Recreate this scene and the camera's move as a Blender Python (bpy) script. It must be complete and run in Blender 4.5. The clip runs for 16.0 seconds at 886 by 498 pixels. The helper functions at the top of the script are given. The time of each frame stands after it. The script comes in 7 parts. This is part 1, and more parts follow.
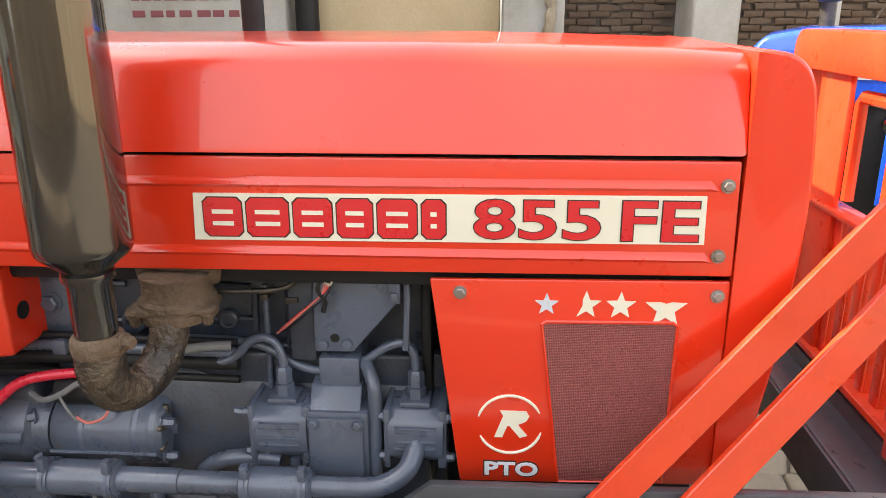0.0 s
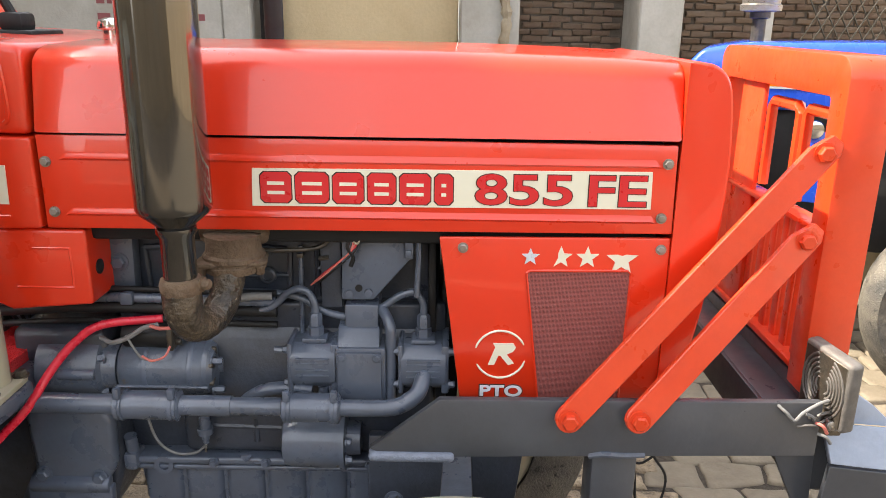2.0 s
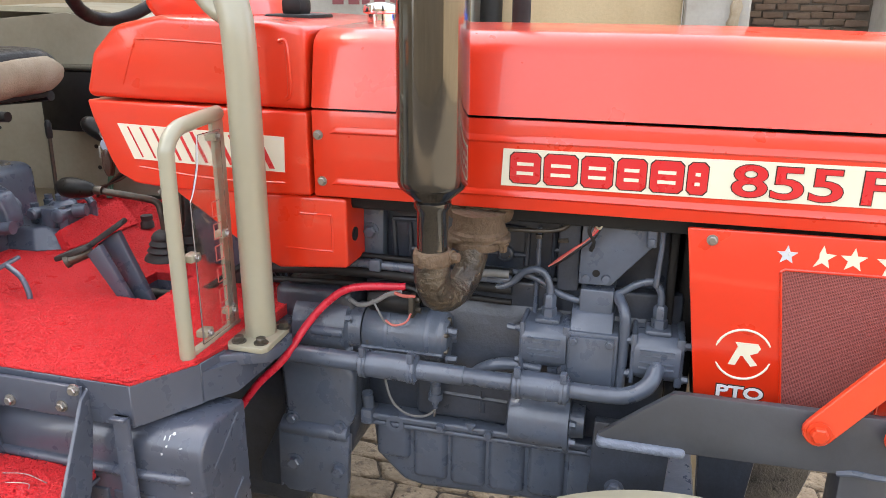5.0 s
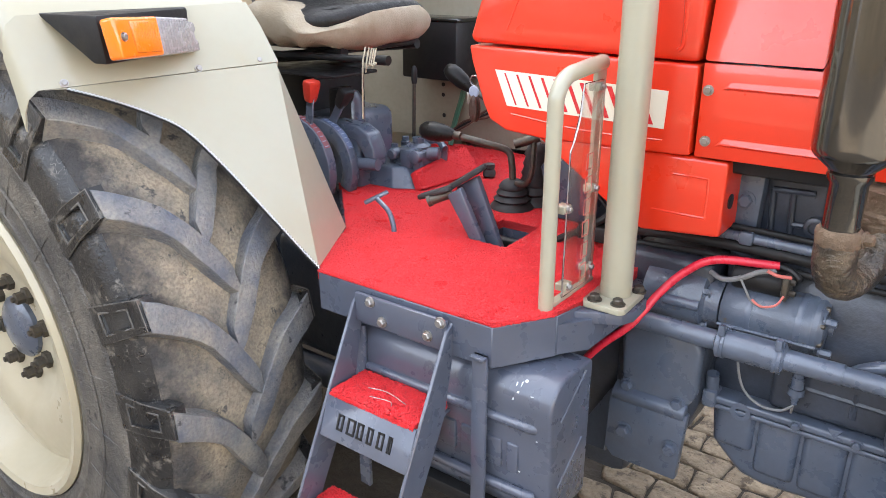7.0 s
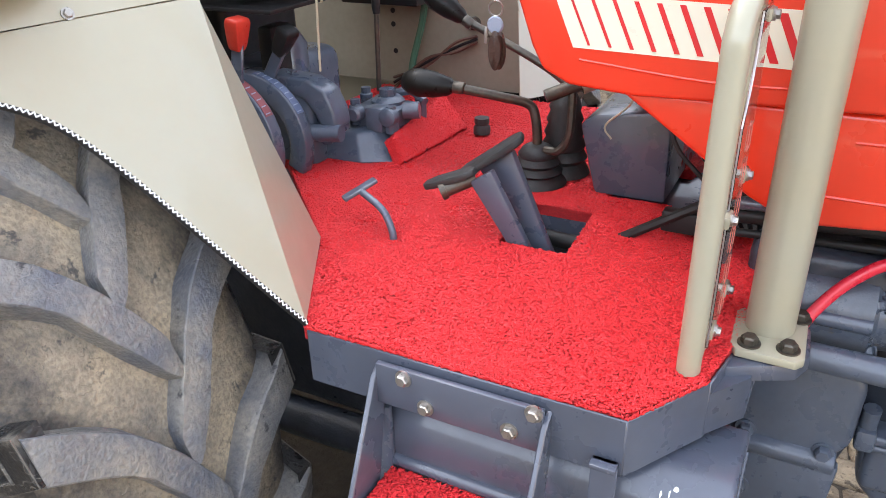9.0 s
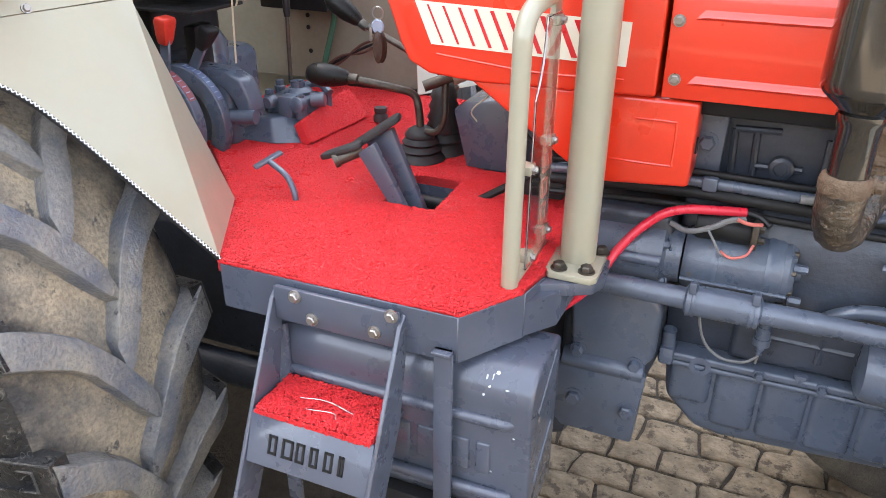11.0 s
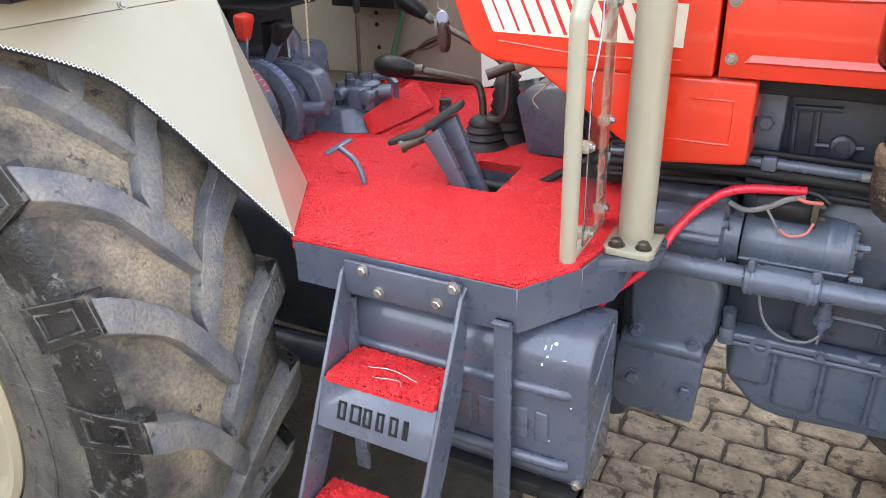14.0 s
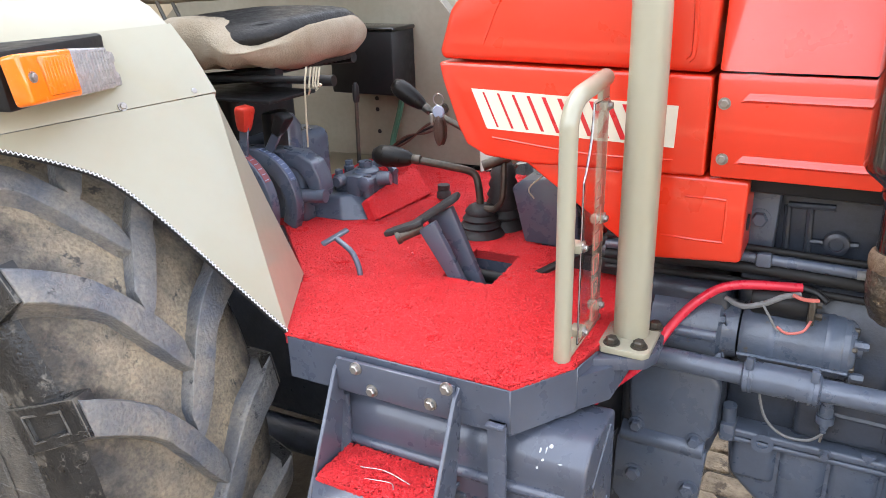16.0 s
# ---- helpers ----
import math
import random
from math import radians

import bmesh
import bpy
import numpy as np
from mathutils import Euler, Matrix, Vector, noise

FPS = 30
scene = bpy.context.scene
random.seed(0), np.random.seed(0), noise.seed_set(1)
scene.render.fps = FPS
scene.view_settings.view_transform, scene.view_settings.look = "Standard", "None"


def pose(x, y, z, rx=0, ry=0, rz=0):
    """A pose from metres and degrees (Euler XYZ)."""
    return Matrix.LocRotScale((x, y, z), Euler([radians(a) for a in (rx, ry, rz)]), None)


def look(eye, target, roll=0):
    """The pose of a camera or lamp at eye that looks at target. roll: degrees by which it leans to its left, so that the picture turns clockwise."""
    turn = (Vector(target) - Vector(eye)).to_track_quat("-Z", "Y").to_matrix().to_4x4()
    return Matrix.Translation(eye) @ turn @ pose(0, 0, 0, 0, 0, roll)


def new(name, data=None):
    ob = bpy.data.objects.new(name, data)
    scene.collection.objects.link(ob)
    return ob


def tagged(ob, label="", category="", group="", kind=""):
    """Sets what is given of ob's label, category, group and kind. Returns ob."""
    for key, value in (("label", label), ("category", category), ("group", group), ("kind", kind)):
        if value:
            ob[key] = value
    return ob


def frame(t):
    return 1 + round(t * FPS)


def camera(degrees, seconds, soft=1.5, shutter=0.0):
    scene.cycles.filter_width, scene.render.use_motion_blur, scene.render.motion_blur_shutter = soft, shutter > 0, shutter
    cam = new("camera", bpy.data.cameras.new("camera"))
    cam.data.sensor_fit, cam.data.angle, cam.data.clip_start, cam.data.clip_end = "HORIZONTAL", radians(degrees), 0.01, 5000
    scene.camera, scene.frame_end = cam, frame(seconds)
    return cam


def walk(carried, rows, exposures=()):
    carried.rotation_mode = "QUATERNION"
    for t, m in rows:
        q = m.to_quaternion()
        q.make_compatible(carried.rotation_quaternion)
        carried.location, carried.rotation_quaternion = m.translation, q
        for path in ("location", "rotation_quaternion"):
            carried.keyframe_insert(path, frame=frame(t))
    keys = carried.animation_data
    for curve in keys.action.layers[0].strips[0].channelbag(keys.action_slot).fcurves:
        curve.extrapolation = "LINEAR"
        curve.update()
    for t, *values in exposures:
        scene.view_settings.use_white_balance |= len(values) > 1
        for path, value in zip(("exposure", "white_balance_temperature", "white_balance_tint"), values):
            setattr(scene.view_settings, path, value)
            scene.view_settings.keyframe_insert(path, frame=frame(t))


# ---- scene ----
cam = camera(60.5, 16.0, soft=0.6)
PATH = [
    (0, (0.043, 0.11, 1.425), (-0.095, 2.015, 0.83), -0.3),
    (0.5, (-0.003, 0.029, 1.43), (-0.139, 1.94, 0.856), -0.2),
    (1, (-0.039, -0.074, 1.435), (-0.16, 1.839, 0.865), -0.2),
    (1.5, (-0.037, -0.129, 1.44), (-0.071, 1.787, 0.866), 0.4),
    (2, (-0.024, -0.144, 1.438), (-0.031, 1.77, 0.859), 0.8),
    (2.5, (-0.017, -0.15, 1.438), (-0.015, 1.763, 0.855), 1.1),
    (3, (-0.021, -0.154, 1.437), (-0.025, 1.756, 0.846), 1.2),
    (3.2, (-0.023, -0.157, 1.437), (-0.041, 1.754, 0.847), 1.2),
    (5.3, (-0.115, -0.168, 1.437), (-0.75, 1.617, 0.798), 0.1),
    (5.5, (-0.127, -0.174, 1.44), (-0.854, 1.572, 0.79), -0.1),
    (6, (-0.16, -0.191, 1.437), (-1.065, 1.465, 0.774), -0.4),
    (6.5, (-0.203, -0.198, 1.424), (-1.258, 1.358, 0.742), -0.4),
    (7, (-0.247, -0.187, 1.411), (-1.367, 1.309, 0.701), -0.1),
    (7.5, (-0.313, -0.107, 1.391), (-1.446, 1.35, 0.62), 0.2),
    (8, (-0.422, 0.025, 1.38), (-1.555, 1.461, 0.572), -0.4),
    (8.5, (-0.549, 0.08, 1.358), (-1.647, 1.514, 0.499), -1.8),
    (9, (-0.681, 0.101, 1.364), (-1.516, 1.677, 0.458), -1.5),
    (9.5, (-0.705, 0.081, 1.362), (-1.327, 1.726, 0.409), -0.5),
    (10, (-0.646, 0.028, 1.375), (-1.268, 1.673, 0.423), -0.4),
    (10.2, (-0.596, -0.004, 1.39), (-1.228, 1.645, 0.451), 0.0),
    (12.3, (-0.461, -0.118, 1.399), (-1.272, 1.508, 0.562), -1.1),
    (12.5, (-0.458, -0.119, 1.391), (-1.283, 1.502, 0.56), -1.2),
    (13, (-0.464, -0.125, 1.374), (-1.302, 1.48, 0.523), -1.4),
    (13.5, (-0.465, -0.135, 1.373), (-1.315, 1.45, 0.498), -1.6),
    (14, (-0.465, -0.14, 1.384), (-1.321, 1.442, 0.509), -1.7),
    (14.5, (-0.465, -0.129, 1.404), (-1.339, 1.469, 0.578), -1.8),
    (15, (-0.469, -0.119, 1.421), (-1.359, 1.503, 0.662), -1.8),
    (15.5, (-0.466, -0.112, 1.419), (-1.359, 1.516, 0.676), -1.9),
    (16, (-0.459, -0.112, 1.425), (-1.356, 1.524, 0.705), -1.8),
]
walk(cam, [(t, look(eye, target, roll)) for t, eye, target, roll in PATH], exposures=((0.0, 2.23, 7000, 10), (1.5, 2.2, 7000, 10), (3.0, 2.08, 6950, 10), (5.5, 2.7, 6600, 10), (6.5, 2.92, 6350, 10), (9.0, 2.84, 6400, 10), (14.0, 2.94, 6300, 10), (16.0, 2.88, 6400, 10)))

# ---- world and sun ----
world = bpy.data.worlds.new("world")
scene.world = world
world.use_nodes = True
wn = world.node_tree
sky = wn.nodes.new("ShaderNodeTexSky")
sky.sky_type = 'NISHITA'
sky.sun_disc = False
sky.sun_elevation = radians(48)
sky.sun_rotation = radians(-88)
sky.air_density, sky.dust_density, sky.ozone_density = 1.0, 2.0, 1.0
haze = wn.nodes.new("ShaderNodeHueSaturation")      # a white, hazy sky
haze.inputs["Saturation"].default_value = 0.38
wn.links.new(sky.outputs[0], haze.inputs["Color"])
wn.links.new(haze.outputs[0], wn.nodes["Background"].inputs[0])
wn.nodes["Background"].inputs[1].default_value = 0.15
sun_data = bpy.data.lights.new("sun", 'SUN')
sun_data.energy, sun_data.angle, sun_data.color = 3.4, radians(0.6), (1.0, 0.93, 0.82)
sun = new("sun", sun_data)
sun.matrix_world = look((0, 0, 8), (0.669, -0.03, 8 - 0.743))

# ---- materials ----


def material(name, colour, rough=0.5, metal=0.0, coat=0.0, second=None, scale=6.0, amount=0.5, fine=0.15,
             bump=0.05, bump_scale=120.0, spots=None, spot_scale=25.0, spot_edge=0.62, rough_var=0.15, island=0.0, specks=None, spec=0.5, stretch=1.0, lines=None, edge=None):
    """A paint, metal, stone or rubber: colour mixed with a second one by broad stains, fine grain, spots of wear, relief."""
    m = bpy.data.materials.new(name)
    m.use_nodes = True
    nt = m.node_tree
    N, L = nt.nodes, nt.links
    b = N["Principled BSDF"]
    place = N.new("ShaderNodeNewGeometry")
    co = place.outputs["Position"]
    if stretch != 1.0:
        mp = N.new("ShaderNodeMapping")
        mp.inputs["Scale"].default_value = (1.0, 1.0, stretch)
        L.new(co, mp.inputs["Vector"])
        co = mp.outputs["Vector"]

    def noise_tex(sc, detail=4.0, roughness=0.6):
        n = N.new("ShaderNodeTexNoise")
        n.inputs["Scale"].default_value = sc
        n.inputs["Detail"].default_value = detail
        n.inputs["Roughness"].default_value = roughness
        L.new(co, n.inputs["Vector"])
        return n.outputs["Fac"]

    def ramp(fac, lo, hi):
        r = N.new("ShaderNodeMapRange")
        r.inputs["From Min"].default_value, r.inputs["From Max"].default_value = lo, hi
        L.new(fac, r.inputs["Value"])
        return r.outputs["Result"]

    def mix(fac, a, c):
        x = N.new("ShaderNodeMix")
        x.data_type = 'RGBA'
        if hasattr(fac, "is_linked"):
            L.new(fac, x.inputs[0])
        else:
            x.inputs[0].default_value = fac
        for s, v in ((x.inputs[6], a), (x.inputs[7], c)):
            if hasattr(v, "is_linked"):
                L.new(v, s)
            else:
                s.default_value = (*v, 1)
        return x.outputs[2]

    def times(fac, k):
        x = N.new("ShaderNodeMath")
        x.operation = 'MULTIPLY'
        L.new(fac, x.inputs[0])
        if hasattr(k, "is_linked"):
            L.new(k, x.inputs[1])
        else:
            x.inputs[1].default_value = k
        return x.outputs[0]
    second = second or tuple(c * 0.7 for c in colour)
    col = mix(times(ramp(noise_tex(scale), 0.35, 0.7), amount), colour, second)
    grain = noise_tex(bump_scale, 3.0)
    col = mix(times(ramp(grain, 0.4, 0.75), fine), col, tuple(c * 0.45 for c in colour))
    if spots:
        s = ramp(noise_tex(spot_scale, 6.0, 0.7), spot_edge, spot_edge + 0.06)
        col = mix(s, col, spots)
    if specks:
        s = ramp(noise_tex(specks[1], 8.0, 0.75), specks[2], specks[2] + 0.04)
        col = mix(times(s, 0.7), col, specks[0])
    if edge:
        # rubber rubbed clean away from a middle plane, with a ragged border
        ec, e0, e1, ecol = edge
        xyz = N.new("ShaderNodeSeparateXYZ")
        L.new(place.outputs["Position"], xyz.inputs[0])
        off = N.new("ShaderNodeMath")
        off.operation = 'SUBTRACT'
        L.new(xyz.outputs["Y"], off.inputs[0])
        off.inputs[1].default_value = ec
        dist = N.new("ShaderNodeMath")
        dist.operation = 'ABSOLUTE'
        L.new(off.outputs[0], dist.inputs[0])
        rag = N.new("ShaderNodeMath")
        rag.operation = 'MULTIPLY_ADD'
        L.new(noise_tex(16, 5.0, 0.7), rag.inputs[0])
        rag.inputs[1].default_value = 0.22
        L.new(dist.outputs[0], rag.inputs[2])
        col = mix(times(ramp(rag.outputs[0], e0 + 0.11, e1 + 0.11), 0.88), col, ecol)
    if lines:
        # thin scratches and marks: a narrow band of a warped noise, broken up by a second one
        lc, ls, lw, la = lines
        away = N.new("ShaderNodeMath")
        away.operation = 'SUBTRACT'
        L.new(noise_tex(ls, 2.0, 0.5), away.inputs[0])
        away.inputs[1].default_value = 0.5
        near = N.new("ShaderNodeMath")
        near.operation = 'ABSOLUTE'
        L.new(away.outputs[0], near.inputs[0])
        band = ramp(near.outputs[0], lw, lw * 0.4)
        col = mix(times(times(band, ramp(noise_tex(ls * 0.8, 3.0), 0.5, 0.62)), la), col, lc)
    if island:
        info = N.new("ShaderNodeObjectInfo")
        geo = N.new("ShaderNodeNewGeometry")
        add = N.new("ShaderNodeMath")
        add.operation = 'ADD'
        L.new(info.outputs["Random"], add.inputs[0])
        L.new(geo.outputs["Random Per Island"], add.inputs[1])
        fr = N.new("ShaderNodeMath")
        fr.operation = 'FRACT'
        L.new(add.outputs[0], fr.inputs[0])
        col = mix(times(fr.outputs[0], island), col, second)
    L.new(col, b.inputs["Base Color"])
    rr = N.new("ShaderNodeMapRange")
    L.new(noise_tex(scale * 3), rr.inputs["Value"])
    rr.inputs["From Min"].default_value, rr.inputs["From Max"].default_value = 0.3, 0.7
    rr.inputs["To Min"].default_value = max(0.02, rough - rough_var)
    rr.inputs["To Max"].default_value = min(1.0, rough + rough_var)
    L.new(rr.outputs["Result"], b.inputs["Roughness"])
    b.inputs["Metallic"].default_value = metal
    b.inputs["Specular IOR Level"].default_value = spec
    b.inputs["Coat Weight"].default_value = coat
    b.inputs["Coat Roughness"].default_value = 0.04
    if bump:
        bp = N.new("ShaderNodeBump")
        bp.inputs["Strength"].default_value = bump
        bp.inputs["Distance"].default_value = 0.01
        L.new(grain, bp.inputs["Height"])
        L.new(bp.outputs[0], b.inputs["Normal"])
    return m


RED = material("red_gloss_paint", (0.74, 0.036, 0.0095), 0.32, 0, 0.7, (0.66, 0.029, 0.008), 4, 0.4, 0.0, 0.006, 30, rough_var=0.06)
RED_DULL = material("red_brushed_paint", (0.72, 0.057, 0.014), 0.38, 0, 0.35, (0.58, 0.042, 0.012), 9, 0.6, 0.1, 0.05, 60)
CREAM = material("cream_gloss_paint", (0.350, 0.342, 0.267), 0.36, 0, 0.45, (0.345, 0.302, 0.20), 3, 0.7, 0.03, 0.008, 60, rough_var=0.08)
# the cream paint darkened for the shade on the inner wall, with dust spots
CREAM_SHADED = material("shaded_cream_paint", (0.30, 0.275, 0.21), 0.55, 0, 0.1, (0.22, 0.19, 0.135), 5, 0.8, 0.12, 0.05, 80,
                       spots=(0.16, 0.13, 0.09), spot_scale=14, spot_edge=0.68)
GREY = material("blue_grey_paint", (0.100, 0.122, 0.168), 0.34, 0, 0.45, (0.060, 0.072, 0.096), 9, 0.7, 0.2, 0.05, 90,
                spots=(0.12, 0.10, 0.075), spot_scale=30, spot_edge=0.80)
GREY_CLEAN = material("grey_steel_paint", (0.084, 0.096, 0.132), 0.32, 0, 0.45, (0.060, 0.069, 0.092), 7, 0.6, 0.08, 0.03, 70,
                      spots=(0.30, 0.31, 0.34), spot_scale=40, spot_edge=0.79, specks=((0.55, 0.57, 0.60), 75, 0.70))
# the grey paint again, darkened for shade on the parts lying further in
CASTING_SHADED = material("shaded_grey_casting", (0.046, 0.056, 0.078), 0.42, 0, 0.25, (0.024, 0.029, 0.039), 14, 0.9, 0.35, 0.12, 130,
                   spots=(0.13, 0.105, 0.07), spot_scale=22, spot_edge=0.7)
WELD = material("light_grey_weld_paint", (0.17, 0.20, 0.265), 0.45, 0, 0.1, (0.12, 0.14, 0.18), 25, 0.6, 0.2, 0.4, 90)
BEAM = material("dark_grey_beam_paint", (0.066, 0.072, 0.086), 0.42, 0, 0.2, (0.042, 0.045, 0.052), 5, 0.8, 0.12, 0.05, 70,
                spots=(0.16, 0.16, 0.16), spot_scale=45, spot_edge=0.76)
DUSTY = material("dusty_cast_alloy", (0.15, 0.14, 0.132), 0.6, 0.2, 0, (0.09, 0.082, 0.074), 30, 0.7, 0.3, 0.1, 150)
# base brightened to hold the skylight on the bumper's upper facets
PALE_BLUE = material("pale_blue_grey", (0.34, 0.40, 0.51), 0.45, 0, 0.1, (0.27, 0.32, 0.41), 10, 0.6, 0.15, 0.08, 70)
BLACK = material("black_gloss_enamel", (0.006, 0.0055, 0.005), 0.13, 0, 0.12, (0.02, 0.018, 0.013), 6, 0.5, 0.0, 0.01, 20, rough_var=0.06)
ENAMEL = material("streaked_black_enamel", (0.010, 0.0095, 0.008), 0.12, 0, 1.0, (0.016, 0.014, 0.011), 34, 0.7, 0.0, 0.16, 30, rough_var=0.08, stretch=0.04, spec=1.0)
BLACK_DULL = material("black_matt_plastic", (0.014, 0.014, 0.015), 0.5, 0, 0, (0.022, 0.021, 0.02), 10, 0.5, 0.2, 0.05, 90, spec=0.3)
RUBBER = material("black_rubber", (0.02, 0.02, 0.021), 0.6, 0, 0, (0.045, 0.042, 0.038), 8, 0.7, 0.2, 0.1, 120)
RUST = material("rusty_cast_iron", (0.105, 0.068, 0.042), 0.85, 0.1, 0, (0.185, 0.13, 0.085), 14, 0.8, 0.35, 0.5, 130,
                spots=(0.22, 0.17, 0.115), spot_scale=70, spot_edge=0.66)
RUST_DARK = material("soot_brown_iron", (0.026, 0.021, 0.017), 0.42, 0.2, 0.2, (0.125, 0.094, 0.062), 22, 0.95, 0.35, 0.8, 75,
                     spots=(0.34, 0.27, 0.19), spot_scale=70, spot_edge=0.625)
CHIPPED = material("chipped_grey_paint", (0.100, 0.122, 0.164), 0.36, 0, 0.4, (0.062, 0.072, 0.092), 9, 0.7, 0.25, 0.12, 90,
                   spots=(0.12, 0.095, 0.065), spot_scale=34, spot_edge=0.62, specks=((0.34, 0.34, 0.34), 70, 0.69))
STEEL = material("zinc_plated_steel", (0.42, 0.41, 0.40), 0.38, 0.85, 0, (0.28, 0.24, 0.19), 40, 0.7, 0.2, 0.05, 150)
STEEL_DARK = material("dark_oiled_steel", (0.08, 0.075, 0.065), 0.45, 0.7, 0, (0.15, 0.12, 0.09), 40, 0.7, 0.3, 0.1, 150)
KNOB_BLACK = material("black_knob_plastic", (0.008, 0.0075, 0.007), 0.38, 0, 0.0, (0.02, 0.018, 0.015), 30, 0.5, 0.1, 0.02, 90, spec=0.2)
FOB = material("dark_brown_leather", (0.045, 0.022, 0.015), 0.5, 0, 0, (0.07, 0.035, 0.022), 60, 0.6, 0.2, 0.2, 200)
CHROME = material("chrome", (0.75, 0.75, 0.76), 0.12, 1.0, 0, (0.6, 0.6, 0.6), 20, 0.4, 0, 0, 50, rough_var=0.05)
TYRE = material("dusty_tyre_rubber", (0.125, 0.118, 0.107), 0.85, 0, 0, (0.40, 0.325, 0.225), 9.0, 1.0, 0.6, 0.5, 170,
                edge=(0.545, 0.070, 0.150, (0.026, 0.026, 0.029)), spots=(0.065, 0.062, 0.058), spot_scale=28, spot_edge=0.60, specks=((0.44, 0.38, 0.29), 60, 0.65), lines=((0.06, 0.055, 0.05), 42, 0.010, 0.5))
TYRE_SIDE = material("tyre_sidewall", (0.052, 0.051, 0.050), 0.55, 0, 0, (0.20, 0.18, 0.148), 8.0, 0.85, 0.45, 0.5, 150,
                     spots=(0.016, 0.016, 0.017), spot_scale=24, spot_edge=0.60, specks=((0.26, 0.24, 0.21), 60, 0.66), lines=((0.26, 0.24, 0.21), 32, 0.006, 0.5))
LUG = material("worn_tread_rubber", (0.108, 0.119, 0.145), 0.42, 0, 0, (0.29, 0.262, 0.215), 15, 0.9, 0.5, 0.4, 170,
               spots=(0.030, 0.031, 0.035), spot_scale=24, spot_edge=0.61, specks=((0.34, 0.33, 0.31), 75, 0.66), lines=((0.30, 0.29, 0.27), 30, 0.006, 0.5))
SHOULDER = material("black_shoulder_rubber", (0.010, 0.0105, 0.012), 0.34, 0, 0, (0.042, 0.040, 0.037), 12, 0.8, 0.3, 0.25, 150,
                    spots=(0.11, 0.10, 0.085), spot_scale=20, spot_edge=0.575, specks=((0.22, 0.20, 0.17), 60, 0.63), lines=((0.26, 0.245, 0.22), 34, 0.006, 0.5))
RIM = material("cream_wheel_paint", (0.45, 0.41, 0.30), 0.4, 0, 0.3, (0.38, 0.32, 0.20), 4, 0.6, 0.05, 0.02, 60)
MAT = material("red_coil_vinyl", (0.82, 0.037, 0.043), 0.38, 0, 0, (0.56, 0.018, 0.024), 6, 0.2, 0.0, 0.0, 220, island=0.45, spec=0.35)
MAT_UNDER = material("red_vinyl_backing", (0.72, 0.027, 0.034), 0.7, 0, 0, (0.42, 0.014, 0.018), 300, 0.7, 0.2, 0.9, 420)
ALU = material("pale_anodised_strip", (0.62, 0.56, 0.54), 0.3, 0.6, 0, None, 20, 0.4, 0, 0.02, 80)
DECAL = material("cream_decal_film", (0.76, 0.74, 0.60), 0.4, 0, 0.3, (0.70, 0.67, 0.52), 8, 0.4, 0, 0, 50)
DECAL_RED = material("red_decal_film", (0.64, 0.018, 0.024), 0.35, 0, 0.3, (0.56, 0.014, 0.020), 12, 0.4, 0, 0, 50)
DECAL_DARK = material("dark_decal_film", (0.05, 0.02, 0.015), 0.5, 0, 0, None, 12, 0.3, 0, 0, 50)
DECAL_WHITE = material("white_decal_film", (0.74, 0.76, 0.78), 0.4, 0, 0.2, None, 12, 0.2, 0, 0, 50)
SILVER = material("silver_star_film", (0.66, 0.72, 0.80), 0.35, 0.2, 0.3, None, 20, 0.3, 0, 0, 50)
RED_HOSE = material("red_pvc_sleeve", (0.72, 0.022, 0.05), 0.32, 0, 0.3, (0.6, 0.015, 0.04), 20, 0.4, 0, 0.02, 60)
WIRE_PINK = material("pink_wire", (0.6, 0.16, 0.13), 0.5)
WIRE_GREY = material("taped_wire", (0.20, 0.20, 0.20), 0.6, second=(0.12, 0.115, 0.11), scale=60)
WIRE_GREEN = material("green_wire", (0.05, 0.15, 0.09), 0.5)
WIRE_BROWN = material("brown_wire", (0.10, 0.05, 0.035), 0.6)
ROPE = material("cream_cord", (0.5, 0.44, 0.32), 0.9, bump=0.4, bump_scale=300)
CLOTH = material("soiled_canvas_cover", (0.40, 0.34, 0.25), 0.9, 0, 0, (0.24, 0.18, 0.11), 9, 0.8, 0.2, 0.4, 260,
                 spots=(0.23, 0.16, 0.09), spot_scale=12, spot_edge=0.70)
LEATHER = material("black_leatherette", (0.013, 0.012, 0.011), 0.45, 0, 0, (0.026, 0.024, 0.022), 15, 0.6, 0.2, 0.2, 160, spec=0.3)
AMBER = material("amber_lens", (0.90, 0.20, 0.010), 0.16, 0, 0.7, (0.85, 0.17, 0.008), 30, 0.5, 0, 0.0, 40)
CLEAR_LENS = material("clear_ribbed_lens", (0.30, 0.285, 0.285), 0.25, 0, 0.6, (0.25, 0.238, 0.24), 30, 0.5, 0, 0.0, 40)
BLUE = material("blue_gloss_paint", (0.008, 0.075, 0.58), 0.25, 0, 0.7, (0.006, 0.055, 0.46), 5, 0.4, 0, 0.01, 40)
KNOB_RED = material("red_plastic_knob", (0.60, 0.045, 0.025), 0.4, second=(0.5, 0.03, 0.02), scale=40)
PRINT_RED = material("red_scale_print", (0.26, 0.075, 0.085), 0.5)
PRINT_BLUE = material("blue_scale_print", (0.12, 0.16, 0.27), 0.5)
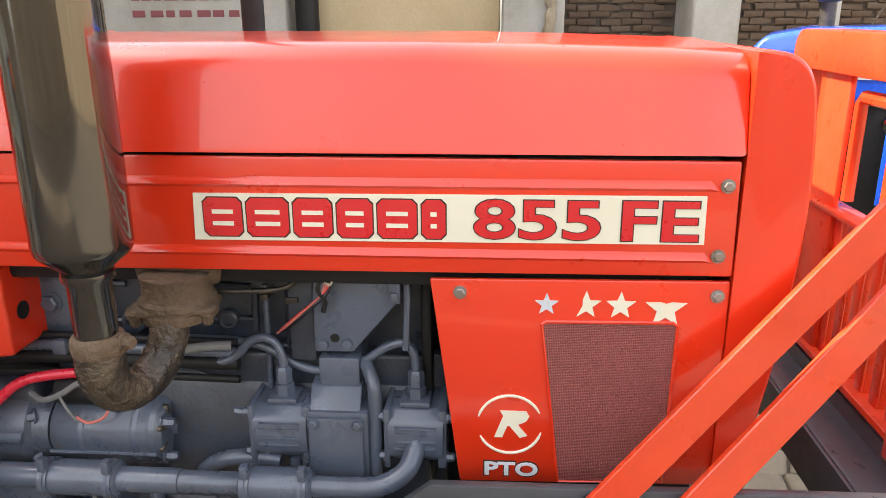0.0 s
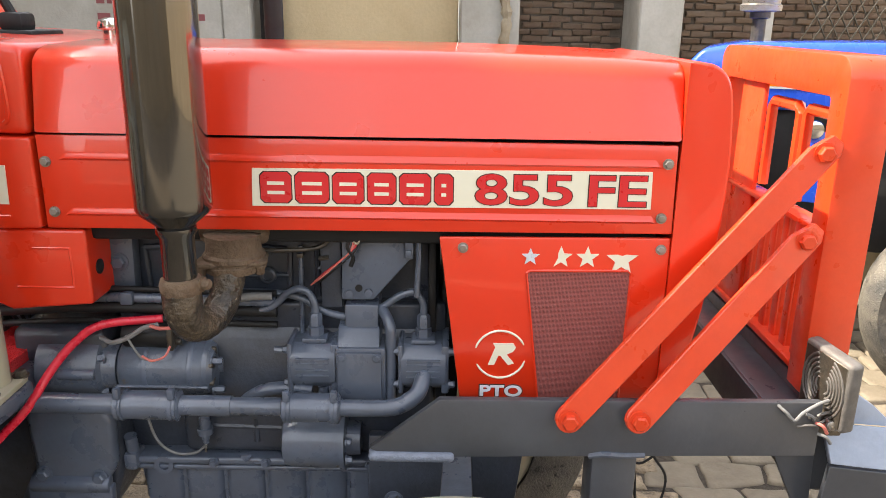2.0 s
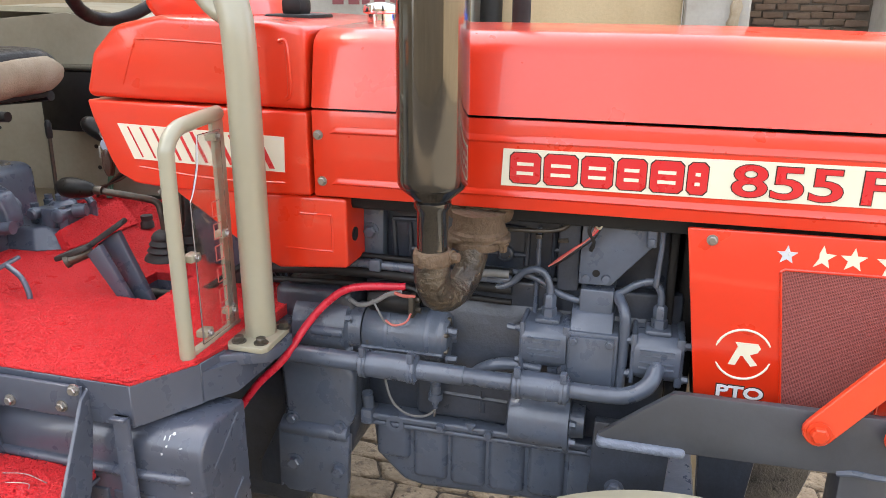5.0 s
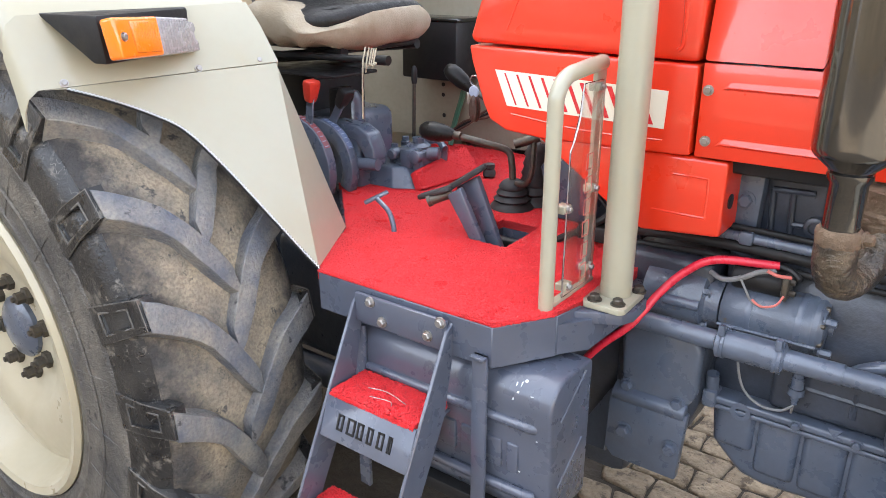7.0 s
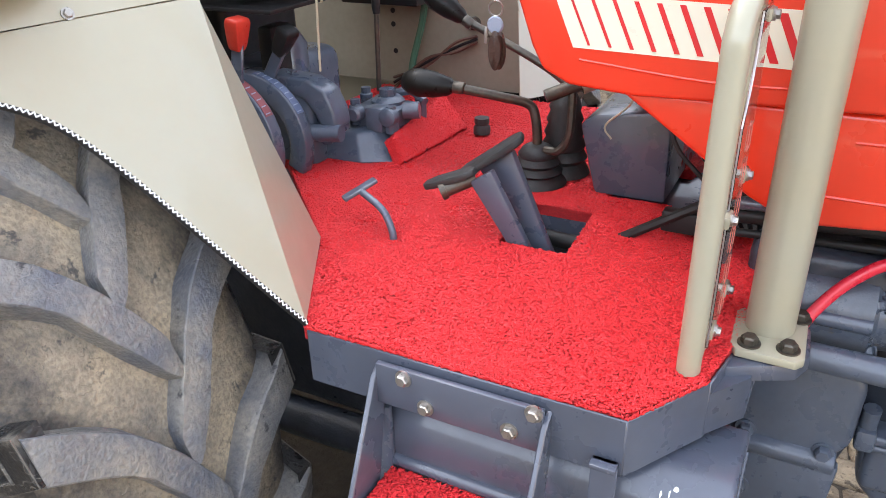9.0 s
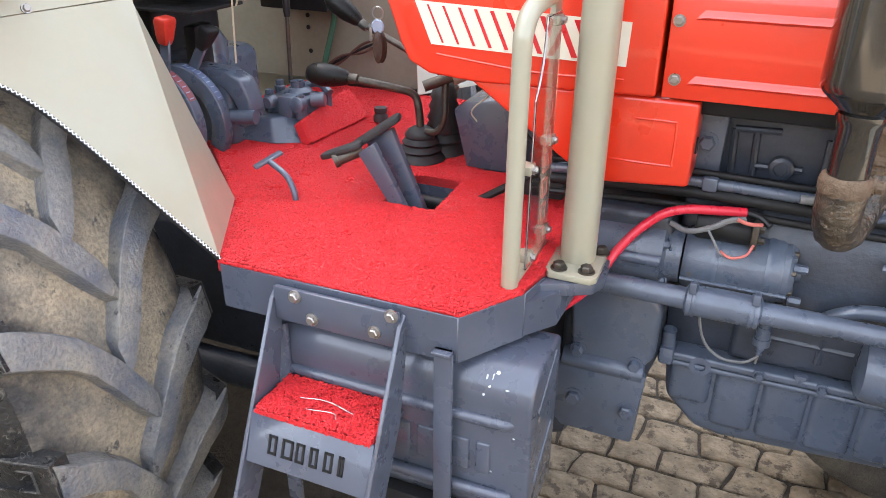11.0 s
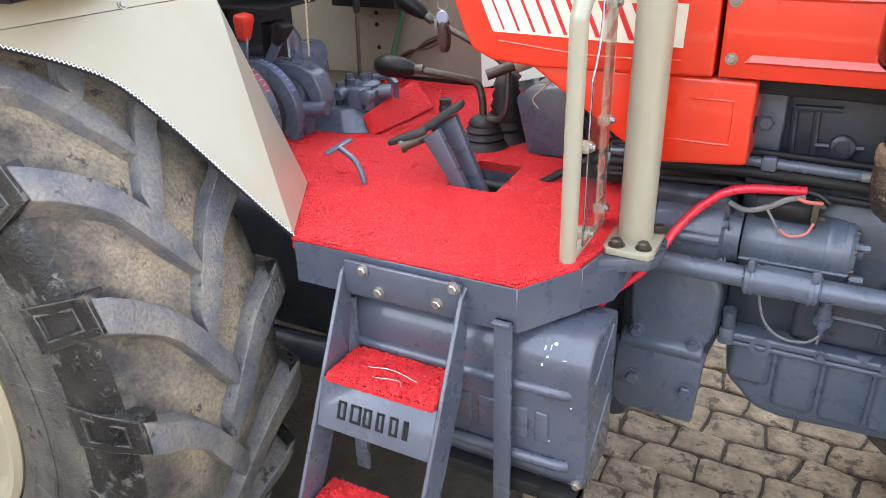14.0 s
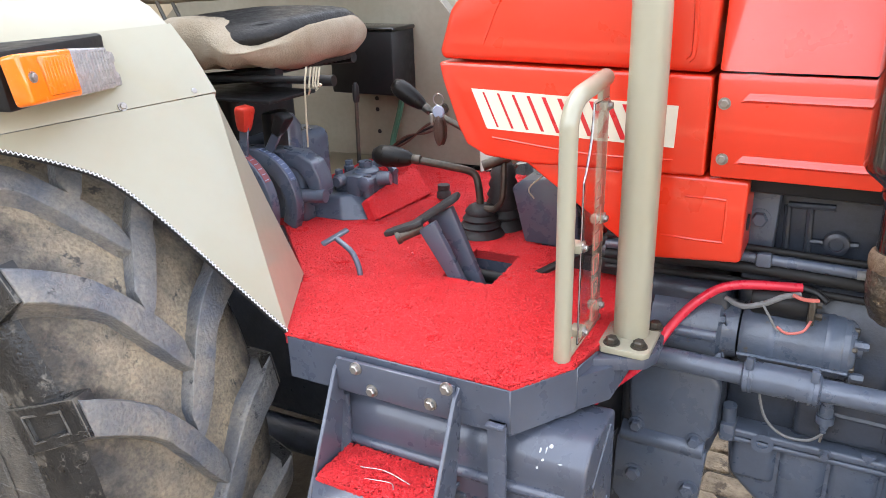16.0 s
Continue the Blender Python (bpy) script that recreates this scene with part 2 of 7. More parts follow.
PAVER = material("worn_sandstone_paver", (0.34, 0.27, 0.185), 0.9, 0, 0, (0.15, 0.112, 0.074), 16, 1.0, 0.5, 1.0, 60,
                 spots=(0.085, 0.064, 0.044), spot_scale=17, spot_edge=0.545, island=0.3, specks=((0.06, 0.046, 0.032), 48, 0.60))
SLAB = material("pale_paving_slab", (0.225, 0.19, 0.14), 0.9, 0, 0, (0.13, 0.108, 0.08), 4.5, 0.8, 0.25, 0.4, 50,
                spots=(0.12, 0.10, 0.08), spot_scale=9, spot_edge=0.66, island=0.4)
EARTH = material("packed_earth_joint", (0.060, 0.047, 0.034), 0.95, 0, 0, (0.030, 0.023, 0.017), 14, 0.9, 0.4, 0.9, 60)
WHITEWASH = material("stained_whitewash", (0.47, 0.455, 0.42), 0.9, 0, 0, (0.30, 0.275, 0.23), 2.2, 0.8, 0.15, 0.2, 40,
                     spots=(0.2, 0.17, 0.13), spot_scale=5, spot_edge=0.72)
PLASTER = material("beige_wall_plaster", (0.60, 0.475, 0.295), 0.9, 0, 0, (0.47, 0.35, 0.20), 1.6, 0.7, 0.15, 0.3, 40,
                   spots=(0.10, 0.075, 0.05), spot_scale=3.2, spot_edge=0.70, specks=((0.16, 0.12, 0.08), 11, 0.70))
YARD_PLASTER = material("dusty_yard_plaster", (0.44, 0.35, 0.23), 0.9, 0, 0, (0.27, 0.20, 0.125), 1.3, 0.8, 0.2, 0.25, 40,
                        spots=(0.07, 0.055, 0.04), spot_scale=3.2, spot_edge=0.68)
GREY_PLASTER = material("grey_wall_plaster", (0.33, 0.33, 0.33), 0.9, 0, 0, (0.24, 0.235, 0.225), 2.2, 0.7, 0.15, 0.2, 40)
BRICK = material("old_clay_brick", (0.125, 0.074, 0.050), 0.9, 0, 0, (0.17, 0.125, 0.088), 6, 0.7, 0.3, 0.4, 60, island=0.6)
MORTAR = material("dark_old_mortar", (0.088, 0.068, 0.052), 0.95, 0, 0, (0.11, 0.09, 0.07), 6, 0.7, 0.3, 0.4, 60)


def glass(name, tint=(0.95, 0.96, 0.95), rough=0.04):
    m = bpy.data.materials.new(name)
    m.use_nodes = True
    b = m.node_tree.nodes["Principled BSDF"]
    b.inputs["Base Color"].default_value = (*tint, 1)
    b.inputs["Transmission Weight"].default_value = 1.0
    b.inputs["Roughness"].default_value = rough
    b.inputs["IOR"].default_value = 1.45
    return m


ACRYLIC = glass("scratched_acrylic", (0.93, 0.93, 0.92), 0.06)


def wire_mesh_material():
    """A fine red wire screen: woven relief of threads with dark gaps."""
    m = bpy.data.materials.new("red_wire_screen")
    m.use_nodes = True
    nt = m.node_tree
    N, L = nt.nodes, nt.links
    b = N["Principled BSDF"]
    tc = N.new("ShaderNodeTexCoord")
    facs = []
    for axis in 'XZ':
        w = N.new("ShaderNodeTexWave")
        w.bands_direction = axis
        w.inputs["Scale"].default_value = 150
        w.inputs["Distortion"].default_value = 0.3
        L.new(tc.outputs["Object"], w.inputs["Vector"])
        facs.append(w.outputs["Fac"])
    mx = N.new("ShaderNodeMath")
    mx.operation = 'MAXIMUM'
    L.new(facs[0], mx.inputs[0])
    L.new(facs[1], mx.inputs[1])
    n = N.new("ShaderNodeTexNoise")
    n.inputs["Scale"].default_value = 9
    n.inputs["Detail"].default_value = 1
    L.new(tc.outputs["Object"], n.inputs["Vector"])
    md = N.new("ShaderNodeMath")
    md.operation = 'MULTIPLY_ADD'
    L.new(n.outputs["Fac"], md.inputs[0])
    md.inputs[1].default_value = 0.25
    L.new(mx.outputs[0], md.inputs[2])
    cr = N.new("ShaderNodeValToRGB")
    cr.color_ramp.elements[0].color = (0.10, 0.028, 0.026, 1)
    cr.color_ramp.elements[0].position = 0.35
    cr.color_ramp.elements[1].color = (0.33, 0.085, 0.075, 1)
    cr.color_ramp.elements[1].position = 1.1
    L.new(md.outputs[0], cr.inputs[0])
    L.new(cr.outputs[0], b.inputs["Base Color"])
    b.inputs["Roughness"].default_value = 0.55
    bp = N.new("ShaderNodeBump")
    bp.inputs["Strength"].default_value = 0.5
    bp.inputs["Distance"].default_value = 0.002
    L.new(mx.outputs[0], bp.inputs["Height"])
    L.new(bp.outputs[0], b.inputs["Normal"])
    return m


SCREEN = wire_mesh_material()

# ---- shape helpers ----


def finish(bm, sharp=38):
    bmesh.ops.recalc_face_normals(bm, faces=bm.faces)
    lim = radians(sharp)
    for f in bm.faces:
        f.smooth = True
    for e in bm.edges:
        if len(e.link_faces) != 2 or e.calc_face_angle(0) > lim:
            e.smooth = False


def part(name, bm, mat, parent=None, label="", sharp=38):
    """Links a bmesh as one mesh object, under a thing or a part."""
    if sharp:
        finish(bm, sharp)
    me = bpy.data.meshes.new(name)
    bm.to_mesh(me)
    bm.free()
    me.materials.append(mat)
    ob = new(name, me)
    ob.parent = parent
    if label:
        ob["label"] = label
    return ob


def thing(name, label, category, group="", at=(0, 0, 0)):
    ob = new(name)
    ob.location = at
    return tagged(ob, label, category, group)


def B():
    return bmesh.new()


def bevel(bm, geom, w, seg=2):
    edges = [e for e in geom if isinstance(e, bmesh.types.BMEdge)]
    if w > 0 and edges:
        bmesh.ops.bevel(bm, geom=edges, offset=w, segments=seg, affect='EDGES', profile=0.5, clamp_overlap=True)


def box(bm, x0, x1, y0, y1, z0, z1, bev=0.003, seg=2, m=None):
    tmp = bmesh.new()
    bmesh.ops.create_cube(tmp, size=1)
    for v in tmp.verts:
        v.co = Vector((x0 + (v.co.x + .5) * (x1 - x0), y0 + (v.co.y + .5) * (y1 - y0), z0 + (v.co.z + .5) * (z1 - z0)))
    bevel(tmp, tmp.edges, min(bev, 0.45 * min(abs(x1 - x0), abs(y1 - y0), abs(z1 - z0))), seg)
    return merge(bm, tmp, m)


def merge(bm, tmp, m=None):
    if m is not None:
        bmesh.ops.transform(tmp, matrix=m, verts=tmp.verts)
    me = bpy.data.meshes.new("tmp")
    tmp.to_mesh(me)
    tmp.free()
    bm.from_mesh(me)
    bpy.data.meshes.remove(me)
    return bm


def prism(bm, pts, axis, a0, a1, bev=0.003, seg=2, m=None, round_from=None, round_by=0.0):
    """A flat outline drawn out along one axis; pts are the other two coordinates in xyz order."""
    i = 'xyz'.index(axis)
    tmp = bmesh.new()

    def at(p, a):
        c = list(p)
        c.insert(i, a)
        return tmp.verts.new(c)
    lo, hi = [at(p, a0) for p in pts], [at(p, a1) for p in pts]
    tmp.faces.new(lo)
    tmp.faces.new(hi[::-1])
    for k in range(len(pts)):
        j = (k + 1) % len(pts)
        tmp.faces.new((lo[k], lo[j], hi[j], hi[k]))
    bmesh.ops.recalc_face_normals(tmp, faces=tmp.faces)
    if round_from is not None:
        far = [e for e in tmp.edges if all(v.co.x > round_from for v in e.verts) and abs(e.verts[0].co[i] - e.verts[1].co[i]) < 1e-6]
        bevel(tmp, far, round_by, 6)
    elif bev:
        sharp = [e for e in tmp.edges if e.calc_face_angle(0) > 0.5]
        bevel(tmp, sharp, bev, seg)
    return merge(bm, tmp, m)


def slab(bm, pts, thick, bev=0.001):
    """A sheet through 3D points in one plane, with thickness, drawn away from its normal."""
    tmp = bmesh.new()
    p = [Vector(q) for q in pts]
    n = Vector()
    for k in range(len(p)):
        n += (p[k] - p[0]).cross(p[(k + 1) % len(p)] - p[0])
    n.normalize()
    lo = [tmp.verts.new(q) for q in p]
    hi = [tmp.verts.new(q - n * thick) for q in p]
    tmp.faces.new(lo)
    tmp.faces.new(hi[::-1])
    for k in range(len(p)):
        j = (k + 1) % len(p)
        tmp.faces.new((lo[k], lo[j], hi[j], hi[k]))
    bmesh.ops.recalc_face_normals(tmp, faces=tmp.faces)
    if bev:
        bevel(tmp, [e for e in tmp.edges if e.calc_face_angle(0) > 0.6], bev, 1)
    return merge(bm, tmp)


def curve(pts, n=8):
    """Smooth points through the given ones."""
    P = [Vector(p) for p in pts]
    P = [2 * P[0] - P[1]] + P + [2 * P[-1] - P[-2]]
    out = []
    for k in range(1, len(P) - 2):
        a, b, c, d = P[k - 1:k + 3]
        for s in range(n):
            t = s / n
            out.append(0.5 * (2 * b + (c - a) * t + (2 * a - 5 * b + 4 * c - d) * t * t + (3 * b - a - 3 * c + d) * t ** 3))
    return out + [P[-2]]


def tube(bm, pts, r, seg=12, caps=True, squash=None):
    """A pipe along points; r is one radius or one for each point."""
    P = [Vector(p) for p in pts]
    R = r if isinstance(r, (list, tuple)) else [r] * len(P)
    tmp = bmesh.new()
    up, rings = None, []
    for k, p in enumerate(P):
        d = (P[min(k + 1, len(P) - 1)] - P[max(k - 1, 0)]).normalized()
        if up is None:
            up = d.orthogonal().normalized()
        up = (up - d * up.dot(d)).normalized()
        side = d.cross(up)
        rings.append([tmp.verts.new(p + R[k] * (math.cos(2 * math.pi * s / seg) * up + math.sin(2 * math.pi * s / seg) * side)) for s in range(seg)])
    for a, b in zip(rings, rings[1:]):
        for s in range(seg):
            t = (s + 1) % seg
            tmp.faces.new((a[s], a[t], b[t], b[s]))
    if caps:
        tmp.faces.new(rings[0][::-1])
        tmp.faces.new(rings[-1])
    return merge(bm, tmp)


AXES = {'x': Matrix(((0, 0, 1, 0), (0, 1, 0, 0), (-1, 0, 0, 0), (0, 0, 0, 1))), 'z': Matrix.Identity(4),
        'y': Matrix(((1, 0, 0, 0), (0, 0, 1, 0), (0, -1, 0, 0), (0, 0, 0, 1)))}


def lathe(bm, profile, origin, axis='z', seg=32, m=None, caps=True):
    """A turned shape: (radius, height) pairs along an axis."""
    tmp = bmesh.new()
    rings = []
    for r, h in profile:
        if r < 1e-6:
            rings.append([tmp.verts.new((0, 0, h))])
        else:
            rings.append([tmp.verts.new((r * math.cos(2 * math.pi * s / seg), r * math.sin(2 * math.pi * s / seg), h)) for s in range(seg)])
    for a, b in zip(rings, rings[1:]):
        for s in range(seg):
            t = (s + 1) % seg
            if len(a) == 1 and len(b) == 1:
                continue
            if len(a) == 1:
                tmp.faces.new((a[0], b[t], b[s]))
            elif len(b) == 1:
                tmp.faces.new((a[s], a[t], b[0]))
            else:
                tmp.faces.new((a[s], a[t], b[t], b[s]))
    for ring in (rings[0], rings[-1]):
        if len(ring) > 1 and caps:
            tmp.faces.new(ring)
    mm = Matrix.Translation(origin) @ (m if m is not None else AXES[axis])
    return merge(bm, tmp, mm)


def rod(bm, a, b, r, seg=12):
    return tube(bm, [a, b], r, seg)


def facing(d):
    return Vector(d).normalized().to_track_quat('Z', 'Y').to_matrix().to_4x4()


def bolt(bm, at, d=(0, -1, 0), r=0.009, h=0.007, washer=True):
    """A hexagon head with a chamfer, on a washer."""
    m = Matrix.Translation(at) @ facing(d)
    tmp = bmesh.new()
    w = 0.002 if washer else 0.0
    if washer:
        lathe(tmp, [(r * 1.35, -0.001), (r * 1.35, w), (0, w)], (0, 0, 0), seg=16)
    lathe(tmp, [(r, w), (r, w + h * 0.75), (r * 0.8, w + h), (0, w + h)], (0, 0, 0), seg=6)
    return merge(bm, tmp, m)


def bolt_part(parent, at, d=(0, -1, 0), r=0.009, h=0.007, mat=None, name="bolt"):
    return part(name, bolt(B(), at, d, r, h), mat or STEEL, parent, sharp=25)


def text_mesh(body, width, height, depth, bold=0.0):
    """Built-in font, fitted to a width and height; lies in x and z, faces -y, centred."""
    c = bpy.data.curves.new("text", 'FONT')
    c.body, c.extrude, c.offset, c.resolution_u = body, 0.001, bold, 4
    ob = bpy.data.objects.new("text", c)
    scene.collection.objects.link(ob)
    bpy.context.view_layer.update()
    me = bpy.data.meshes.new_from_object(ob.evaluated_get(bpy.context.evaluated_depsgraph_get()))
    bpy.data.objects.remove(ob)
    bpy.data.curves.remove(c)
    xs, ys, zs = ([v.co[k] for v in me.vertices] for k in range(3))
    bm = bmesh.new()
    for v in me.vertices:
        x = (v.co.x - (min(xs) + max(xs)) / 2) / (max(xs) - min(xs)) * width
        z = (v.co.y - (min(ys) + max(ys)) / 2) / (max(ys) - min(ys)) * height
        v.co = (x, -(v.co.z - min(zs)) / max(1e-9, max(zs) - min(zs)) * depth, z)
    bm.from_mesh(me)
    bpy.data.meshes.remove(me)
    return bm


def moved(bm, m):
    bmesh.ops.transform(bm, matrix=m, verts=bm.verts)
    return bm


def mirror_y(bm, mid):
    for v in bm.verts:
        v.co.y = 2 * mid - v.co.y
    return bm


MID = 1.21          # the tractor's centre line
DECK = 0.912        # top of the floor mat

# ---- ground and buildings ----
g = B()
bmesh.ops.create_grid(g, x_segments=1, y_segments=1, size=60)
for v in g.verts:
    v.co.z = -0.012
ground = tagged(part("ground", g, EARTH), "packed brown earth between worn paving bricks", "ground", kind="structure")


def wall(name, label, x0, x1, y0, y1, z1, mat, z0=-0.02):
    w = part(name, box(B(), x0, x1, y0, y1, z0, z1, 0.012, 1), mat)
    return tagged(w, label, "wall", kind="structure")


WALL_Y = 6.0
wall("wall_white", "whitewashed wall with faded red painted writing", -4.6, -1.78, WALL_Y, WALL_Y + 0.3, 3.6, WHITEWASH)
wall("wall_plaster", "stained beige plaster wall of a shed", -1.5, 0.05, WALL_Y + 0.25, WALL_Y + 0.5, 3.6, PLASTER)
wall("wall_brick_mortar", "dark mortar bed of the recessed brick wall", 0.5, 5.2, WALL_Y + 0.55, WALL_Y + 0.8, 3.6, MORTAR)
wall("wall_roof_beam", "grey concrete lintel over the shed front", -4.6, 5.2, WALL_Y - 0.05, WALL_Y + 0.8, 3.9, GREY_PLASTER, 3.6)
# unseen wall, added and sized to shape reflections and low skylight
wall("wall_behind_camera", "dusty beige yard wall, unseen, added for reflections", -9, 9, -8.3, -8.0, 3.0, YARD_PLASTER)
# unseen wall, added so the sun misses all but the tractor's front
wall("wall_west_building", "tall plain plastered wall, unseen, added to shade the yard", -5.6, -5.3, -3.4, 9, 7.3, YARD_PLASTER)
wall("wall_yard_east", "beige yard wall at the side", 9.0, 9.3, -8, 9, 2.3, YARD_PLASTER)
for x0, x1 in ((-1.78, -1.56), (0.06, 0.52), (1.44, 1.78)):
    p = box(B(), x0, x1, WALL_Y - 0.02, WALL_Y + 0.6, -0.02, 3.6, 0.015, 1)
    tagged(part("wall_pillar", p, WHITEWASH), "whitewashed concrete pillar of the shed", "pillar", kind="structure")

# faded red writing on the white wall: unreadable, so bars
rw = random.Random(4)
sign = thing("wall_sign", "faded red painted lines of writing on a white wall", "sign")
for row, z in enumerate((1.52, 1.40)):
    x = -2.75
    while x < -1.95:
        w = rw.uniform(0.05, 0.11)
        part("bar", box(B(), x, x + w, WALL_Y - 0.004, WALL_Y + 0.002, z, z + 0.05, 0.002, 1), PRINT_RED, sign)
        x += w + rw.uniform(0.015, 0.05)

# torn cloth hanging at a pillar, dark post and rain pipe
rag = B()
tube(rag, curve([(0.40, WALL_Y - 0.03, 2.2), (0.38, WALL_Y - 0.05, 1.75), (0.42, WALL_Y - 0.05, 1.45), (0.39, WALL_Y - 0.04, 1.2)], 6),
     [0.03 + 0.02 * math.sin(k * 1.3) ** 2 for k in range(19)], 7)
tagged(part("rag", rag, CLOTH), "torn brown sacking hanging on the pillar", "cloth")
pp = B()
lathe(pp, [(0.09, 0), (0.09, 3.6)], (-1.42, WALL_Y + 0.1, -0.02), seg=16)
tagged(part("iron_post", pp, BLACK_DULL), "dark iron post under the shed roof", "post")

# ---- the paved yard (pieces at the end of the file) ----
# ---- tractor ----
tractor = thing("tractor", "glossy red farm tractor with cream fenders and grey engine", "tractor")


def P(name, bm, mat, label="", parent=None, sharp=38):
    return part(name, bm, mat, parent or tractor, label, sharp)


def hood_section(y0, z0, z1, lean, rad, n=6):
    """Half outline (y, z) of the bonnet from its lower edge up over the shoulder to the centre line."""
    out = [(y0, z0)]
    ys, zs = y0 + lean, z1 - rad
    for k in range(n + 1):
        a = math.pi / 2 * k / n
        out.append((ys + rad * 1.5 * (1 - math.cos(a)), zs + rad * math.sin(a)))
    out.append((MID, z1 + 0.006))
    return out


def loft(bm, sections):
    """A skin through equal-length open outlines."""
    tmp = bmesh.new()
    rows = [[tmp.verts.new(p) for p in s] for s in sections]
    for a, b in zip(rows, rows[1:]):
        for k in range(len(a) - 1):
            tmp.faces.new((a[k], a[k + 1], b[k + 1], b[k]))
    return merge(bm, tmp)


def solid(bm, t):
    """Gives a skin thickness."""
    bmesh.ops.recalc_face_normals(bm, faces=bm.faces)
    bmesh.ops.solidify(bm, geom=bm.faces[:] + bm.edges[:] + bm.verts[:], thickness=t)
    return bm


def bonnet(x0, x1, z_at, name, bottom=1.274, lean=0.016, rad=0.030, edge=0.003):
    secs = []
    n = 10
    xs = [x0, x0 + edge] + [x0 + (x1 - x0) * k / n for k in range(1, n)] + [x1 - edge, x1]
    for k, x in enumerate(xs):
        inset = 0.002 if k in (0, len(xs) - 1) else 0
        half = hood_section(0.948 + inset, bottom + inset, z_at(x) - inset, lean, rad)
        full = half + [(2 * MID - y, z) for y, z in half[-2::-1]]
        secs.append([(x, y, z) for y, z in full])
    return P(name, solid(loft(B(), secs), -0.004), RED, "glossy red bonnet panel", sharp=50)


def top_z(x):
    return 1.391 - 0.010 * max(0.0, (x + 0.1) / 0.4) ** 1.6


bonnet(-0.616, 0.3105, top_z, "bonnet")
# black box added to fill the hollow bonnet, in place of its dark inside
inner = box(B(), -0.61, 0.30, 0.975, 2 * MID - 0.975, 1.105, 1.27, 0.01)
P("bonnet_frame", inner, BLACK_DULL)
P("radiator", box(B(), 0.005, 0.30, 0.975, 2 * MID - 0.975, 0.80, 1.12, 0.008), BLACK_DULL, "black radiator behind the screens")

# side panel below the bonnet, with pressed ribs, bolts and the maker's decal
side = B()
prism(side, [(-0.620, 1.131), (-0.620, 1.2715), (0.310, 1.2685), (0.313, 1.135)], 'y', 0.948, 0.956, 0.003)
panel = P("side_panel", side, RED, "glossy red side panel with pressed ribs")


def rib(x0, x1, z, h=0.011, taper=0.012, y=0.948, out=0.0045):
    bm = B()
    tmp = bmesh.new()
    lo = [(x0, z - h / 2), (x0 + taper, z + h / 2), (x1 - taper, z + h / 2), (x1, z - h / 2)]
    hi = [(x0 + taper, z - h * 0.2), (x0 + taper * 1.5, z + h * 0.25), (x1 - taper * 1.5, z + h * 0.25), (x1 - taper, z - h * 0.2)]
    a = [tmp.verts.new((p[0], y + 0.0005, p[1])) for p in lo]
    b = [tmp.verts.new((p[0], y - out, p[1])) for p in hi]
    tmp.faces.new(b)
    for k in range(4):
        tmp.faces.new((a[k], a[(k + 1) % 4], b[(k + 1) % 4], b[k]))
    return merge(bm, tmp)


for z in (1.2405, 1.1575):
    part("rib", rib(-0.592, 0.291, z, 0.0135, 0.012, 0.948, 0.0032), RED, panel)
for at in ((-0.609, 0.948, 1.232), (-0.605, 0.948, 1.157), (0.297, 0.948, 1.241), (0.294, 0.948, 1.160)):
    bolt_part(panel, at, r=0.006, h=0.004)

# the decal plate: maker's word as plain red shapes, then the model number
plate = part("decal_plate", prism(B(), [(-0.3105, 1.1705), (-0.3080, 1.2270), (0.2755, 1.2295), (0.2770, 1.1735)], 'y', 0.9455, 0.9485, 0.0005, 1), DECAL, panel, "cream decal with red shapes")


def block(x0, x1, slots, z0=1.1765, z1=1.2220):
    """A plain rounded red shape with cream slots and a dark rim."""
    for grow, y0, mat in ((0.0014, 0.9449, DECAL_DARK), (0.0, 0.9444, DECAL_RED)):
        bm = B()
        a, b, lo, hi = x0 - grow, x1 + grow, z0 - grow, z1 + grow
        c = 0.006
        prism(bm, [(a + c, lo), (b - c, lo), (b, lo + c), (b, hi - c), (b - c, hi), (a + c, hi), (a, hi - c), (a, lo + c)], 'y', y0, y0 + 0.0012, 0)
        part("shape", bm, mat, panel)
    for sx0, sx1, sz0, sz1 in slots:
        part("slot", box(B(), x0 + sx0, x0 + sx1, 0.9438, 0.9450, z0 + sz0, z0 + sz1, 0, 1), DECAL, panel)


for x0, w in ((-0.2965, 0.045), (-0.2455, 0.049), (-0.1905, 0.045), (-0.1395, 0.041), (-0.0925, 0.045), (-0.0415, 0.027)):
    block(x0, x0 + w, [(0.010, w - 0.010, 0.0125, 0.0175), (0.010, w - 0.010, 0.0265, 0.0315)])
for word, cx, w in (("855", 0.0892, 0.142), ("FE", 0.2266, 0.0845)):
    part("number_rim", moved(text_mesh(word, w + 0.003, 0.0485, 0.001, 0.03), Matrix.Translation((cx, 0.9455, 1.2005))), DECAL_DARK, panel, sharp=0)
    part("number", moved(text_mesh(word, w, 0.0460, 0.0016, 0.016), Matrix.Translation((cx, 0.9455, 1.2005))), DECAL_RED, panel, "red model number", sharp=0)

# nose shell
nose = B()
front = curve([(0.330, 0, 1.386), (0.352, 0, 1.381), (0.370, 0, 1.365), (0.380, 0, 1.334), (0.386, 0, 1.26), (0.386, 0, 1.19), (0.380, 0, 1.10), (0.371, 0, 1.02), (0.358, 0, 0.94), (0.345, 0, 0.865)], 5)
prism(nose, [(0.3135, 0.865), (0.3135, 1.384)] + [(p.x, p.z) for p in front], 'y', 0.946, 2 * MID - 0.946, 0.003, 2, None, 0.326, 0.022)
P("nose_shell", nose, RED, "glossy red front shell", sharp=70)

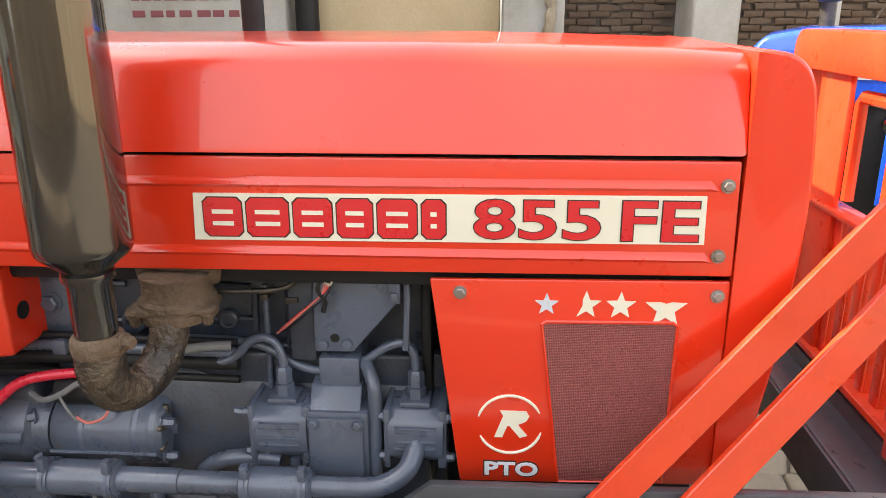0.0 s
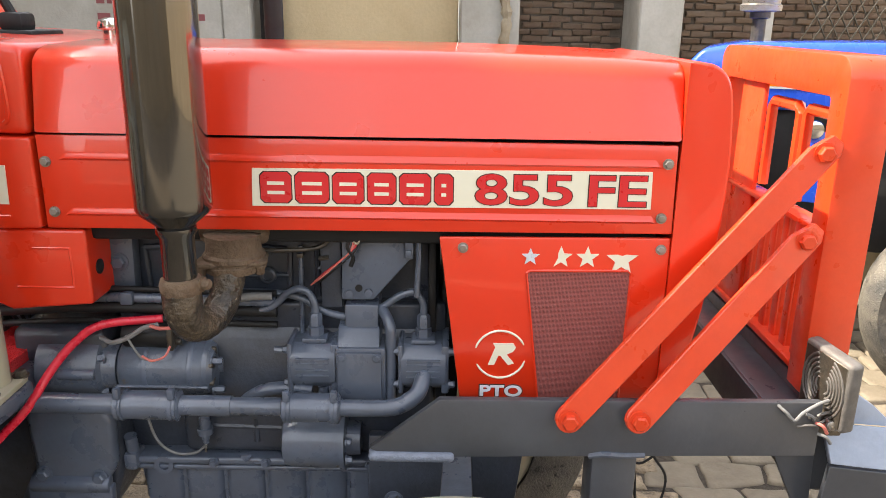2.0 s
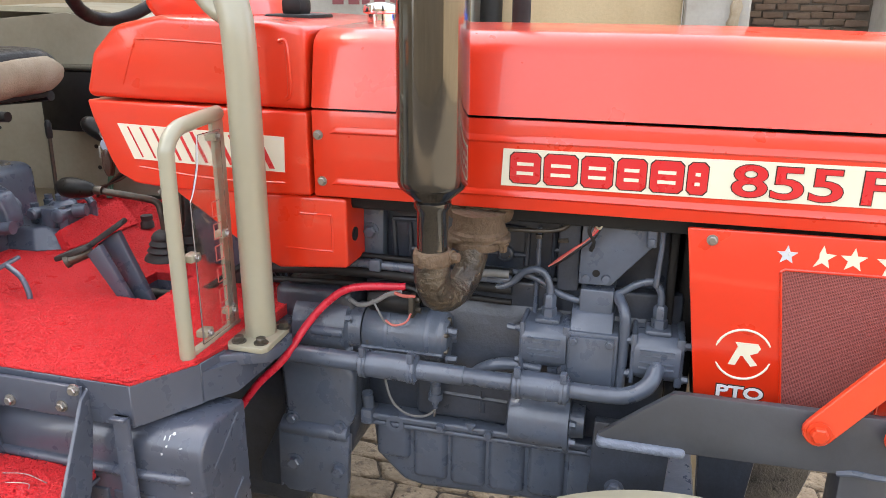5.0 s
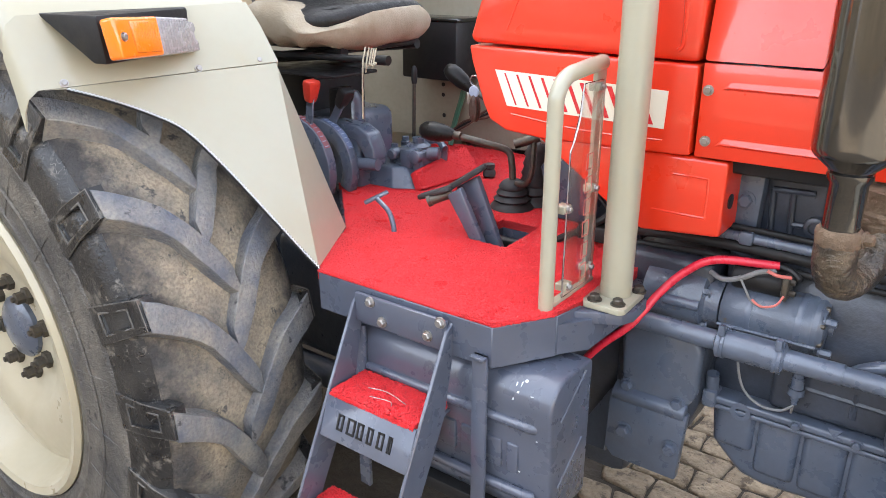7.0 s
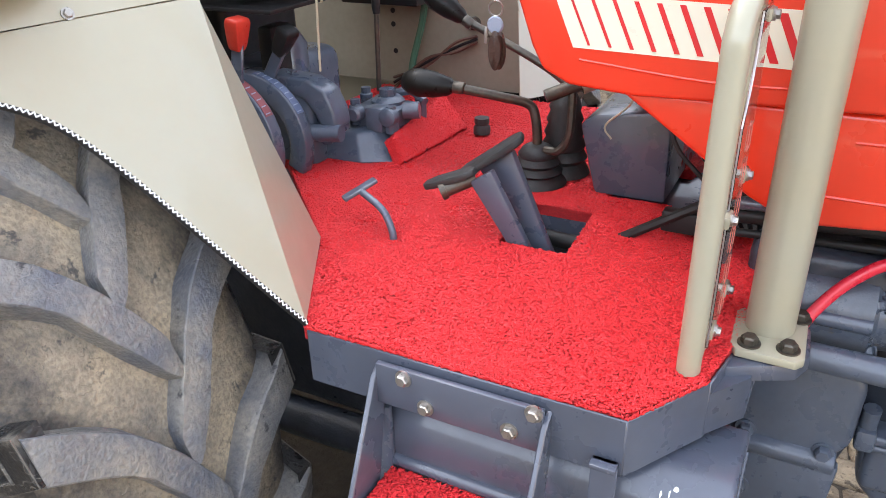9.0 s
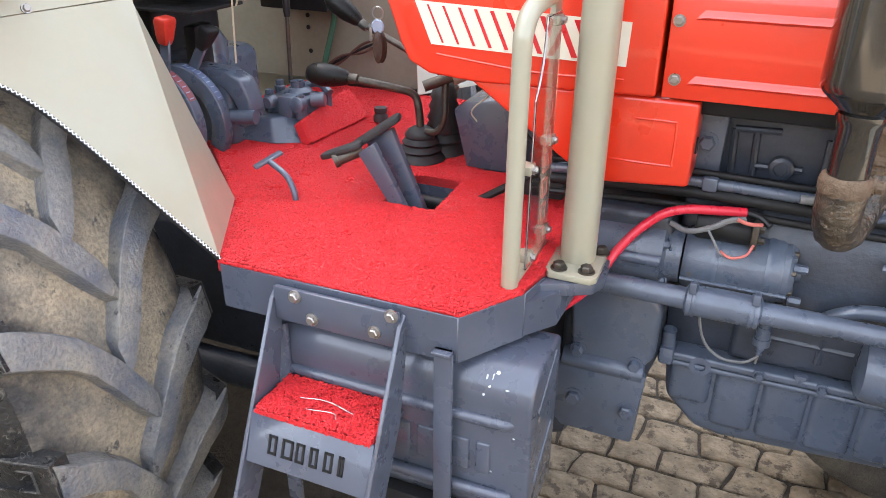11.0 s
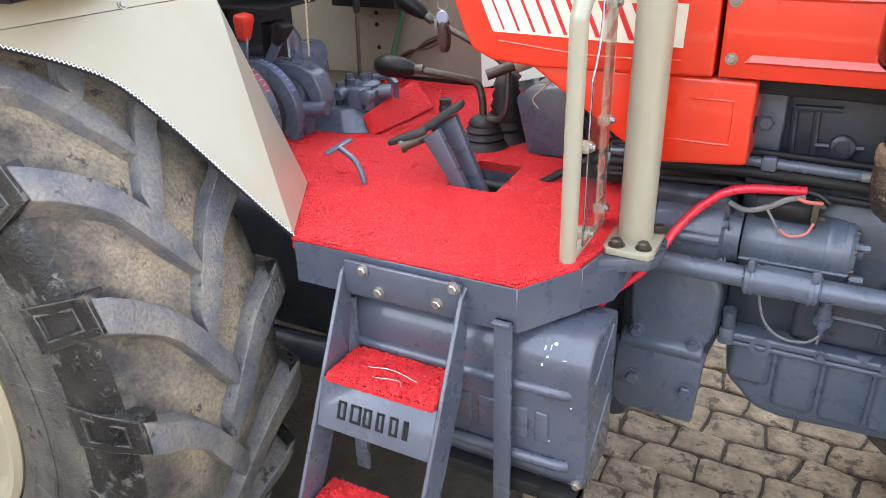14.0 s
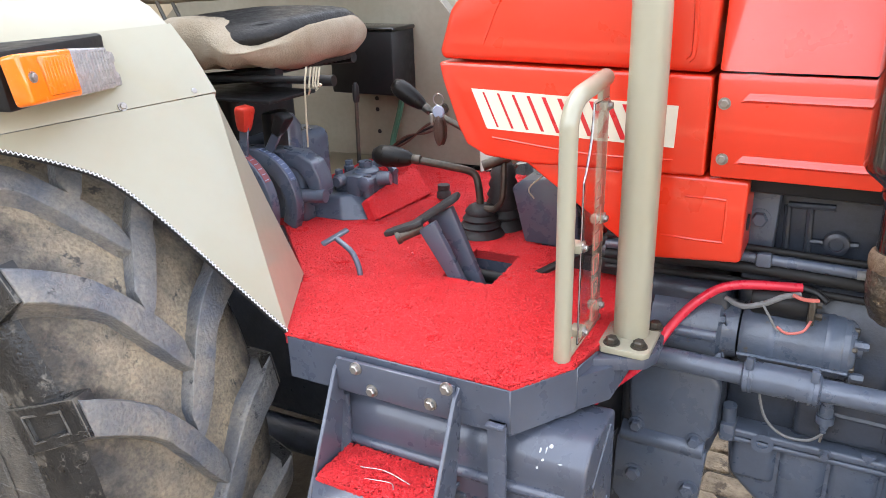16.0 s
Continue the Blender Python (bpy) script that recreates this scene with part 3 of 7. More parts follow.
# lower panel with the wire screen
low = B()
prism(low, [(-0.034, 1.126), (0.313, 1.129), (0.314, 0.858), (0.002, 0.852)], 'y', 0.950, 0.958, 0.003)
lower = P("lower_panel", low, RED, "red lower panel with wire screen and stickers")
scr = [(0.099, 1.071), (0.104, 1.075), (0.252, 1.077), (0.257, 1.072), (0.254, 0.862), (0.126, 0.858)]
part("screen", prism(B(), scr, 'y', 0.9485, 0.951, 0.0008, 1), SCREEN, lower, "dark red woven wire screen")
rim_path = [(x, 0.9485, z) for x, z in scr]
part("screen_rim", tube(B(), rim_path + [rim_path[0]], 0.0022, 6, False), RED, lower)
for at in ((0.002, 0.950, 1.110), (0.299, 0.950, 1.111)):
    bolt_part(lower, at, r=0.006, h=0.004)


def star(cx, cz, r, mat, worn=()):
    pts = []
    for k in range(10):
        a = math.pi / 2 + math.pi * k / 5
        q = r if k % 2 == 0 else r * 0.42
        if k in worn:
            q = r * 0.25
        pts.append((cx + q * math.cos(a), cz + q * math.sin(a)))
    part("star", prism(B(), pts, 'y', 0.9485, 0.9505, 0), mat, lower)


star(0.104, 1.097, 0.0145, SILVER)
star(0.150, 1.097, 0.018, DECAL, (2, 3))
star(0.190, 1.097, 0.018, DECAL)
star(0.242, 1.094, 0.025, DECAL, (0,))
for a0, a1 in ((25, 165), (205, 345)):
    arc = [(0.064 + 0.040 * math.cos(radians(a)), 0.9492, 0.936 + 0.040 * math.sin(radians(a))) for a in range(a0, a1 + 1, 10)]
    part("ring_arc", tube(B(), arc, [0.0010] + [0.0019] * (len(arc) - 2) + [0.0010], 6), DECAL, lower)
emblem = [(0.045, 0.918), (0.056, 0.948), (0.052, 0.955), (0.084, 0.955), (0.088, 0.948), (0.084, 0.941), (0.074, 0.936), (0.086, 0.921),
          (0.077, 0.918), (0.064, 0.934), (0.061, 0.934), (0.055, 0.918)]
part("emblem", prism(B(), emblem, 'y', 0.9485, 0.9505, 0), DECAL, lower, "cream slanted emblem shape")
part("letters_rim", moved(text_mesh("PTO", 0.0705, 0.0235, 0.001, 0.06), Matrix.Translation((0.067, 0.9503, 0.873))), DECAL_DARK, lower, sharp=0)
part("letters", moved(text_mesh("PTO", 0.067, 0.0195, 0.0018, 0.03), Matrix.Translation((0.067, 0.9503, 0.873))), DECAL_WHITE, lower, "white letters", sharp=0)

# rear cowl over the fuel tank
cowl_top = [(-0.626, 1.270), (-0.626, 1.396), (-0.70, 1.405), (-0.88, 1.412), (-0.968, 1.396), (-1.016, 1.352), (-1.036, 1.290), (-1.036, 1.276)]


def cowl_half(outline, y0, y1, bev):
    return prism(B(), outline, 'y', y0, y1, bev, 4)


cowl = P("cowl_upper", cowl_half(cowl_top, 0.946, 2 * MID - 0.946, 0.012), RED, "glossy red tank cowl", sharp=45)
cl = [(-0.626, 1.131), (-0.626, 1.267), (-1.036, 1.272), (-1.030, 1.245), (-1.004, 1.172), (-0.990, 1.146), (-0.957, 1.130), (-0.88, 1.124)]
cowl_low = P("cowl_lower", cowl_half(cl, 0.944, 2 * MID - 0.944, 0.005), RED, "red lower cowl with a striped decal", sharp=45)


def frame_rib(parent, pts, y, r=0.002):
    part("rib", tube(B(), curve([(x, y, z) for x, z in pts], 5), r, 6), RED, parent)


frame_rib(cowl, [(-0.960, 1.300), (-0.930, 1.365), (-0.905, 1.374), (-0.70, 1.366)], 0.9465)
frame_rib(cowl, [(-0.668, 1.375), (-0.656, 1.370), (-0.653, 1.30), (-0.660, 1.286)], 0.9465, 0.004)
frame_rib(cowl_low, [(-0.945, 1.160), (-0.80, 1.148), (-0.67, 1.150)], 0.9445)
stripe = [(-0.979, 1.234), (-0.667, 1.226), (-0.669, 1.168), (-0.953, 1.174)]
part("stripe_decal", prism(B(), stripe, 'y', 0.9425, 0.9445, 0), DECAL, cowl_low, "cream decal with slanted red stripes")
for k in range(12):
    u = (k + 0.8) / 13
    xt = -0.979 + 0.312 * u
    w = 0.0028 + 0.0007 * k
    zt, zb = 1.234 - 0.008 * u - 0.004, 1.174 - 0.006 * u + 0.004
    if k < 11:
        part("stripe", prism(B(), [(xt, zt), (xt + w, zt), (xt + w + 0.024, zb), (xt + 0.024, zb)], 'y', 0.9415, 0.943, 0), DECAL_RED, cowl_low)

# lower red box under the cowl
lb = [(-0.567, 1.128), (-0.567, 1.008), (-0.695, 0.997), (-0.745, 1.022), (-0.90, 1.128)]
lbox = P("battery_cover", prism(B(), lb, 'y', 0.952, 2 * MID - 0.952, 0.006, 3), RED, "red cover below the tank")
frame_rib(lbox, [(-0.650, 1.098), (-0.600, 1.098), (-0.594, 1.092), (-0.594, 1.042), (-0.600, 1.036), (-0.68, 1.036)], 0.9525)
part("cable_hole", lathe(B(), [(0.012, 0), (0.012, 0.006), (0, 0.006)], (-0.571, 0.985, 1.06), 'x', 20), BLACK_DULL, lbox)

# things on the bonnet top
cap = P("radiator_cap", lathe(B(), [(0.026, 0), (0.026, 0.02), (0.034, 0.022), (0.035, 0.028), (0.033, 0.036), (0.02, 0.041), (0, 0.042)],
                              (-0.60, 1.23, 1.392), seg=28), CHROME, "chrome filler cap")
foot = B()
box(foot, -0.79, -0.70, 1.13, 1.24, 1.398, 1.412, 0.005)
box(foot, -0.765, -0.725, 1.15, 1.20, 1.41, 1.44, 0.008)
tube(foot, curve([(-0.75, 1.175, 1.43), (-0.77, 1.175, 1.50), (-0.72, 1.175, 1.62)], 6), 0.008, 8)
P("mirror_bracket", foot, BLACK_DULL, "black bracket on the cowl")
P("intake_pipe", tube(B(), [(-0.37, 1.42, 1.36), (-0.37, 1.42, 1.95)], 0.019, 16), BLACK_DULL, "dark upright intake pipe")

# exhaust: silencer, neck, elbow, manifold
mx, my = -0.389, 0.845
sil = B()
lathe(sil, [(0.0, 1.162), (0.024, 1.162), (0.028, 1.170), (0.047, 1.186), (0.0505, 1.192), (0.0508, 1.20), (0.0500, 1.45), (0.0500, 1.60), (0.03, 1.63), (0.025, 1.68)],
      (mx, my, 0), seg=48)
silencer = P("silencer", sil, ENAMEL, "glossy black enamelled exhaust silencer", sharp=50)
part("neck", lathe(B(), [(0.0275, 1.165), (0.0275, 1.158), (0.0232, 1.152), (0.0226, 1.07)], (mx, my, 0), seg=32), ENAMEL, silencer)
elb = B()
path = curve([(mx, my, 1.088), (mx, my, 1.045), (mx + 0.005, my + 0.013, 1.018), (mx + 0.019, my + 0.042, 1.010), (mx + 0.034, my + 0.074, 1.030), (mx + 0.043, my + 0.096, 1.078)], 8)
tube(elb, path, [0.0262 + 0.0014 * math.sin(min(1, k / 14) * 3.1) - 0.0032 * min(1, k / 32) for k in range(len(path))], 28)
bmesh.ops.subdivide_edges(elb, edges=elb.edges[:], cuts=1, use_grid_fill=True)
for v in elb.verts:
    v.co += noise.noise_vector(v.co * 110) * 0.0010 + noise.noise_vector(v.co * 320) * 0.0005
elbow = P("exhaust_elbow", elb, RUST_DARK, "soot-stained iron exhaust elbow", sharp=60)
col_ = lathe(B(), [(0.0245, 1.093), (0.0275, 1.091), (0.0290, 1.084), (0.0286, 1.074), (0.0262, 1.068)], (mx, my, 0), seg=48)
for v in col_.verts:
    v.co += noise.noise_vector(v.co * 120) * 0.0013
part("collar", col_, RUST, elbow, "rusty collar", 60)
man = B()
box(man, -0.435, -0.300, 0.990, 1.06, 1.098, 1.175, 0.018, 3)
lathe(man, [(0.0, 1.064), (0.034, 1.064), (0.046, 1.068), (0.0475, 1.072), (0.0475, 1.079), (0.0445, 1.081), (0.0445, 1.084), (0.0470, 1.086), (0.0470, 1.092), (0.0425, 1.096),
            (0.0415, 1.112), (0.043, 1.124), (0.03, 1.126), (0, 1.126)], (-0.347, 0.962, 0), seg=40)
box(man, -0.405, -0.292, 0.962, 1.03, 1.100, 1.165, 0.02, 3)
box(man, -0.545, -0.255, 0.995, 1.05, 1.104, 1.16, 0.012, 3)
prism(man, [(-0.400, 0.930), (-0.392, 0.915), (-0.300, 0.930), (-0.292, 0.945), (-0.300, 0.985), (-0.395, 0.985)], 'z', 1.080, 1.088, 0.003)
bmesh.ops.subdivide_edges(man, edges=[e for e in man.edges if e.calc_length() > 0.012], cuts=2, use_grid_fill=True)
for v in man.verts:
    v.co += noise.noise_vector(v.co * 60) * 0.0012 + noise.noise_vector(v.co * 210) * 0.0005
manifold = P("exhaust_manifold", man, RUST, "rusty cast exhaust manifold")
for at in ((-0.303, 0.940, 1.080), (-0.388, 0.928, 1.080)):
    bolt_part(manifold, at, (0, 0, -1), 0.007, 0.012, RUST)
bolt_part(silencer, (mx + 0.029, my, 1.083), (1, -0.2, 0), 0.008, 0.010, RUST)

# ---- engine side ----
eng = B()
box(eng, -0.575, -0.02, 1.045, 1.38, 0.69, 0.985, 0.012)
engine = P("engine_block", eng, CASTING_SHADED, "grey painted cast engine block")
head = B()
box(head, -0.565, -0.16, 1.055, 1.37, 0.985, 1.135, 0.012)
cyl_head = P("cylinder_head", head, CASTING_SHADED, "grey painted cylinder head with cast ribs")
for a, b in (((-0.521, 1.072), (-0.516, 0.981)), ((-0.491, 1.070), (-0.487, 0.986)), ((-0.521, 1.072), (-0.459, 1.074)), ((-0.486, 1.020), (-0.423, 1.022)),
             ((-0.281, 1.068), (-0.283, 1.008)), ((-0.349, 1.025), (-0.283, 1.026)), ((-0.2355, 1.072), (-0.238, 0.970)), ((-0.210, 1.084), (-0.206, 0.972)), ((-0.235, 1.040), (-0.208, 1.040)),
             ((-0.345, 1.075), (-0.285, 1.072)), ((-0.352, 0.985), (-0.205, 0.988)), ((-0.395, 1.07), (-0.395, 0.99))):
    part("rib", tube(B(), [(a[0], 1.053, a[1]), (b[0], 1.053, b[1])], 0.0052, 8), CASTING_SHADED, cyl_head)
for x, z, r in ((-0.451, 1.022, 0.018), (-0.318, 1.027, 0.0145)):
    part("boss", lathe(B(), [(r, 0.004), (r * 0.95, -0.008), (r * 0.75, -0.0105), (r * 0.55, -0.0105), (r * 0.5, -0.006), (0, -0.006)], (x, 1.052, z), 'y', 22), CASTING_SHADED, cyl_head)
end = B()
prism(end, [(-0.590, 0.985), (-0.590, 1.118), (-0.529, 1.120), (-0.533, 0.985)], 'y', 1.030, 1.06, 0.006)
part("end_plate", end, GREY, cyl_head)
for x, z in ((-0.555, 1.053), (-0.554, 0.993)):
    bolt_part(cyl_head, (x, 1.030, z), r=0.0115, h=0.008, mat=GREY)
part("pipe_joint", tube(B(), [(-0.43, 1.04, 1.118), (-0.36, 1.035, 1.112), (-0.30, 1.03, 1.112)], 0.004, 8), STEEL_DARK, cyl_head)

# bulge of the block and lower edge flange
bul = B()
part("upper_ledge", prism(B(), [(-0.575, 0.972), (-0.395, 0.962), (-0.32, 0.935), (-0.04, 0.935), (-0.04, 0.985), (-0.575, 0.985)], 'y', 1.036, 1.06, 0.008, 3), CASTING_SHADED, engine)
prism(bul, [(1.05, 0.70), (1.018, 0.715), (1.012, 0.80), (1.020, 0.88), (1.034, 0.935), (1.05, 0.965), (1.07, 0.980)], 'x', -0.47, -0.04, 0.014, 4)
part("crankcase_bulge", bul, CASTING_SHADED, engine)
part("flange", box(B(), -0.572, -0.03, 1.006, 1.06, 0.692, 0.706, 0.005, 3), GREY, engine)
part("flange", box(B(), -0.566, -0.036, 1.010, 1.06, 0.679, 0.689, 0.004, 3), GREY, engine, "grey sump flange")
part("cast_mark", prism(B(), [(-0.374, 0.716), (-0.352, 0.716), (-0.363, 0.700)], 'y', 1.000, 1.012, 0.002), GREY, engine)
for x0, z0, x1, z1 in ((-0.455, 0.79, -0.455, 0.90), (-0.345, 0.735, -0.345, 0.78), (-0.44, 0.765, -0.30, 0.762)):
    part("cast_rib", tube(B(), [(x0, 1.018, z0), (x1, 1.018, z1)], 0.006, 8), CASTING_SHADED, engine)
part("drain_boss", lathe(B(), [(0.017, 0), (0.017, -0.014), (0.009, -0.014), (0.009, -0.004), (0, -0.004)], (-0.508, 1.020, 0.690), 'y', 20), GREY, engine)
for x in (-0.42, -0.33, -0.24, -0.15):
    bolt_part(engine, (x, 1.006, 0.699), r=0.007, h=0.008, mat=GREY)

# oil sump with upright ribs
su = B()
prism(su, [(-0.566, 0.690), (-0.556, 0.600), (-0.503, 0.548), (-0.46, 0.540), (-0.10, 0.56), (-0.05, 0.60), (-0.05, 0.690)], 'y', 1.035, 1.36, 0.014, 3)
sump = P("oil_sump", su, GREY, "grey ribbed oil sump")
for x, z in ((-0.520, 0.600), (-0.447, 0.566), (-0.374, 0.563), (-0.301, 0.565), (-0.228, 0.568), (-0.155, 0.572), (-0.09, 0.595)):
    part("pressed_rib", box(B(), x - 0.0345, x + 0.0345, 1.027, 1.055, z, 0.680, 0.013, 4), GREY, sump)

# clutch housing and its bolted bracket
ho = B()
prism(ho, [(-0.735, 0.60), (-0.735, 0.945), (-0.58, 0.945), (-0.572, 0.70), (-0.60, 0.60)], 'y', 1.0, 1.42, 0.015, 3)
housing = P("clutch_housing", ho, CASTING_SHADED, "grey clutch housing")
part("cover", prism(B(), [(-0.715, 0.70), (-0.722, 0.82), (-0.60, 0.825), (-0.575, 0.79), (-0.578, 0.70), (-0.60, 0.668), (-0.69, 0.664)], 'y', 0.978, 1.005, 0.010, 3), GREY, housing)
bk = B()
prism(bk, [(-0.730, 0.665), (-0.735, 0.55), (-0.716, 0.530), (-0.594, 0.530), (-0.585, 0.668)], 'y', 0.972, 0.990, 0.004)
prism(bk, [(0.972, 0.655), (0.966, 0.668), (0.968, 0.676), (0.978, 0.684), (0.99, 0.688), (0.99, 0.655)], 'x', -0.725, -0.59, 0.003)
bracket = P("mounting_bracket", bk, GREY, "grey folded mounting bracket with bolts")
for at in ((-0.698, 0.972, 0.598), (-0.608, 0.972, 0.594)):
    bolt_part(bracket, at, r=0.0125, h=0.010, mat=GREY)
for at in ((-0.700, 0.978, 0.690), (-0.606, 0.978, 0.685)):
    bolt_part(housing, at, r=0.010, h=0.011, mat=GREY)
part("side_plate", slab(B(), [(-0.732, 0.98, 0.67), (-0.80, 1.02, 0.55), (-0.80, 1.02, 0.50), (-0.735, 0.98, 0.53)], 0.006), GREY, bracket)
ear = B()
tube(ear, [(-0.562, 1.02, 0.69), (-0.562, 1.01, 0.745)], 0.011, 10)
box(ear, -0.574, -0.550, 0.998, 1.04, 0.683, 0.715, 0.006)
P("lug_bracket", ear, GREY)

# starter motor
sx, sy, sz = -0.485, 1.028, 0.871
st = B()
lathe(st, [(0.0, -0.075), (0.044, -0.075), (0.049, -0.068), (0.049, 0.060), (0.046, 0.064), (0.0465, 0.072), (0.040, 0.080), (0.012, 0.083), (0.012, 0.09), (0, 0.09)],
      (sx, sy, sz), 'x', 36)
starter = P("starter_motor", st, CHIPPED, "grey painted starter motor with a wired solenoid")
for x in (-0.03, 0.045):
    part("band", lathe(B(), [(0.0497, x - 0.005), (0.0506, x - 0.002), (0.0506, x + 0.002), (0.0497, x + 0.005)], (sx, sy, sz), 'x', 36), GREY, starter)
for k in range(7):
    a = radians(200 + 45 * k)
    part("end_slot", box(B(), 0.066, 0.082, -0.004, 0.004, 0.026, 0.044, 0.002, 1, Matrix.Translation((sx, sy, sz)) @ Matrix.Rotation(a, 4, 'X')), STEEL_DARK, starter)
for a in (200, 250):
    p = Vector((0, 0.050 * math.cos(radians(a)), 0.050 * math.sin(radians(a))))
    part("through_bolt", tube(B(), [Vector((sx - 0.075, sy, sz)) + p, Vector((sx + 0.074, sy, sz)) + p], 0.003, 8), GREY, starter)
nose_b = B()
lathe(nose_b, [(0.0, -0.205), (0.055, -0.205), (0.057, -0.12), (0.055, -0.105), (0.047, -0.10), (0.044, -0.078), (0, -0.078)], (sx, sy, sz), 'x', 32)
part("drive_end", nose_b, CHIPPED, starter)
part("nose_lug", tube(B(), [(sx - 0.165, sy - 0.052, sz + 0.006), (sx - 0.105, sy - 0.052, sz + 0.006)], 0.010, 10), GREY, starter)
for dz in (-0.03, 0.022):
    bolt_part(starter, (sx + 0.078, sy - 0.028, sz + dz), (1, 0, 0), 0.007, 0.016, GREY)
for dz in (0.028, -0.034):
    bolt_part(starter, (sx - 0.098, sy - 0.034, sz + dz), (-1, -0.6, 0), 0.008, 0.010, GREY)
sol = B()
lathe(sol, [(0.0, -0.045), (0.019, -0.045), (0.0215, -0.040), (0.0215, 0.034), (0.019, 0.038), (0, 0.038)], (sx - 0.02, sy - 0.018, sz + 0.064), 'x', 26)
part("solenoid", sol, BLACK_DULL, starter, "black solenoid")
term = B()
for dx, dz in ((0.024, 0.010), (0.026, -0.008)):
    rod(term, (sx - 0.005, sy - 0.03, sz + 0.064 + dz), (sx + 0.005 + dx, sy - 0.03, sz + 0.064 + dz), 0.005, 6)
box(term, sx + 0.012, sx + 0.022, sy - 0.045, sy - 0.005, sz + 0.045, sz + 0.085, 0.003)
part("terminal", term, STEEL_DARK, starter)
part("wire", tube(B(), curve([(sx - 0.10, sy - 0.03, sz + 0.062), (sx - 0.075, sy - 0.045, sz + 0.060), (sx - 0.045, sy - 0.05, sz + 0.072),
                              (sx - 0.02, sy - 0.05, sz + 0.088), (sx + 0.0, sy - 0.04, sz + 0.09)], 6), 0.0042, 8), WIRE_GREY, starter)
part("wire", tube(B(), curve([(sx - 0.01, sy - 0.05, sz + 0.092), (sx + 0.005, sy - 0.048, sz + 0.087), (sx + 0.024, sy - 0.04, sz + 0.085)], 6), 0.003, 8), WIRE_PINK, starter)
part("wire", tube(B(), curve([(sx - 0.05, sy - 0.05, sz + 0.075), (sx - 0.035, sy - 0.058, sz + 0.055), (sx - 0.025, sy - 0.056, sz + 0.038),
                              (sx - 0.01, sy - 0.052, sz + 0.034)], 6), 0.002, 6), WIRE_GREY, starter)
part("wire", tube(B(), curve([(sx - 0.025, sy - 0.056, sz + 0.042), (sx - 0.01, sy - 0.056, sz + 0.034), (sx + 0.01, sy - 0.052, sz + 0.040),
                              (sx + 0.018, sy - 0.045, sz + 0.055)], 6), 0.002, 6), WIRE_PINK, starter)

# thick red sleeve on the battery cable
hose = curve([(-0.80, 0.915, 0.69), (-0.734, 0.91, 0.783), (-0.683, 0.925, 0.838), (-0.653, 0.96, 0.891), (-0.619, 0.98, 0.932), (-0.575, 0.99, 0.959), (-0.485, 1.01, 0.963)], 7)
cable = P("battery_cable", tube(B(), hose, 0.0070, 14), RED_HOSE, "bright red sleeved battery cable")
part("cable_end", tube(B(), curve([(-0.485, 1.01, 0.963), (-0.465, 1.008, 0.959), (-0.450, 1.0, 0.951)], 5), 0.005, 8), BLACK_DULL, cable)

# coolant and oil lines behind the starter
for z, r, mat in ((0.980, 0.0095, BLACK_DULL), (0.997, 0.0085, GREY), (0.957, 0.0055, BLACK_DULL), (1.012, 0.005, BLACK_DULL)):
    P("pipe", tube(B(), curve([(-0.78, 1.03, z - 0.016), (-0.6, 1.02, z - 0.002), (-0.42, 1.02, z - 0.004), (-0.30, 1.02, z - 0.006)], 5), r, 12), mat)
P("clip", box(B(), -0.552, -0.530, 1.005, 1.03, 0.986, 1.008, 0.004), GREY)

# suction pipe with rubber sleeves
py, pz = 0.937, 0.845
pipe = P("suction_pipe", tube(B(), [(-0.71, py + 0.01, pz - 0.004), (-0.54, py, pz)], 0.0165, 20), GREY, "grey oil suction pipe with clamped sleeves")
part("pipe_length", tube(B(), [(-0.45, py, pz), (-0.36, py, pz)], 0.0165, 20), GREY, pipe)
part("pipe_length", tube(B(), [(-0.362, py, pz), (-0.27, py, pz)], 0.0145, 20), GREY, pipe)
part("pipe_length", tube(B(), curve([(-0.20, py, pz), (-0.13, py, pz), (-0.095, py + 0.002, pz + 0.004), (-0.068, py + 0.012, pz + 0.018),
                                     (-0.058, py + 0.03, pz + 0.035), (-0.056, py + 0.045, pz + 0.045)], 6), 0.0135, 20), GREY, pipe)
for x0, x1 in ((-0.545, -0.440), (-0.280, -0.186)):
    part("sleeve", lathe(B(), [(0.0175, 0), (0.0225, 0.003), (0.0232, 0.05), (0.0225, x1 - x0 - 0.003), (0.0175, x1 - x0)], (x0, py, pz), 'x', 28), GREY, pipe)
    for xc in (x0 + 0.010, x1 - 0.010):
        c = B()
        lathe(c, [(0.0232, -0.006), (0.0252, -0.006), (0.0252, -0.002), (0.024, 0), (0.0252, 0.002), (0.0252, 0.006), (0.0232, 0.006)], (xc, py, pz), 'x', 28)
        box(c, xc - 0.005, xc + 0.005, py - 0.020, py - 0.008, pz + 0.018, pz + 0.036, 0.002)
        part("hose_clamp", c, GREY, pipe)
part("breather", tube(B(), [(-0.428, py + 0.062, pz - 0.03), (-0.428, py + 0.063, pz - 0.06)], 0.009, 10), GREY, pipe)
sw = B()
lathe(sw, [(0.010, 0), (0.010, -0.02), (0.013, -0.02), (0.013, -0.032), (0.007, -0.034), (0.005, -0.05), (0, -0.05)], (-0.428, 1.0, 0.790), 'z', 16)
switch = P("pressure_switch", sw, GREY)
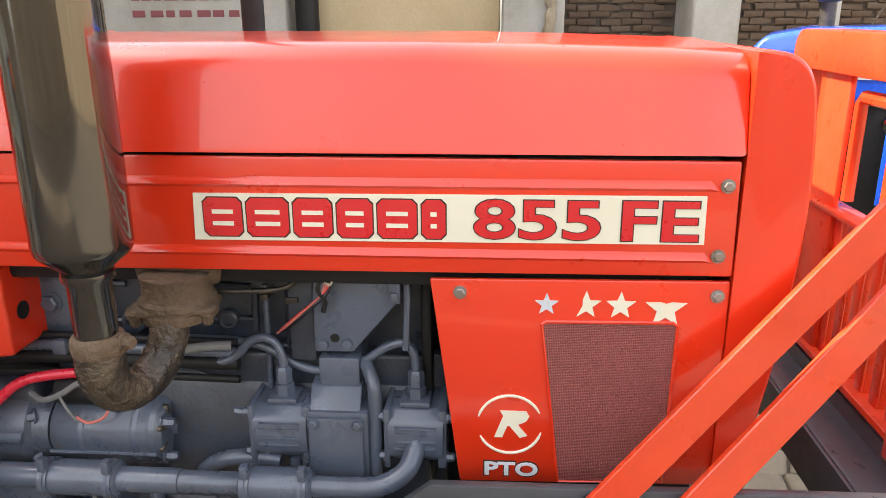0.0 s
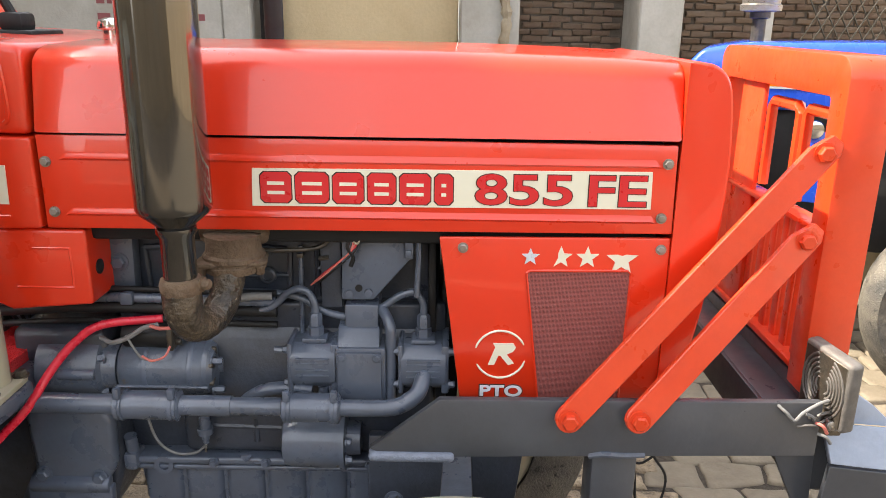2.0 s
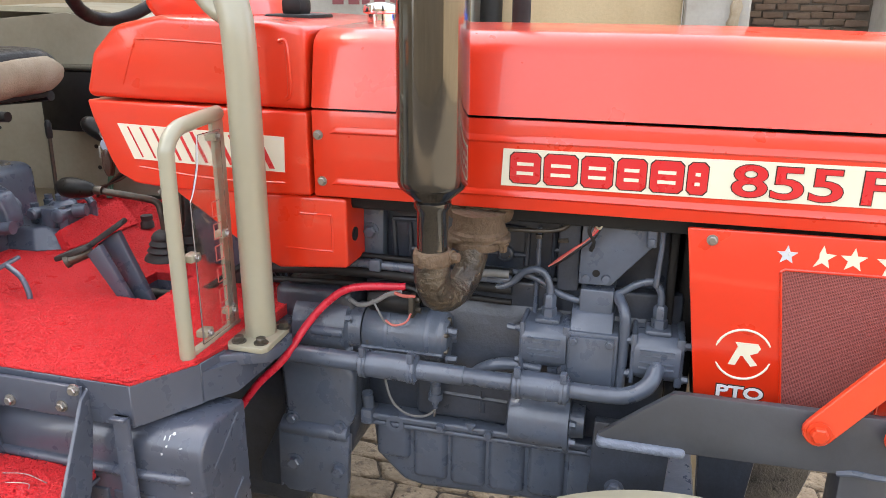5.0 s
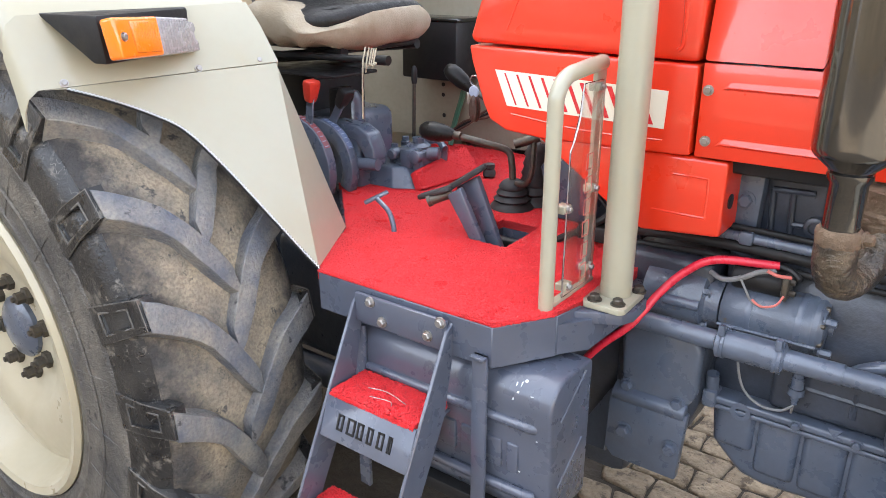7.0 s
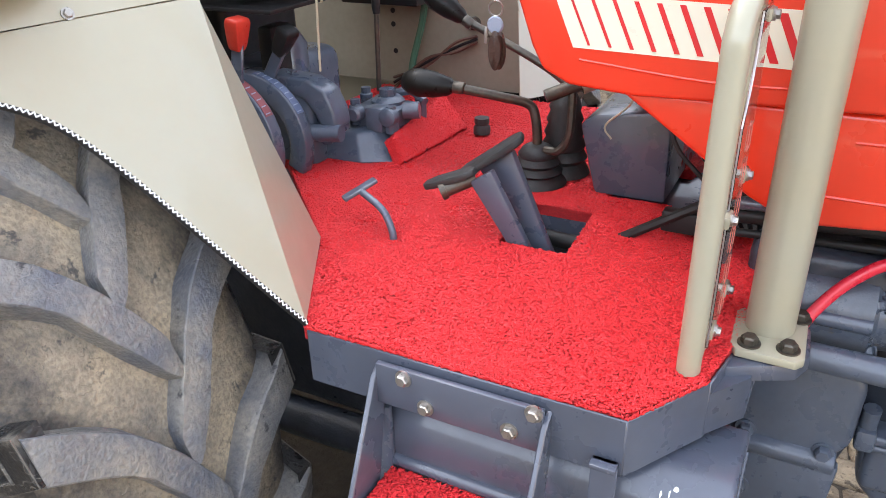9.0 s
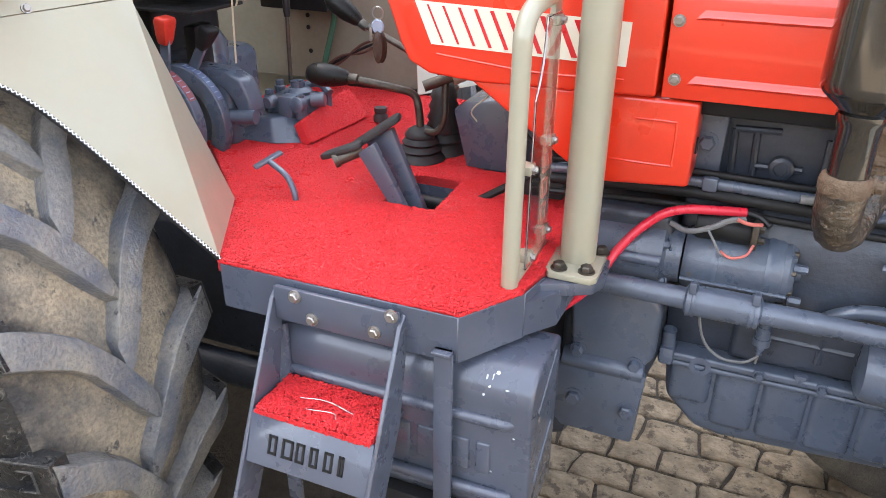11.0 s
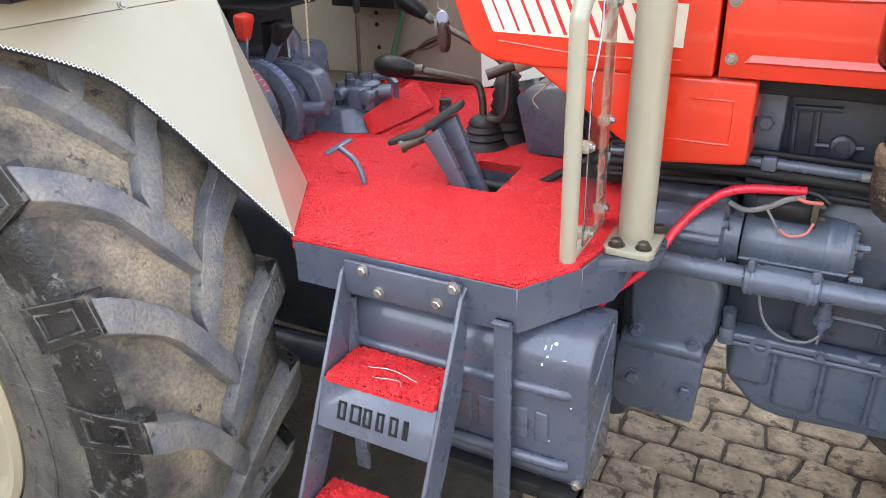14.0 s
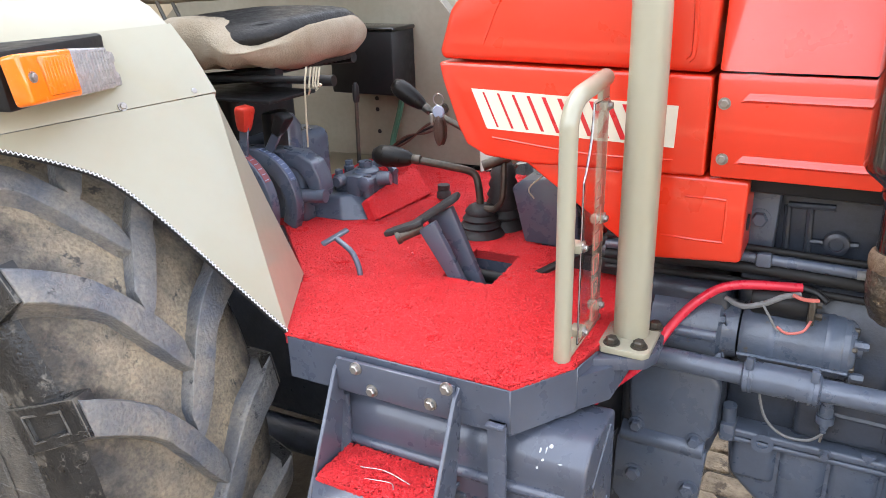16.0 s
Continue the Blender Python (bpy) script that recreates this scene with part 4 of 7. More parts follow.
part("wire", tube(B(), curve([(-0.428, 1.0, 0.736), (-0.447, 0.997, 0.722), (-0.480, 0.995, 0.722), (-0.508, 0.995, 0.744), (-0.522, 0.998, 0.785), (-0.524, 1.0, 0.82)], 7), 0.0024, 6), WIRE_GREY, switch)
part("wire_tip", rod(B(), (-0.428, 1.0, 0.742), (-0.430, 1.0, 0.722), 0.002, 6), STEEL, switch)

# hydraulic pumps on both sides of a gear case
gc = P("gear_case", box(B(), -0.199, -0.118, 0.972, 1.06, 0.822, 0.932, 0.004), GREY, "grey pump gear case with a bolted cover")
part("side_flange", box(B(), -0.214, -0.199, 0.985, 1.06, 0.838, 0.930, 0.004), GREY, gc)
part("shoulder", prism(B(), [(0.975, 0.93), (1.0, 0.958), (1.06, 0.965), (1.06, 0.925)], 'x', -0.197, -0.128, 0.004), GREY, gc)
part("neck", box(B(), -0.186, -0.131, 1.0, 1.07, 0.95, 0.996, 0.005), GREY, gc)
part("cover", box(B(), -0.195, -0.124, 0.965, 0.974, 0.828, 0.926, 0.002), GREY, gc)
for x in (-0.188, -0.131):
    for z in (0.835, 0.919):
        bolt_part(gc, (x, 0.965, z), r=0.006, h=0.004, mat=GREY)
rail = B()
tube(rail, curve([(-0.112, 0.985, 0.83), (-0.110, 0.985, 0.94), (-0.113, 0.99, 0.968), (-0.125, 1.01, 0.985)], 5), 0.009, 12)
P("relief_pipe", rail, GREY)


def pump(x0, nut_x, loop):
    bm = B()
    prism(bm, [(0.972, 0.872), (0.968, 0.905), (0.974, 0.921), (0.99, 0.934), (1.06, 0.934), (1.06, 0.858), (0.985, 0.858)], 'x', x0, x0 + 0.074, 0.003)
    p = P("hydraulic_pump", bm, GREY, "grey gear pump with a steel pressure line")
    for z in (0.913, 0.906, 0.894, 0.884):
        part("fin", box(B(), x0 + 0.010, x0 + 0.064, 0.9665, 0.975, z - 0.0015, z + 0.0015, 0.001), GREY, p)
    part("end_plate", box(B(), x0 - 0.004, x0 + 0.004, 0.972, 1.06, 0.852, 0.938, 0.003), GREY, p)
    part("end_plate", box(B(), x0 + 0.066, x0 + 0.078, 0.975, 1.06, 0.852, 0.936, 0.003), GREY, p)
    for z in (0.866, 0.924):
        bolt_part(p, (x0 - 0.004, 0.982, z), (-1, 0, 0), 0.006, 0.006, GREY)
        bolt_part(p, (x0 + 0.078, 0.982, z), (1, 0, 0), 0.006, 0.008, GREY)
    n = B()
    box(n, nut_x - 0.020, nut_x + 0.020, 0.985, 1.025, 0.934, 0.942, 0.003, m=None)
    lathe(n, [(0.013, 0.942), (0.013, 0.956), (0.009, 0.958)], (nut_x, 1.005, 0), seg=6)
    lathe(n, [(0.011, 0.958), (0.011, 0.976), (0.008, 0.980)], (nut_x, 1.005, 0), seg=6)
    part("union_nut", n, GREY, p)
    part("pressure_line", tube(B(), curve(loop, 7), 0.0060, 12), GREY, p)


pump(-0.273, -0.234, [(-0.234, 1.005, 0.97), (-0.235, 1.005, 0.993), (-0.244, 1.008, 1.012), (-0.261, 1.01, 1.018), (-0.280, 1.012, 1.010), (-0.297, 1.014, 0.992),
                      (-0.318, 1.016, 0.979), (-0.345, 1.02, 0.975), (-0.41, 1.025, 0.976)])
pump(-0.094, -0.058, [(-0.058, 1.005, 0.97), (-0.059, 1.005, 0.998), (-0.068, 1.008, 1.013), (-0.080, 1.009, 1.0155), (-0.10, 1.01, 1.007), (-0.12, 1.012, 0.992), (-0.138, 1.014, 0.9815),
                      (-0.16, 1.015, 0.972), (-0.184, 1.016, 0.969), (-0.21, 1.018, 0.973), (-0.232, 1.022, 0.981), (-0.262, 1.026, 0.997), (-0.30, 1.03, 1.003), (-0.37, 1.032, 1.004)])
P("return_bend", tube(B(), curve([(-0.240, 0.985, 0.850), (-0.277, 0.985, 0.8535), (-0.303, 0.985, 0.852), (-0.324, 0.986, 0.846), (-0.348, 0.99, 0.830), (-0.36, 1.0, 0.812)], 6), 0.011, 14), GREY)
P("outlet_stub", lathe(B(), [(0.009, 0), (0.009, -0.03), (0.012, -0.03), (0.012, -0.04), (0, -0.04)], (-0.222, 0.99, 0.856), seg=14), GREY)
fl = B()
lathe(fl, [(0.0, -0.052), (0.030, -0.052), (0.046, -0.046), (0.051, -0.03), (0.051, 0.048), (0.055, 0.048), (0.055, 0.056), (0.03, 0.058), (0.028, 0.08), (0, 0.08)],
      (-0.243, 1.005, 0.752), 'x', 36)
filt = P("oil_filter", fl, GREY, "grey cylindrical oil filter")
for z in (0.735, 0.768):
    bolt_part(filt, (-0.184, 0.962, z), (1, 0, 0), 0.006, 0.008, GREY)
P("dipstick_boss", tube(B(), [(-0.30, 0.995, 0.918), (-0.275, 0.99, 0.918)], 0.006, 8), GREY)

# injector-side plate, wires and radiator gap
pl = B()
prism(pl, [(-0.1870, 1.130), (-0.1895, 1.004), (-0.1385, 1.005), (-0.0730, 1.082), (-0.0715, 1.130)], 'y', 1.0, 1.007, 0.002)
plate2 = P("stay_plate", pl, GREY, "grey triangular stay plate")
for x, z in ((-0.1774, 1.0145), (-0.1460, 1.0165)):
    part("rivet", lathe(B(), [(0.0075, 0), (0.0065, -0.004), (0, -0.005)], (x, 1.0, z), 'y', 14), GREY, plate2)
part("cable_clip", box(B(), -0.150, -0.090, 0.993, 1.0, 1.112, 1.124, 0.002), STEEL_DARK, plate2)
part("notch", lathe(B(), [(0.006, 0), (0.006, -0.0012), (0, -0.0012)], (-0.1620, 1.0, 1.0245), 'y', 14), BLACK_DULL, plate2)
part("back_web", box(B(), -0.225, -0.190, 1.012, 1.05, 0.985, 1.125, 0.004), CASTING_SHADED, plate2)
lev = B()
box(lev, -0.0885, -0.0735, 0.985, 0.998, 1.078, 1.125, 0.003)
box(lev, -0.0860, -0.0760, 0.980, 0.986, 1.083, 1.094, 0.002)
tube(lev, [(-0.066, 0.99, 1.13), (-0.0655, 0.99, 1.08), (-0.069, 0.99, 1.015)], 0.0045, 8)
P("throttle_lever", lev, GREY)
P("radiator_core", box(B(), -0.03, 0.0, 1.06, 1.38, 0.72, 1.15, 0.006), BLACK_DULL, "black radiator edge")
# added block that stops daylight showing through past the stay plate
P("thermostat_housing", box(B(), -0.205, -0.035, 1.065, 1.36, 0.97, 1.13, 0.012, 3), CASTING_SHADED, "dark block added to close the gap beside the cylinder head")
P("fan_shroud", box(B(), -0.052, -0.038, 1.02, 1.06, 0.80, 1.13, 0.004), BLACK_DULL)
for dx, dz, mat_w in ((0.0, 0.0, WIRE_PINK), (0.003, 0.003, DECAL_RED), (-0.003, -0.003, WIRE_PINK), (0.005, -0.002, BLACK_DULL)):
    P("wire", tube(B(), curve([(-0.166 + dx, 0.985, 1.121), (-0.164 + dx, 0.982, 1.106), (-0.171 + dx, 0.980, 1.092 + dz), (-0.186 + dx, 0.982, 1.077 + dz), (-0.2156 + dx, 0.990, 1.050 + dz * 1.4), (-0.236 + dx, 1.005, 1.030 + dz)], 6), 0.0014, 6), mat_w)
P("wire", tube(B(), curve([(-0.164, 0.984, 1.13), (-0.156, 0.980, 1.118), (-0.160, 0.978, 1.105), (-0.168, 0.980, 1.112), (-0.170, 0.984, 1.13)], 6), 0.0018, 6), ROPE)
P("wire", tube(B(), curve([(-0.172, 0.982, 1.112), (-0.176, 0.980, 1.098), (-0.168, 0.982, 1.082), (-0.172, 0.986, 1.066)], 6), 0.0032, 6), BLACK_DULL)
fuel = P("fuel_line", tube(B(), curve([(-0.322, 1.0, 1.085), (-0.285, 1.0, 1.086), (-0.243, 1.0, 1.088), (-0.217, 1.0, 1.095), (-0.205, 1.0, 1.112), (-0.202, 1.0, 1.14)], 6), 0.0036, 10), STEEL_DARK, "dark steel fuel line")
part("union_nut", tube(B(), [(-0.330, 1.0, 1.085), (-0.317, 1.0, 1.085)], 0.0072, 6), STEEL_DARK, fuel)
part("drop_pipe", tube(B(), [(-0.2590, 1.03, 1.085), (-0.2595, 1.03, 1.0), (-0.2615, 1.03, 0.925)], 0.0040, 8), GREY, fuel)
part("clamp", box(B(), -0.2650, -0.2535, 1.022, 1.04, 1.066, 1.074, 0.002), STEEL_DARK, fuel)
part("branch_nut", tube(B(), [(-0.226, 1.01, 1.070), (-0.210, 1.01, 1.072)], 0.0042, 6), STEEL_DARK, fuel)
P("bleed_hose", tube(B(), curve([(-0.42, 1.0, 0.998), (-0.37, 1.0, 1.002), (-0.335, 1.004, 1.006), (-0.305, 1.012, 1.004)], 6), 0.0065, 10), WIRE_GREY, "taped grey hose")

# ---- loader frame at the front ----
bm = B()
prism(bm, [(-0.137, 0.806), (-0.030, 0.892), (0.545, 0.897), (0.545, 0.806), (-0.10, 0.792)], 'y', 0.880, 0.894, 0.003, 2)
beam = P("side_beam", bm, BEAM, "dark grey welded steel side beam")
weld = B()
box(weld, -0.138, -0.006, 0.872, 0.90, 0.787, 0.803, 0.007, 3)
part("weld_edge", weld, WELD, beam, "pale blue-grey painted weld")
lg = B()
box(lg, 0.207, 0.278, 0.89, 0.955, 0.50, 0.80, 0.006)
part("leg", lg, BEAM, beam)
ws = B()
tube(ws, curve([(0.20, 0.884, 0.80), (0.222, 0.882, 0.804), (0.25, 0.882, 0.802), (0.285, 0.884, 0.803)], 5), 0.006, 8)
part("weld_bead", ws, GREY, beam)
gs = B()
prism(gs, [(-0.145, 0.785), (-0.15, 0.60), (-0.03, 0.60), (-0.02, 0.785)], 'y', 0.955, 0.975, 0.004)
prism(gs, [(0.02, 0.79), (0.03, 0.62), (0.10, 0.60), (0.12, 0.79)], 'y', 1.0, 1.03, 0.004)
part("gusset", gs, CASTING_SHADED, beam)
bolt_part(beam, (-0.105, 0.955, 0.665), r=0.012, h=0.01, mat=GREY)


def arm(foot_at, top_at, w=0.034):
    """A flat red stay with rounded ends, bolted to the beam and the guard."""
    a, b = Vector(foot_at), Vector(top_at)
    d = (b - a)
    L = d.length
    d.normalize()
    side = Vector((-d.z, 0, d.x)).normalized()
    pts = []
    for k in range(9):
        t = math.pi * k / 8
        pts.append((-w * math.sin(t) * 0.95, w * math.cos(t)))
    pts += [(L + 0.015, -w), (L + 0.030, -w * 0.55), (L + 0.028, w * 0.4), (L - 0.01, w)]
    m = Matrix.Identity(4)
    nrm = d.cross(side).normalized()
    for k in range(3):
        m[k][0], m[k][1], m[k][2], m[k][3] = d[k], side[k], nrm[k], a[k]
    tmp = prism(B(), pts, 'z', -0.005, 0.005, 0.0015, 1, m)
    ob = P("stay_arm", tmp, RED_DULL, "flat red steel stay bolted at both ends")
    bolt_part(ob, a + Vector((0, -0.006, 0)), (0, -1, 0), 0.0125, 0.010, RED_DULL)
    bolt_part(ob, b + Vector((0, -0.006, 0)), (0, -1, 0), 0.0125, 0.010, RED_DULL)


arm((0.163, 0.866, 0.871), (0.523, 0.958, 1.259), 0.0215)
arm((0.266, 0.864, 0.873), (0.516, 0.958, 1.127), 0.0215)

gx0, gx1 = 0.552, 0.622
gd = B()


def hoop(pts_out, pts_in, x0, x1):
    tmp = bmesh.new()
    o0 = [tmp.verts.new((x0, *p)) for p in pts_out]
    o1 = [tmp.verts.new((x1, *p)) for p in pts_out]
    i0 = [tmp.verts.new((x0, *p)) for p in pts_in]
    i1 = [tmp.verts.new((x1, *p)) for p in pts_in]
    n = len(pts_out)
    for k in range(n - 1):
        tmp.faces.new((o0[k], o0[k + 1], o1[k + 1], o1[k]))
        tmp.faces.new((i0[k], i1[k], i1[k + 1], i0[k + 1]))
        tmp.faces.new((o0[k], i0[k], i0[k + 1], o0[k + 1]))
        tmp.faces.new((o1[k], o1[k + 1], i1[k + 1], i1[k]))
    for k in (0, n - 1):
        tmp.faces.new((o0[k], o1[k], i1[k], i0[k]))
    bmesh.ops.recalc_face_normals(tmp, faces=tmp.faces)
    bevel(tmp, [e for e in tmp.edges if e.calc_face_angle(0) > 0.9], 0.003, 2)
    return tmp


def corner(y, z, r, a0, a1, n=5):
    return [(y + r * math.cos(radians(a0 + (a1 - a0) * k / n)), z + r * math.sin(radians(a0 + (a1 - a0) * k / n))) for k in range(n + 1)]


ya, yb, zt = 0.972, 1.506, 1.396
out = [(ya, 0.865)] + corner(ya + 0.034, zt - 0.034, 0.034, 180, 90) + corner(yb - 0.034, zt - 0.034, 0.034, 90, 0) + [(yb, 0.865)]
inn = [(ya + 0.05, 0.865)] + corner(ya + 0.056, zt - 0.068, 0.006, 180, 90) + corner(yb - 0.056, zt - 0.068, 0.006, 90, 0) + [(yb - 0.05, 0.865)]
guard = P("front_guard", hoop(out, inn, gx0, gx1), RED_DULL, "orange-red painted steel hoop guard")
part("upright", box(B(), gx0 + 0.012, gx0 + 0.022, 1.297, 1.405, 0.89, 1.335, 0.003), RED_DULL, guard)
for y0, y1 in ((1.165, 1.300), (1.022, 1.155)):
    fr = [(gx0 + 0.03, y0 + 0.008, 1.145), (gx0 + 0.03, y0 + 0.008, 1.292), (gx0 + 0.03, y0 + 0.018, 1.303), (gx0 + 0.03, y1 - 0.018, 1.303),
          (gx0 + 0.03, y1 - 0.008, 1.292), (gx0 + 0.03, y1 - 0.008, 1.145)]
    part("grille_frame", tube(B(), fr, 0.010, 8), RED_DULL, guard)
part("cross_bar", box(B(), gx0 + 0.006, gx0 + 0.046, 1.02, 1.41, 1.122, 1.132, 0.003), RED_DULL, guard)
part("cross_bar", box(B(), gx0 + 0.004, gx0 + 0.06, 1.02, 1.45, 0.884, 0.896, 0.003), RED_DULL, guard)
for k in range(8):
    y = 1.045 + 0.046 * k
    a = B()
    box(a, gx0 + 0.02, gx0 + 0.024, y, y + 0.022, 0.895, 1.124, 0.001)
    box(a, gx0 + 0.024, gx0 + 0.042, y, y + 0.004, 0.895, 1.124, 0.001)
    part("grille_bar", a, RED_DULL, guard)
chan = P("cross_channel", box(B(), 0.49, 0.497, 0.95, 1.55, 0.775, 0.852, 0.002), BEAM, "dark grey steel cross channel")
part("top_flange", box(B(), 0.497, 0.56, 0.95, 1.55, 0.845, 0.852, 0.002), BEAM, chan)
part("bottom_flange", box(B(), 0.497, 0.56, 0.95, 1.55, 0.775, 0.782, 0.002), BEAM, chan)
part("front_plate", box(B(), 0.56, 0.64, 0.95, 1.55, 0.70, 0.876, 0.004), BEAM, chan)
# bumper facets: skylight above and shade below are put into their colours
bp = B()
prism(bp, [(0.566, 0.900), (0.588, 0.910), (0.650, 0.868), (0.690, 0.832), (0.570, 0.840)], 'y', 0.925, 0.937, 0.003)
bump = P("bumper_plate", bp, PALE_BLUE, "bumper corner plate with skylight put into its pale blue-grey")
part("face_plate", slab(B(), [(0.570, 0.926, 0.839), (0.690, 0.926, 0.831), (0.715, 0.905, 0.765), (0.580, 0.905, 0.780)], 0.010), PALE_BLUE, bump)
part("lower_plate", slab(B(), [(0.580, 0.906, 0.779), (0.715, 0.906, 0.764), (0.72, 0.93, 0.56), (0.575, 0.93, 0.56)], 0.010), BEAM, bump, "lower bumper plate coloured dark grey for shade")
part("gusset", prism(B(), [(0.50, 0.795), (0.58, 0.79), (0.585, 0.66), (0.565, 0.66)], 'y', 0.945, 0.955, 0.003), BEAM, bump)
bolt_part(bump, (0.596, 0.925, 0.880), r=0.012, h=0.01, mat=PALE_BLUE)
part("bolt_hole", lathe(B(), [(0.006, 0), (0.006, -0.002), (0, -0.002)], (0.622, 0.913, 0.812), 'y', 12), BLACK_DULL, bump)

# work lamp with a finned back, its wiring and mount
lm = Matrix.Translation((0.562, 0.905, 0.916)) @ pose(0, 0, 0, 4, 4, -76)
wl = B()
box(wl, -0.05, 0.05, -0.012, 0.012, -0.058, 0.058, 0.007, 3, m=lm)
lampb = P("work_lamp", wl, DUSTY, "grey square work lamp with curved cooling fins")
part("fin_recess", box(B(), -0.044, 0.044, -0.0128, -0.010, -0.052, 0.052, 0.002, 1, m=lm), STEEL_DARK, lampb)
for k in range(6):
    r = 0.012 + 0.0075 * k
    for s in (-1, 1):
        arc = [lm @ Vector((s * (0.004 + r * math.cos(radians(a)) * 0.78), -0.0125, r * math.sin(radians(a)) * 1.02)) for a in range(-72, 73, 18)]
        part("fin", tube(B(), arc, 0.0022, 6), DUSTY, lampb)
mt = B()
box(mt, 0.53, 0.585, 0.89, 0.93, 0.835, 0.845, 0.003)
box(mt, 0.545, 0.562, 0.89, 0.915, 0.84, 0.875, 0.004)
part("lamp_mount", mt, STEEL_DARK, lampb)
part("wire", tube(B(), curve([(0.475, 0.884, 0.893), (0.487, 0.872, 0.884), (0.500, 0.870, 0.872), (0.512, 0.872, 0.884), (0.535, 0.876, 0.897), (0.552, 0.882, 0.900)], 6), 0.0026, 8), WIRE_GREY, lampb)
part("wire", tube(B(), curve([(0.505, 0.870, 0.862), (0.520, 0.868, 0.866), (0.535, 0.872, 0.864), (0.550, 0.880, 0.868)], 6), 0.0022, 6), DUSTY, lampb)
rk = random.Random(5)
for k in range(7):
    p0 = Vector((0.530 + rk.uniform(-.012, .02), 0.876 + rk.uniform(-.006, .006), 0.862 + rk.uniform(-.012, .02)))
    p1 = p0 + Vector((rk.uniform(0.01, 0.022), rk.uniform(-.006, .006), rk.uniform(-.02, .006)))
    part("wire", tube(B(), curve([p0, p0.lerp(p1, 0.5) + Vector((0, -0.004, 0.005)), p1], 4), 0.0026, 7), (DUSTY, WIRE_GREY, WIRE_PINK)[k % 3], lampb)
part("wing_nut", lathe(B(), [(0.0, 0.0), (0.008, 0.0), (0.008, -0.012), (0.004, -0.014), (0, -0.014)], (0.558, 0.884, 0.862), 'y', 12), STEEL, lampb)
for pts in ([(0.270, 0.96, 0.765), (0.295, 0.95, 0.745), (0.32, 0.95, 0.758), (0.345, 0.95, 0.785)], [(0.270, 0.96, 0.78), (0.288, 0.94, 0.74), (0.298, 0.94, 0.67), (0.325, 0.94, 0.65), (0.342, 0.94, 0.72), (0.322, 0.95, 0.757)]):
    P("loose_cable", tube(B(), curve(pts, 7), 0.0022, 6), BLACK_DULL)

# front axle, front wheel with cream mudguard
ax = B()
box(ax, -0.05, 0.06, 0.86, 1.56, 0.36, 0.44, 0.015)
P("front_axle", ax, GREY, "grey front axle beam")
for y in (0.73, 1.69):
    w = B()
    lathe(w, [(0.22, -0.075), (0.30, -0.08), (0.355, -0.055), (0.37, -0.02), (0.37, 0.02), (0.355, 0.055), (0.30, 0.08), (0.22, 0.075)], (0.0, y, 0.37), 'y', 40, caps=False)
    fw = P("front_wheel", w, TYRE_SIDE, "dusty front tyre")
    part("rim", lathe(B(), [(0.22, -0.06), (0.19, -0.05), (0.19, 0.0), (0.08, 0.02), (0.06, 0.0), (0, 0.0)], (0.0, y, 0.37), 'y', 32), RIM, fw)
fm = B()
secs = []
for k in range(13):
    a = radians(64 + 52 * k / 12)
    secs.append([(0.0 + 0.425 * math.cos(a), y, 0.355 + (0.425 if 0.66 < y < 0.80 else 0.405) * math.sin(a)) for y in (0.63, 0.65, 0.66, 0.73, 0.80, 0.81, 0.83)])
P("front_mudguard", solid(loft(fm, secs), 0.003), CREAM, "cream front mudguard")

# ---- driver's platform ----
pf = B()
for pts in ([(-1.152, 0.662), (-0.792, 0.662), (-0.735, 0.752), (-0.700, 0.800), (-0.695, 0.945), (-1.37, 0.945), (-1.27, 0.85)],
            [(-1.37, 0.945), (-1.046, 0.945), (-1.046, 1.09), (-1.52, 1.09)], [(-0.945, 0.945), (-0.695, 0.945), (-0.690, 1.02), (-0.80, 1.09), (-0.945, 1.09)],
            [(-1.52, 1.09), (-0.80, 1.09), (-0.86, 1.13), (-1.52, 1.13)]):
    prism(pf, pts, 'z', 0.838, 0.889, 0)
deck = P("platform", pf, GREY_CLEAN, "dark grey steel driver's platform")
skirt = B()
for a, b in (((-1.152, 0.660), (-0.791, 0.660)), ((-0.791, 0.660), (-0.733, 0.752)), ((-0.733, 0.752), (-0.722, 0.81))):
    n = Vector((b[1] - a[1], a[0] - b[0])).normalized() * 0.003
    prism(skirt, [a, b, (b[0] - n.x, b[1] - n.y), (a[0] - n.x, a[1] - n.y)], 'z', 0.836, 0.9045, 0.0012, 1)
part("skirt", skirt, GREY_CLEAN, deck, "dark grey skirt plate")
far_deck = B()
prism(far_deck, [(-1.64, 1.13), (-0.86, 1.13), (-0.70, 1.40), (-0.70, 1.62), (-1.64, 1.62)], 'z', 0.83, 0.889, 0.004)
part("far_platform", far_deck, GREY_CLEAN, deck)
bkt = B()
prism(bkt, [(-0.735, 0.80), (-0.725, 0.792), (-0.660, 0.826), (-0.650, 0.85), (-0.653, 0.905), (-0.70, 0.93)], 'z', 0.880, 0.900, 0.003)
prism(bkt, [(0.795, 0.882), (0.83, 0.85), (0.92, 0.85), (0.92, 0.882)], 'x', -0.735, -0.72, 0.002)
part("post_bracket", bkt, GREY_CLEAN, deck)

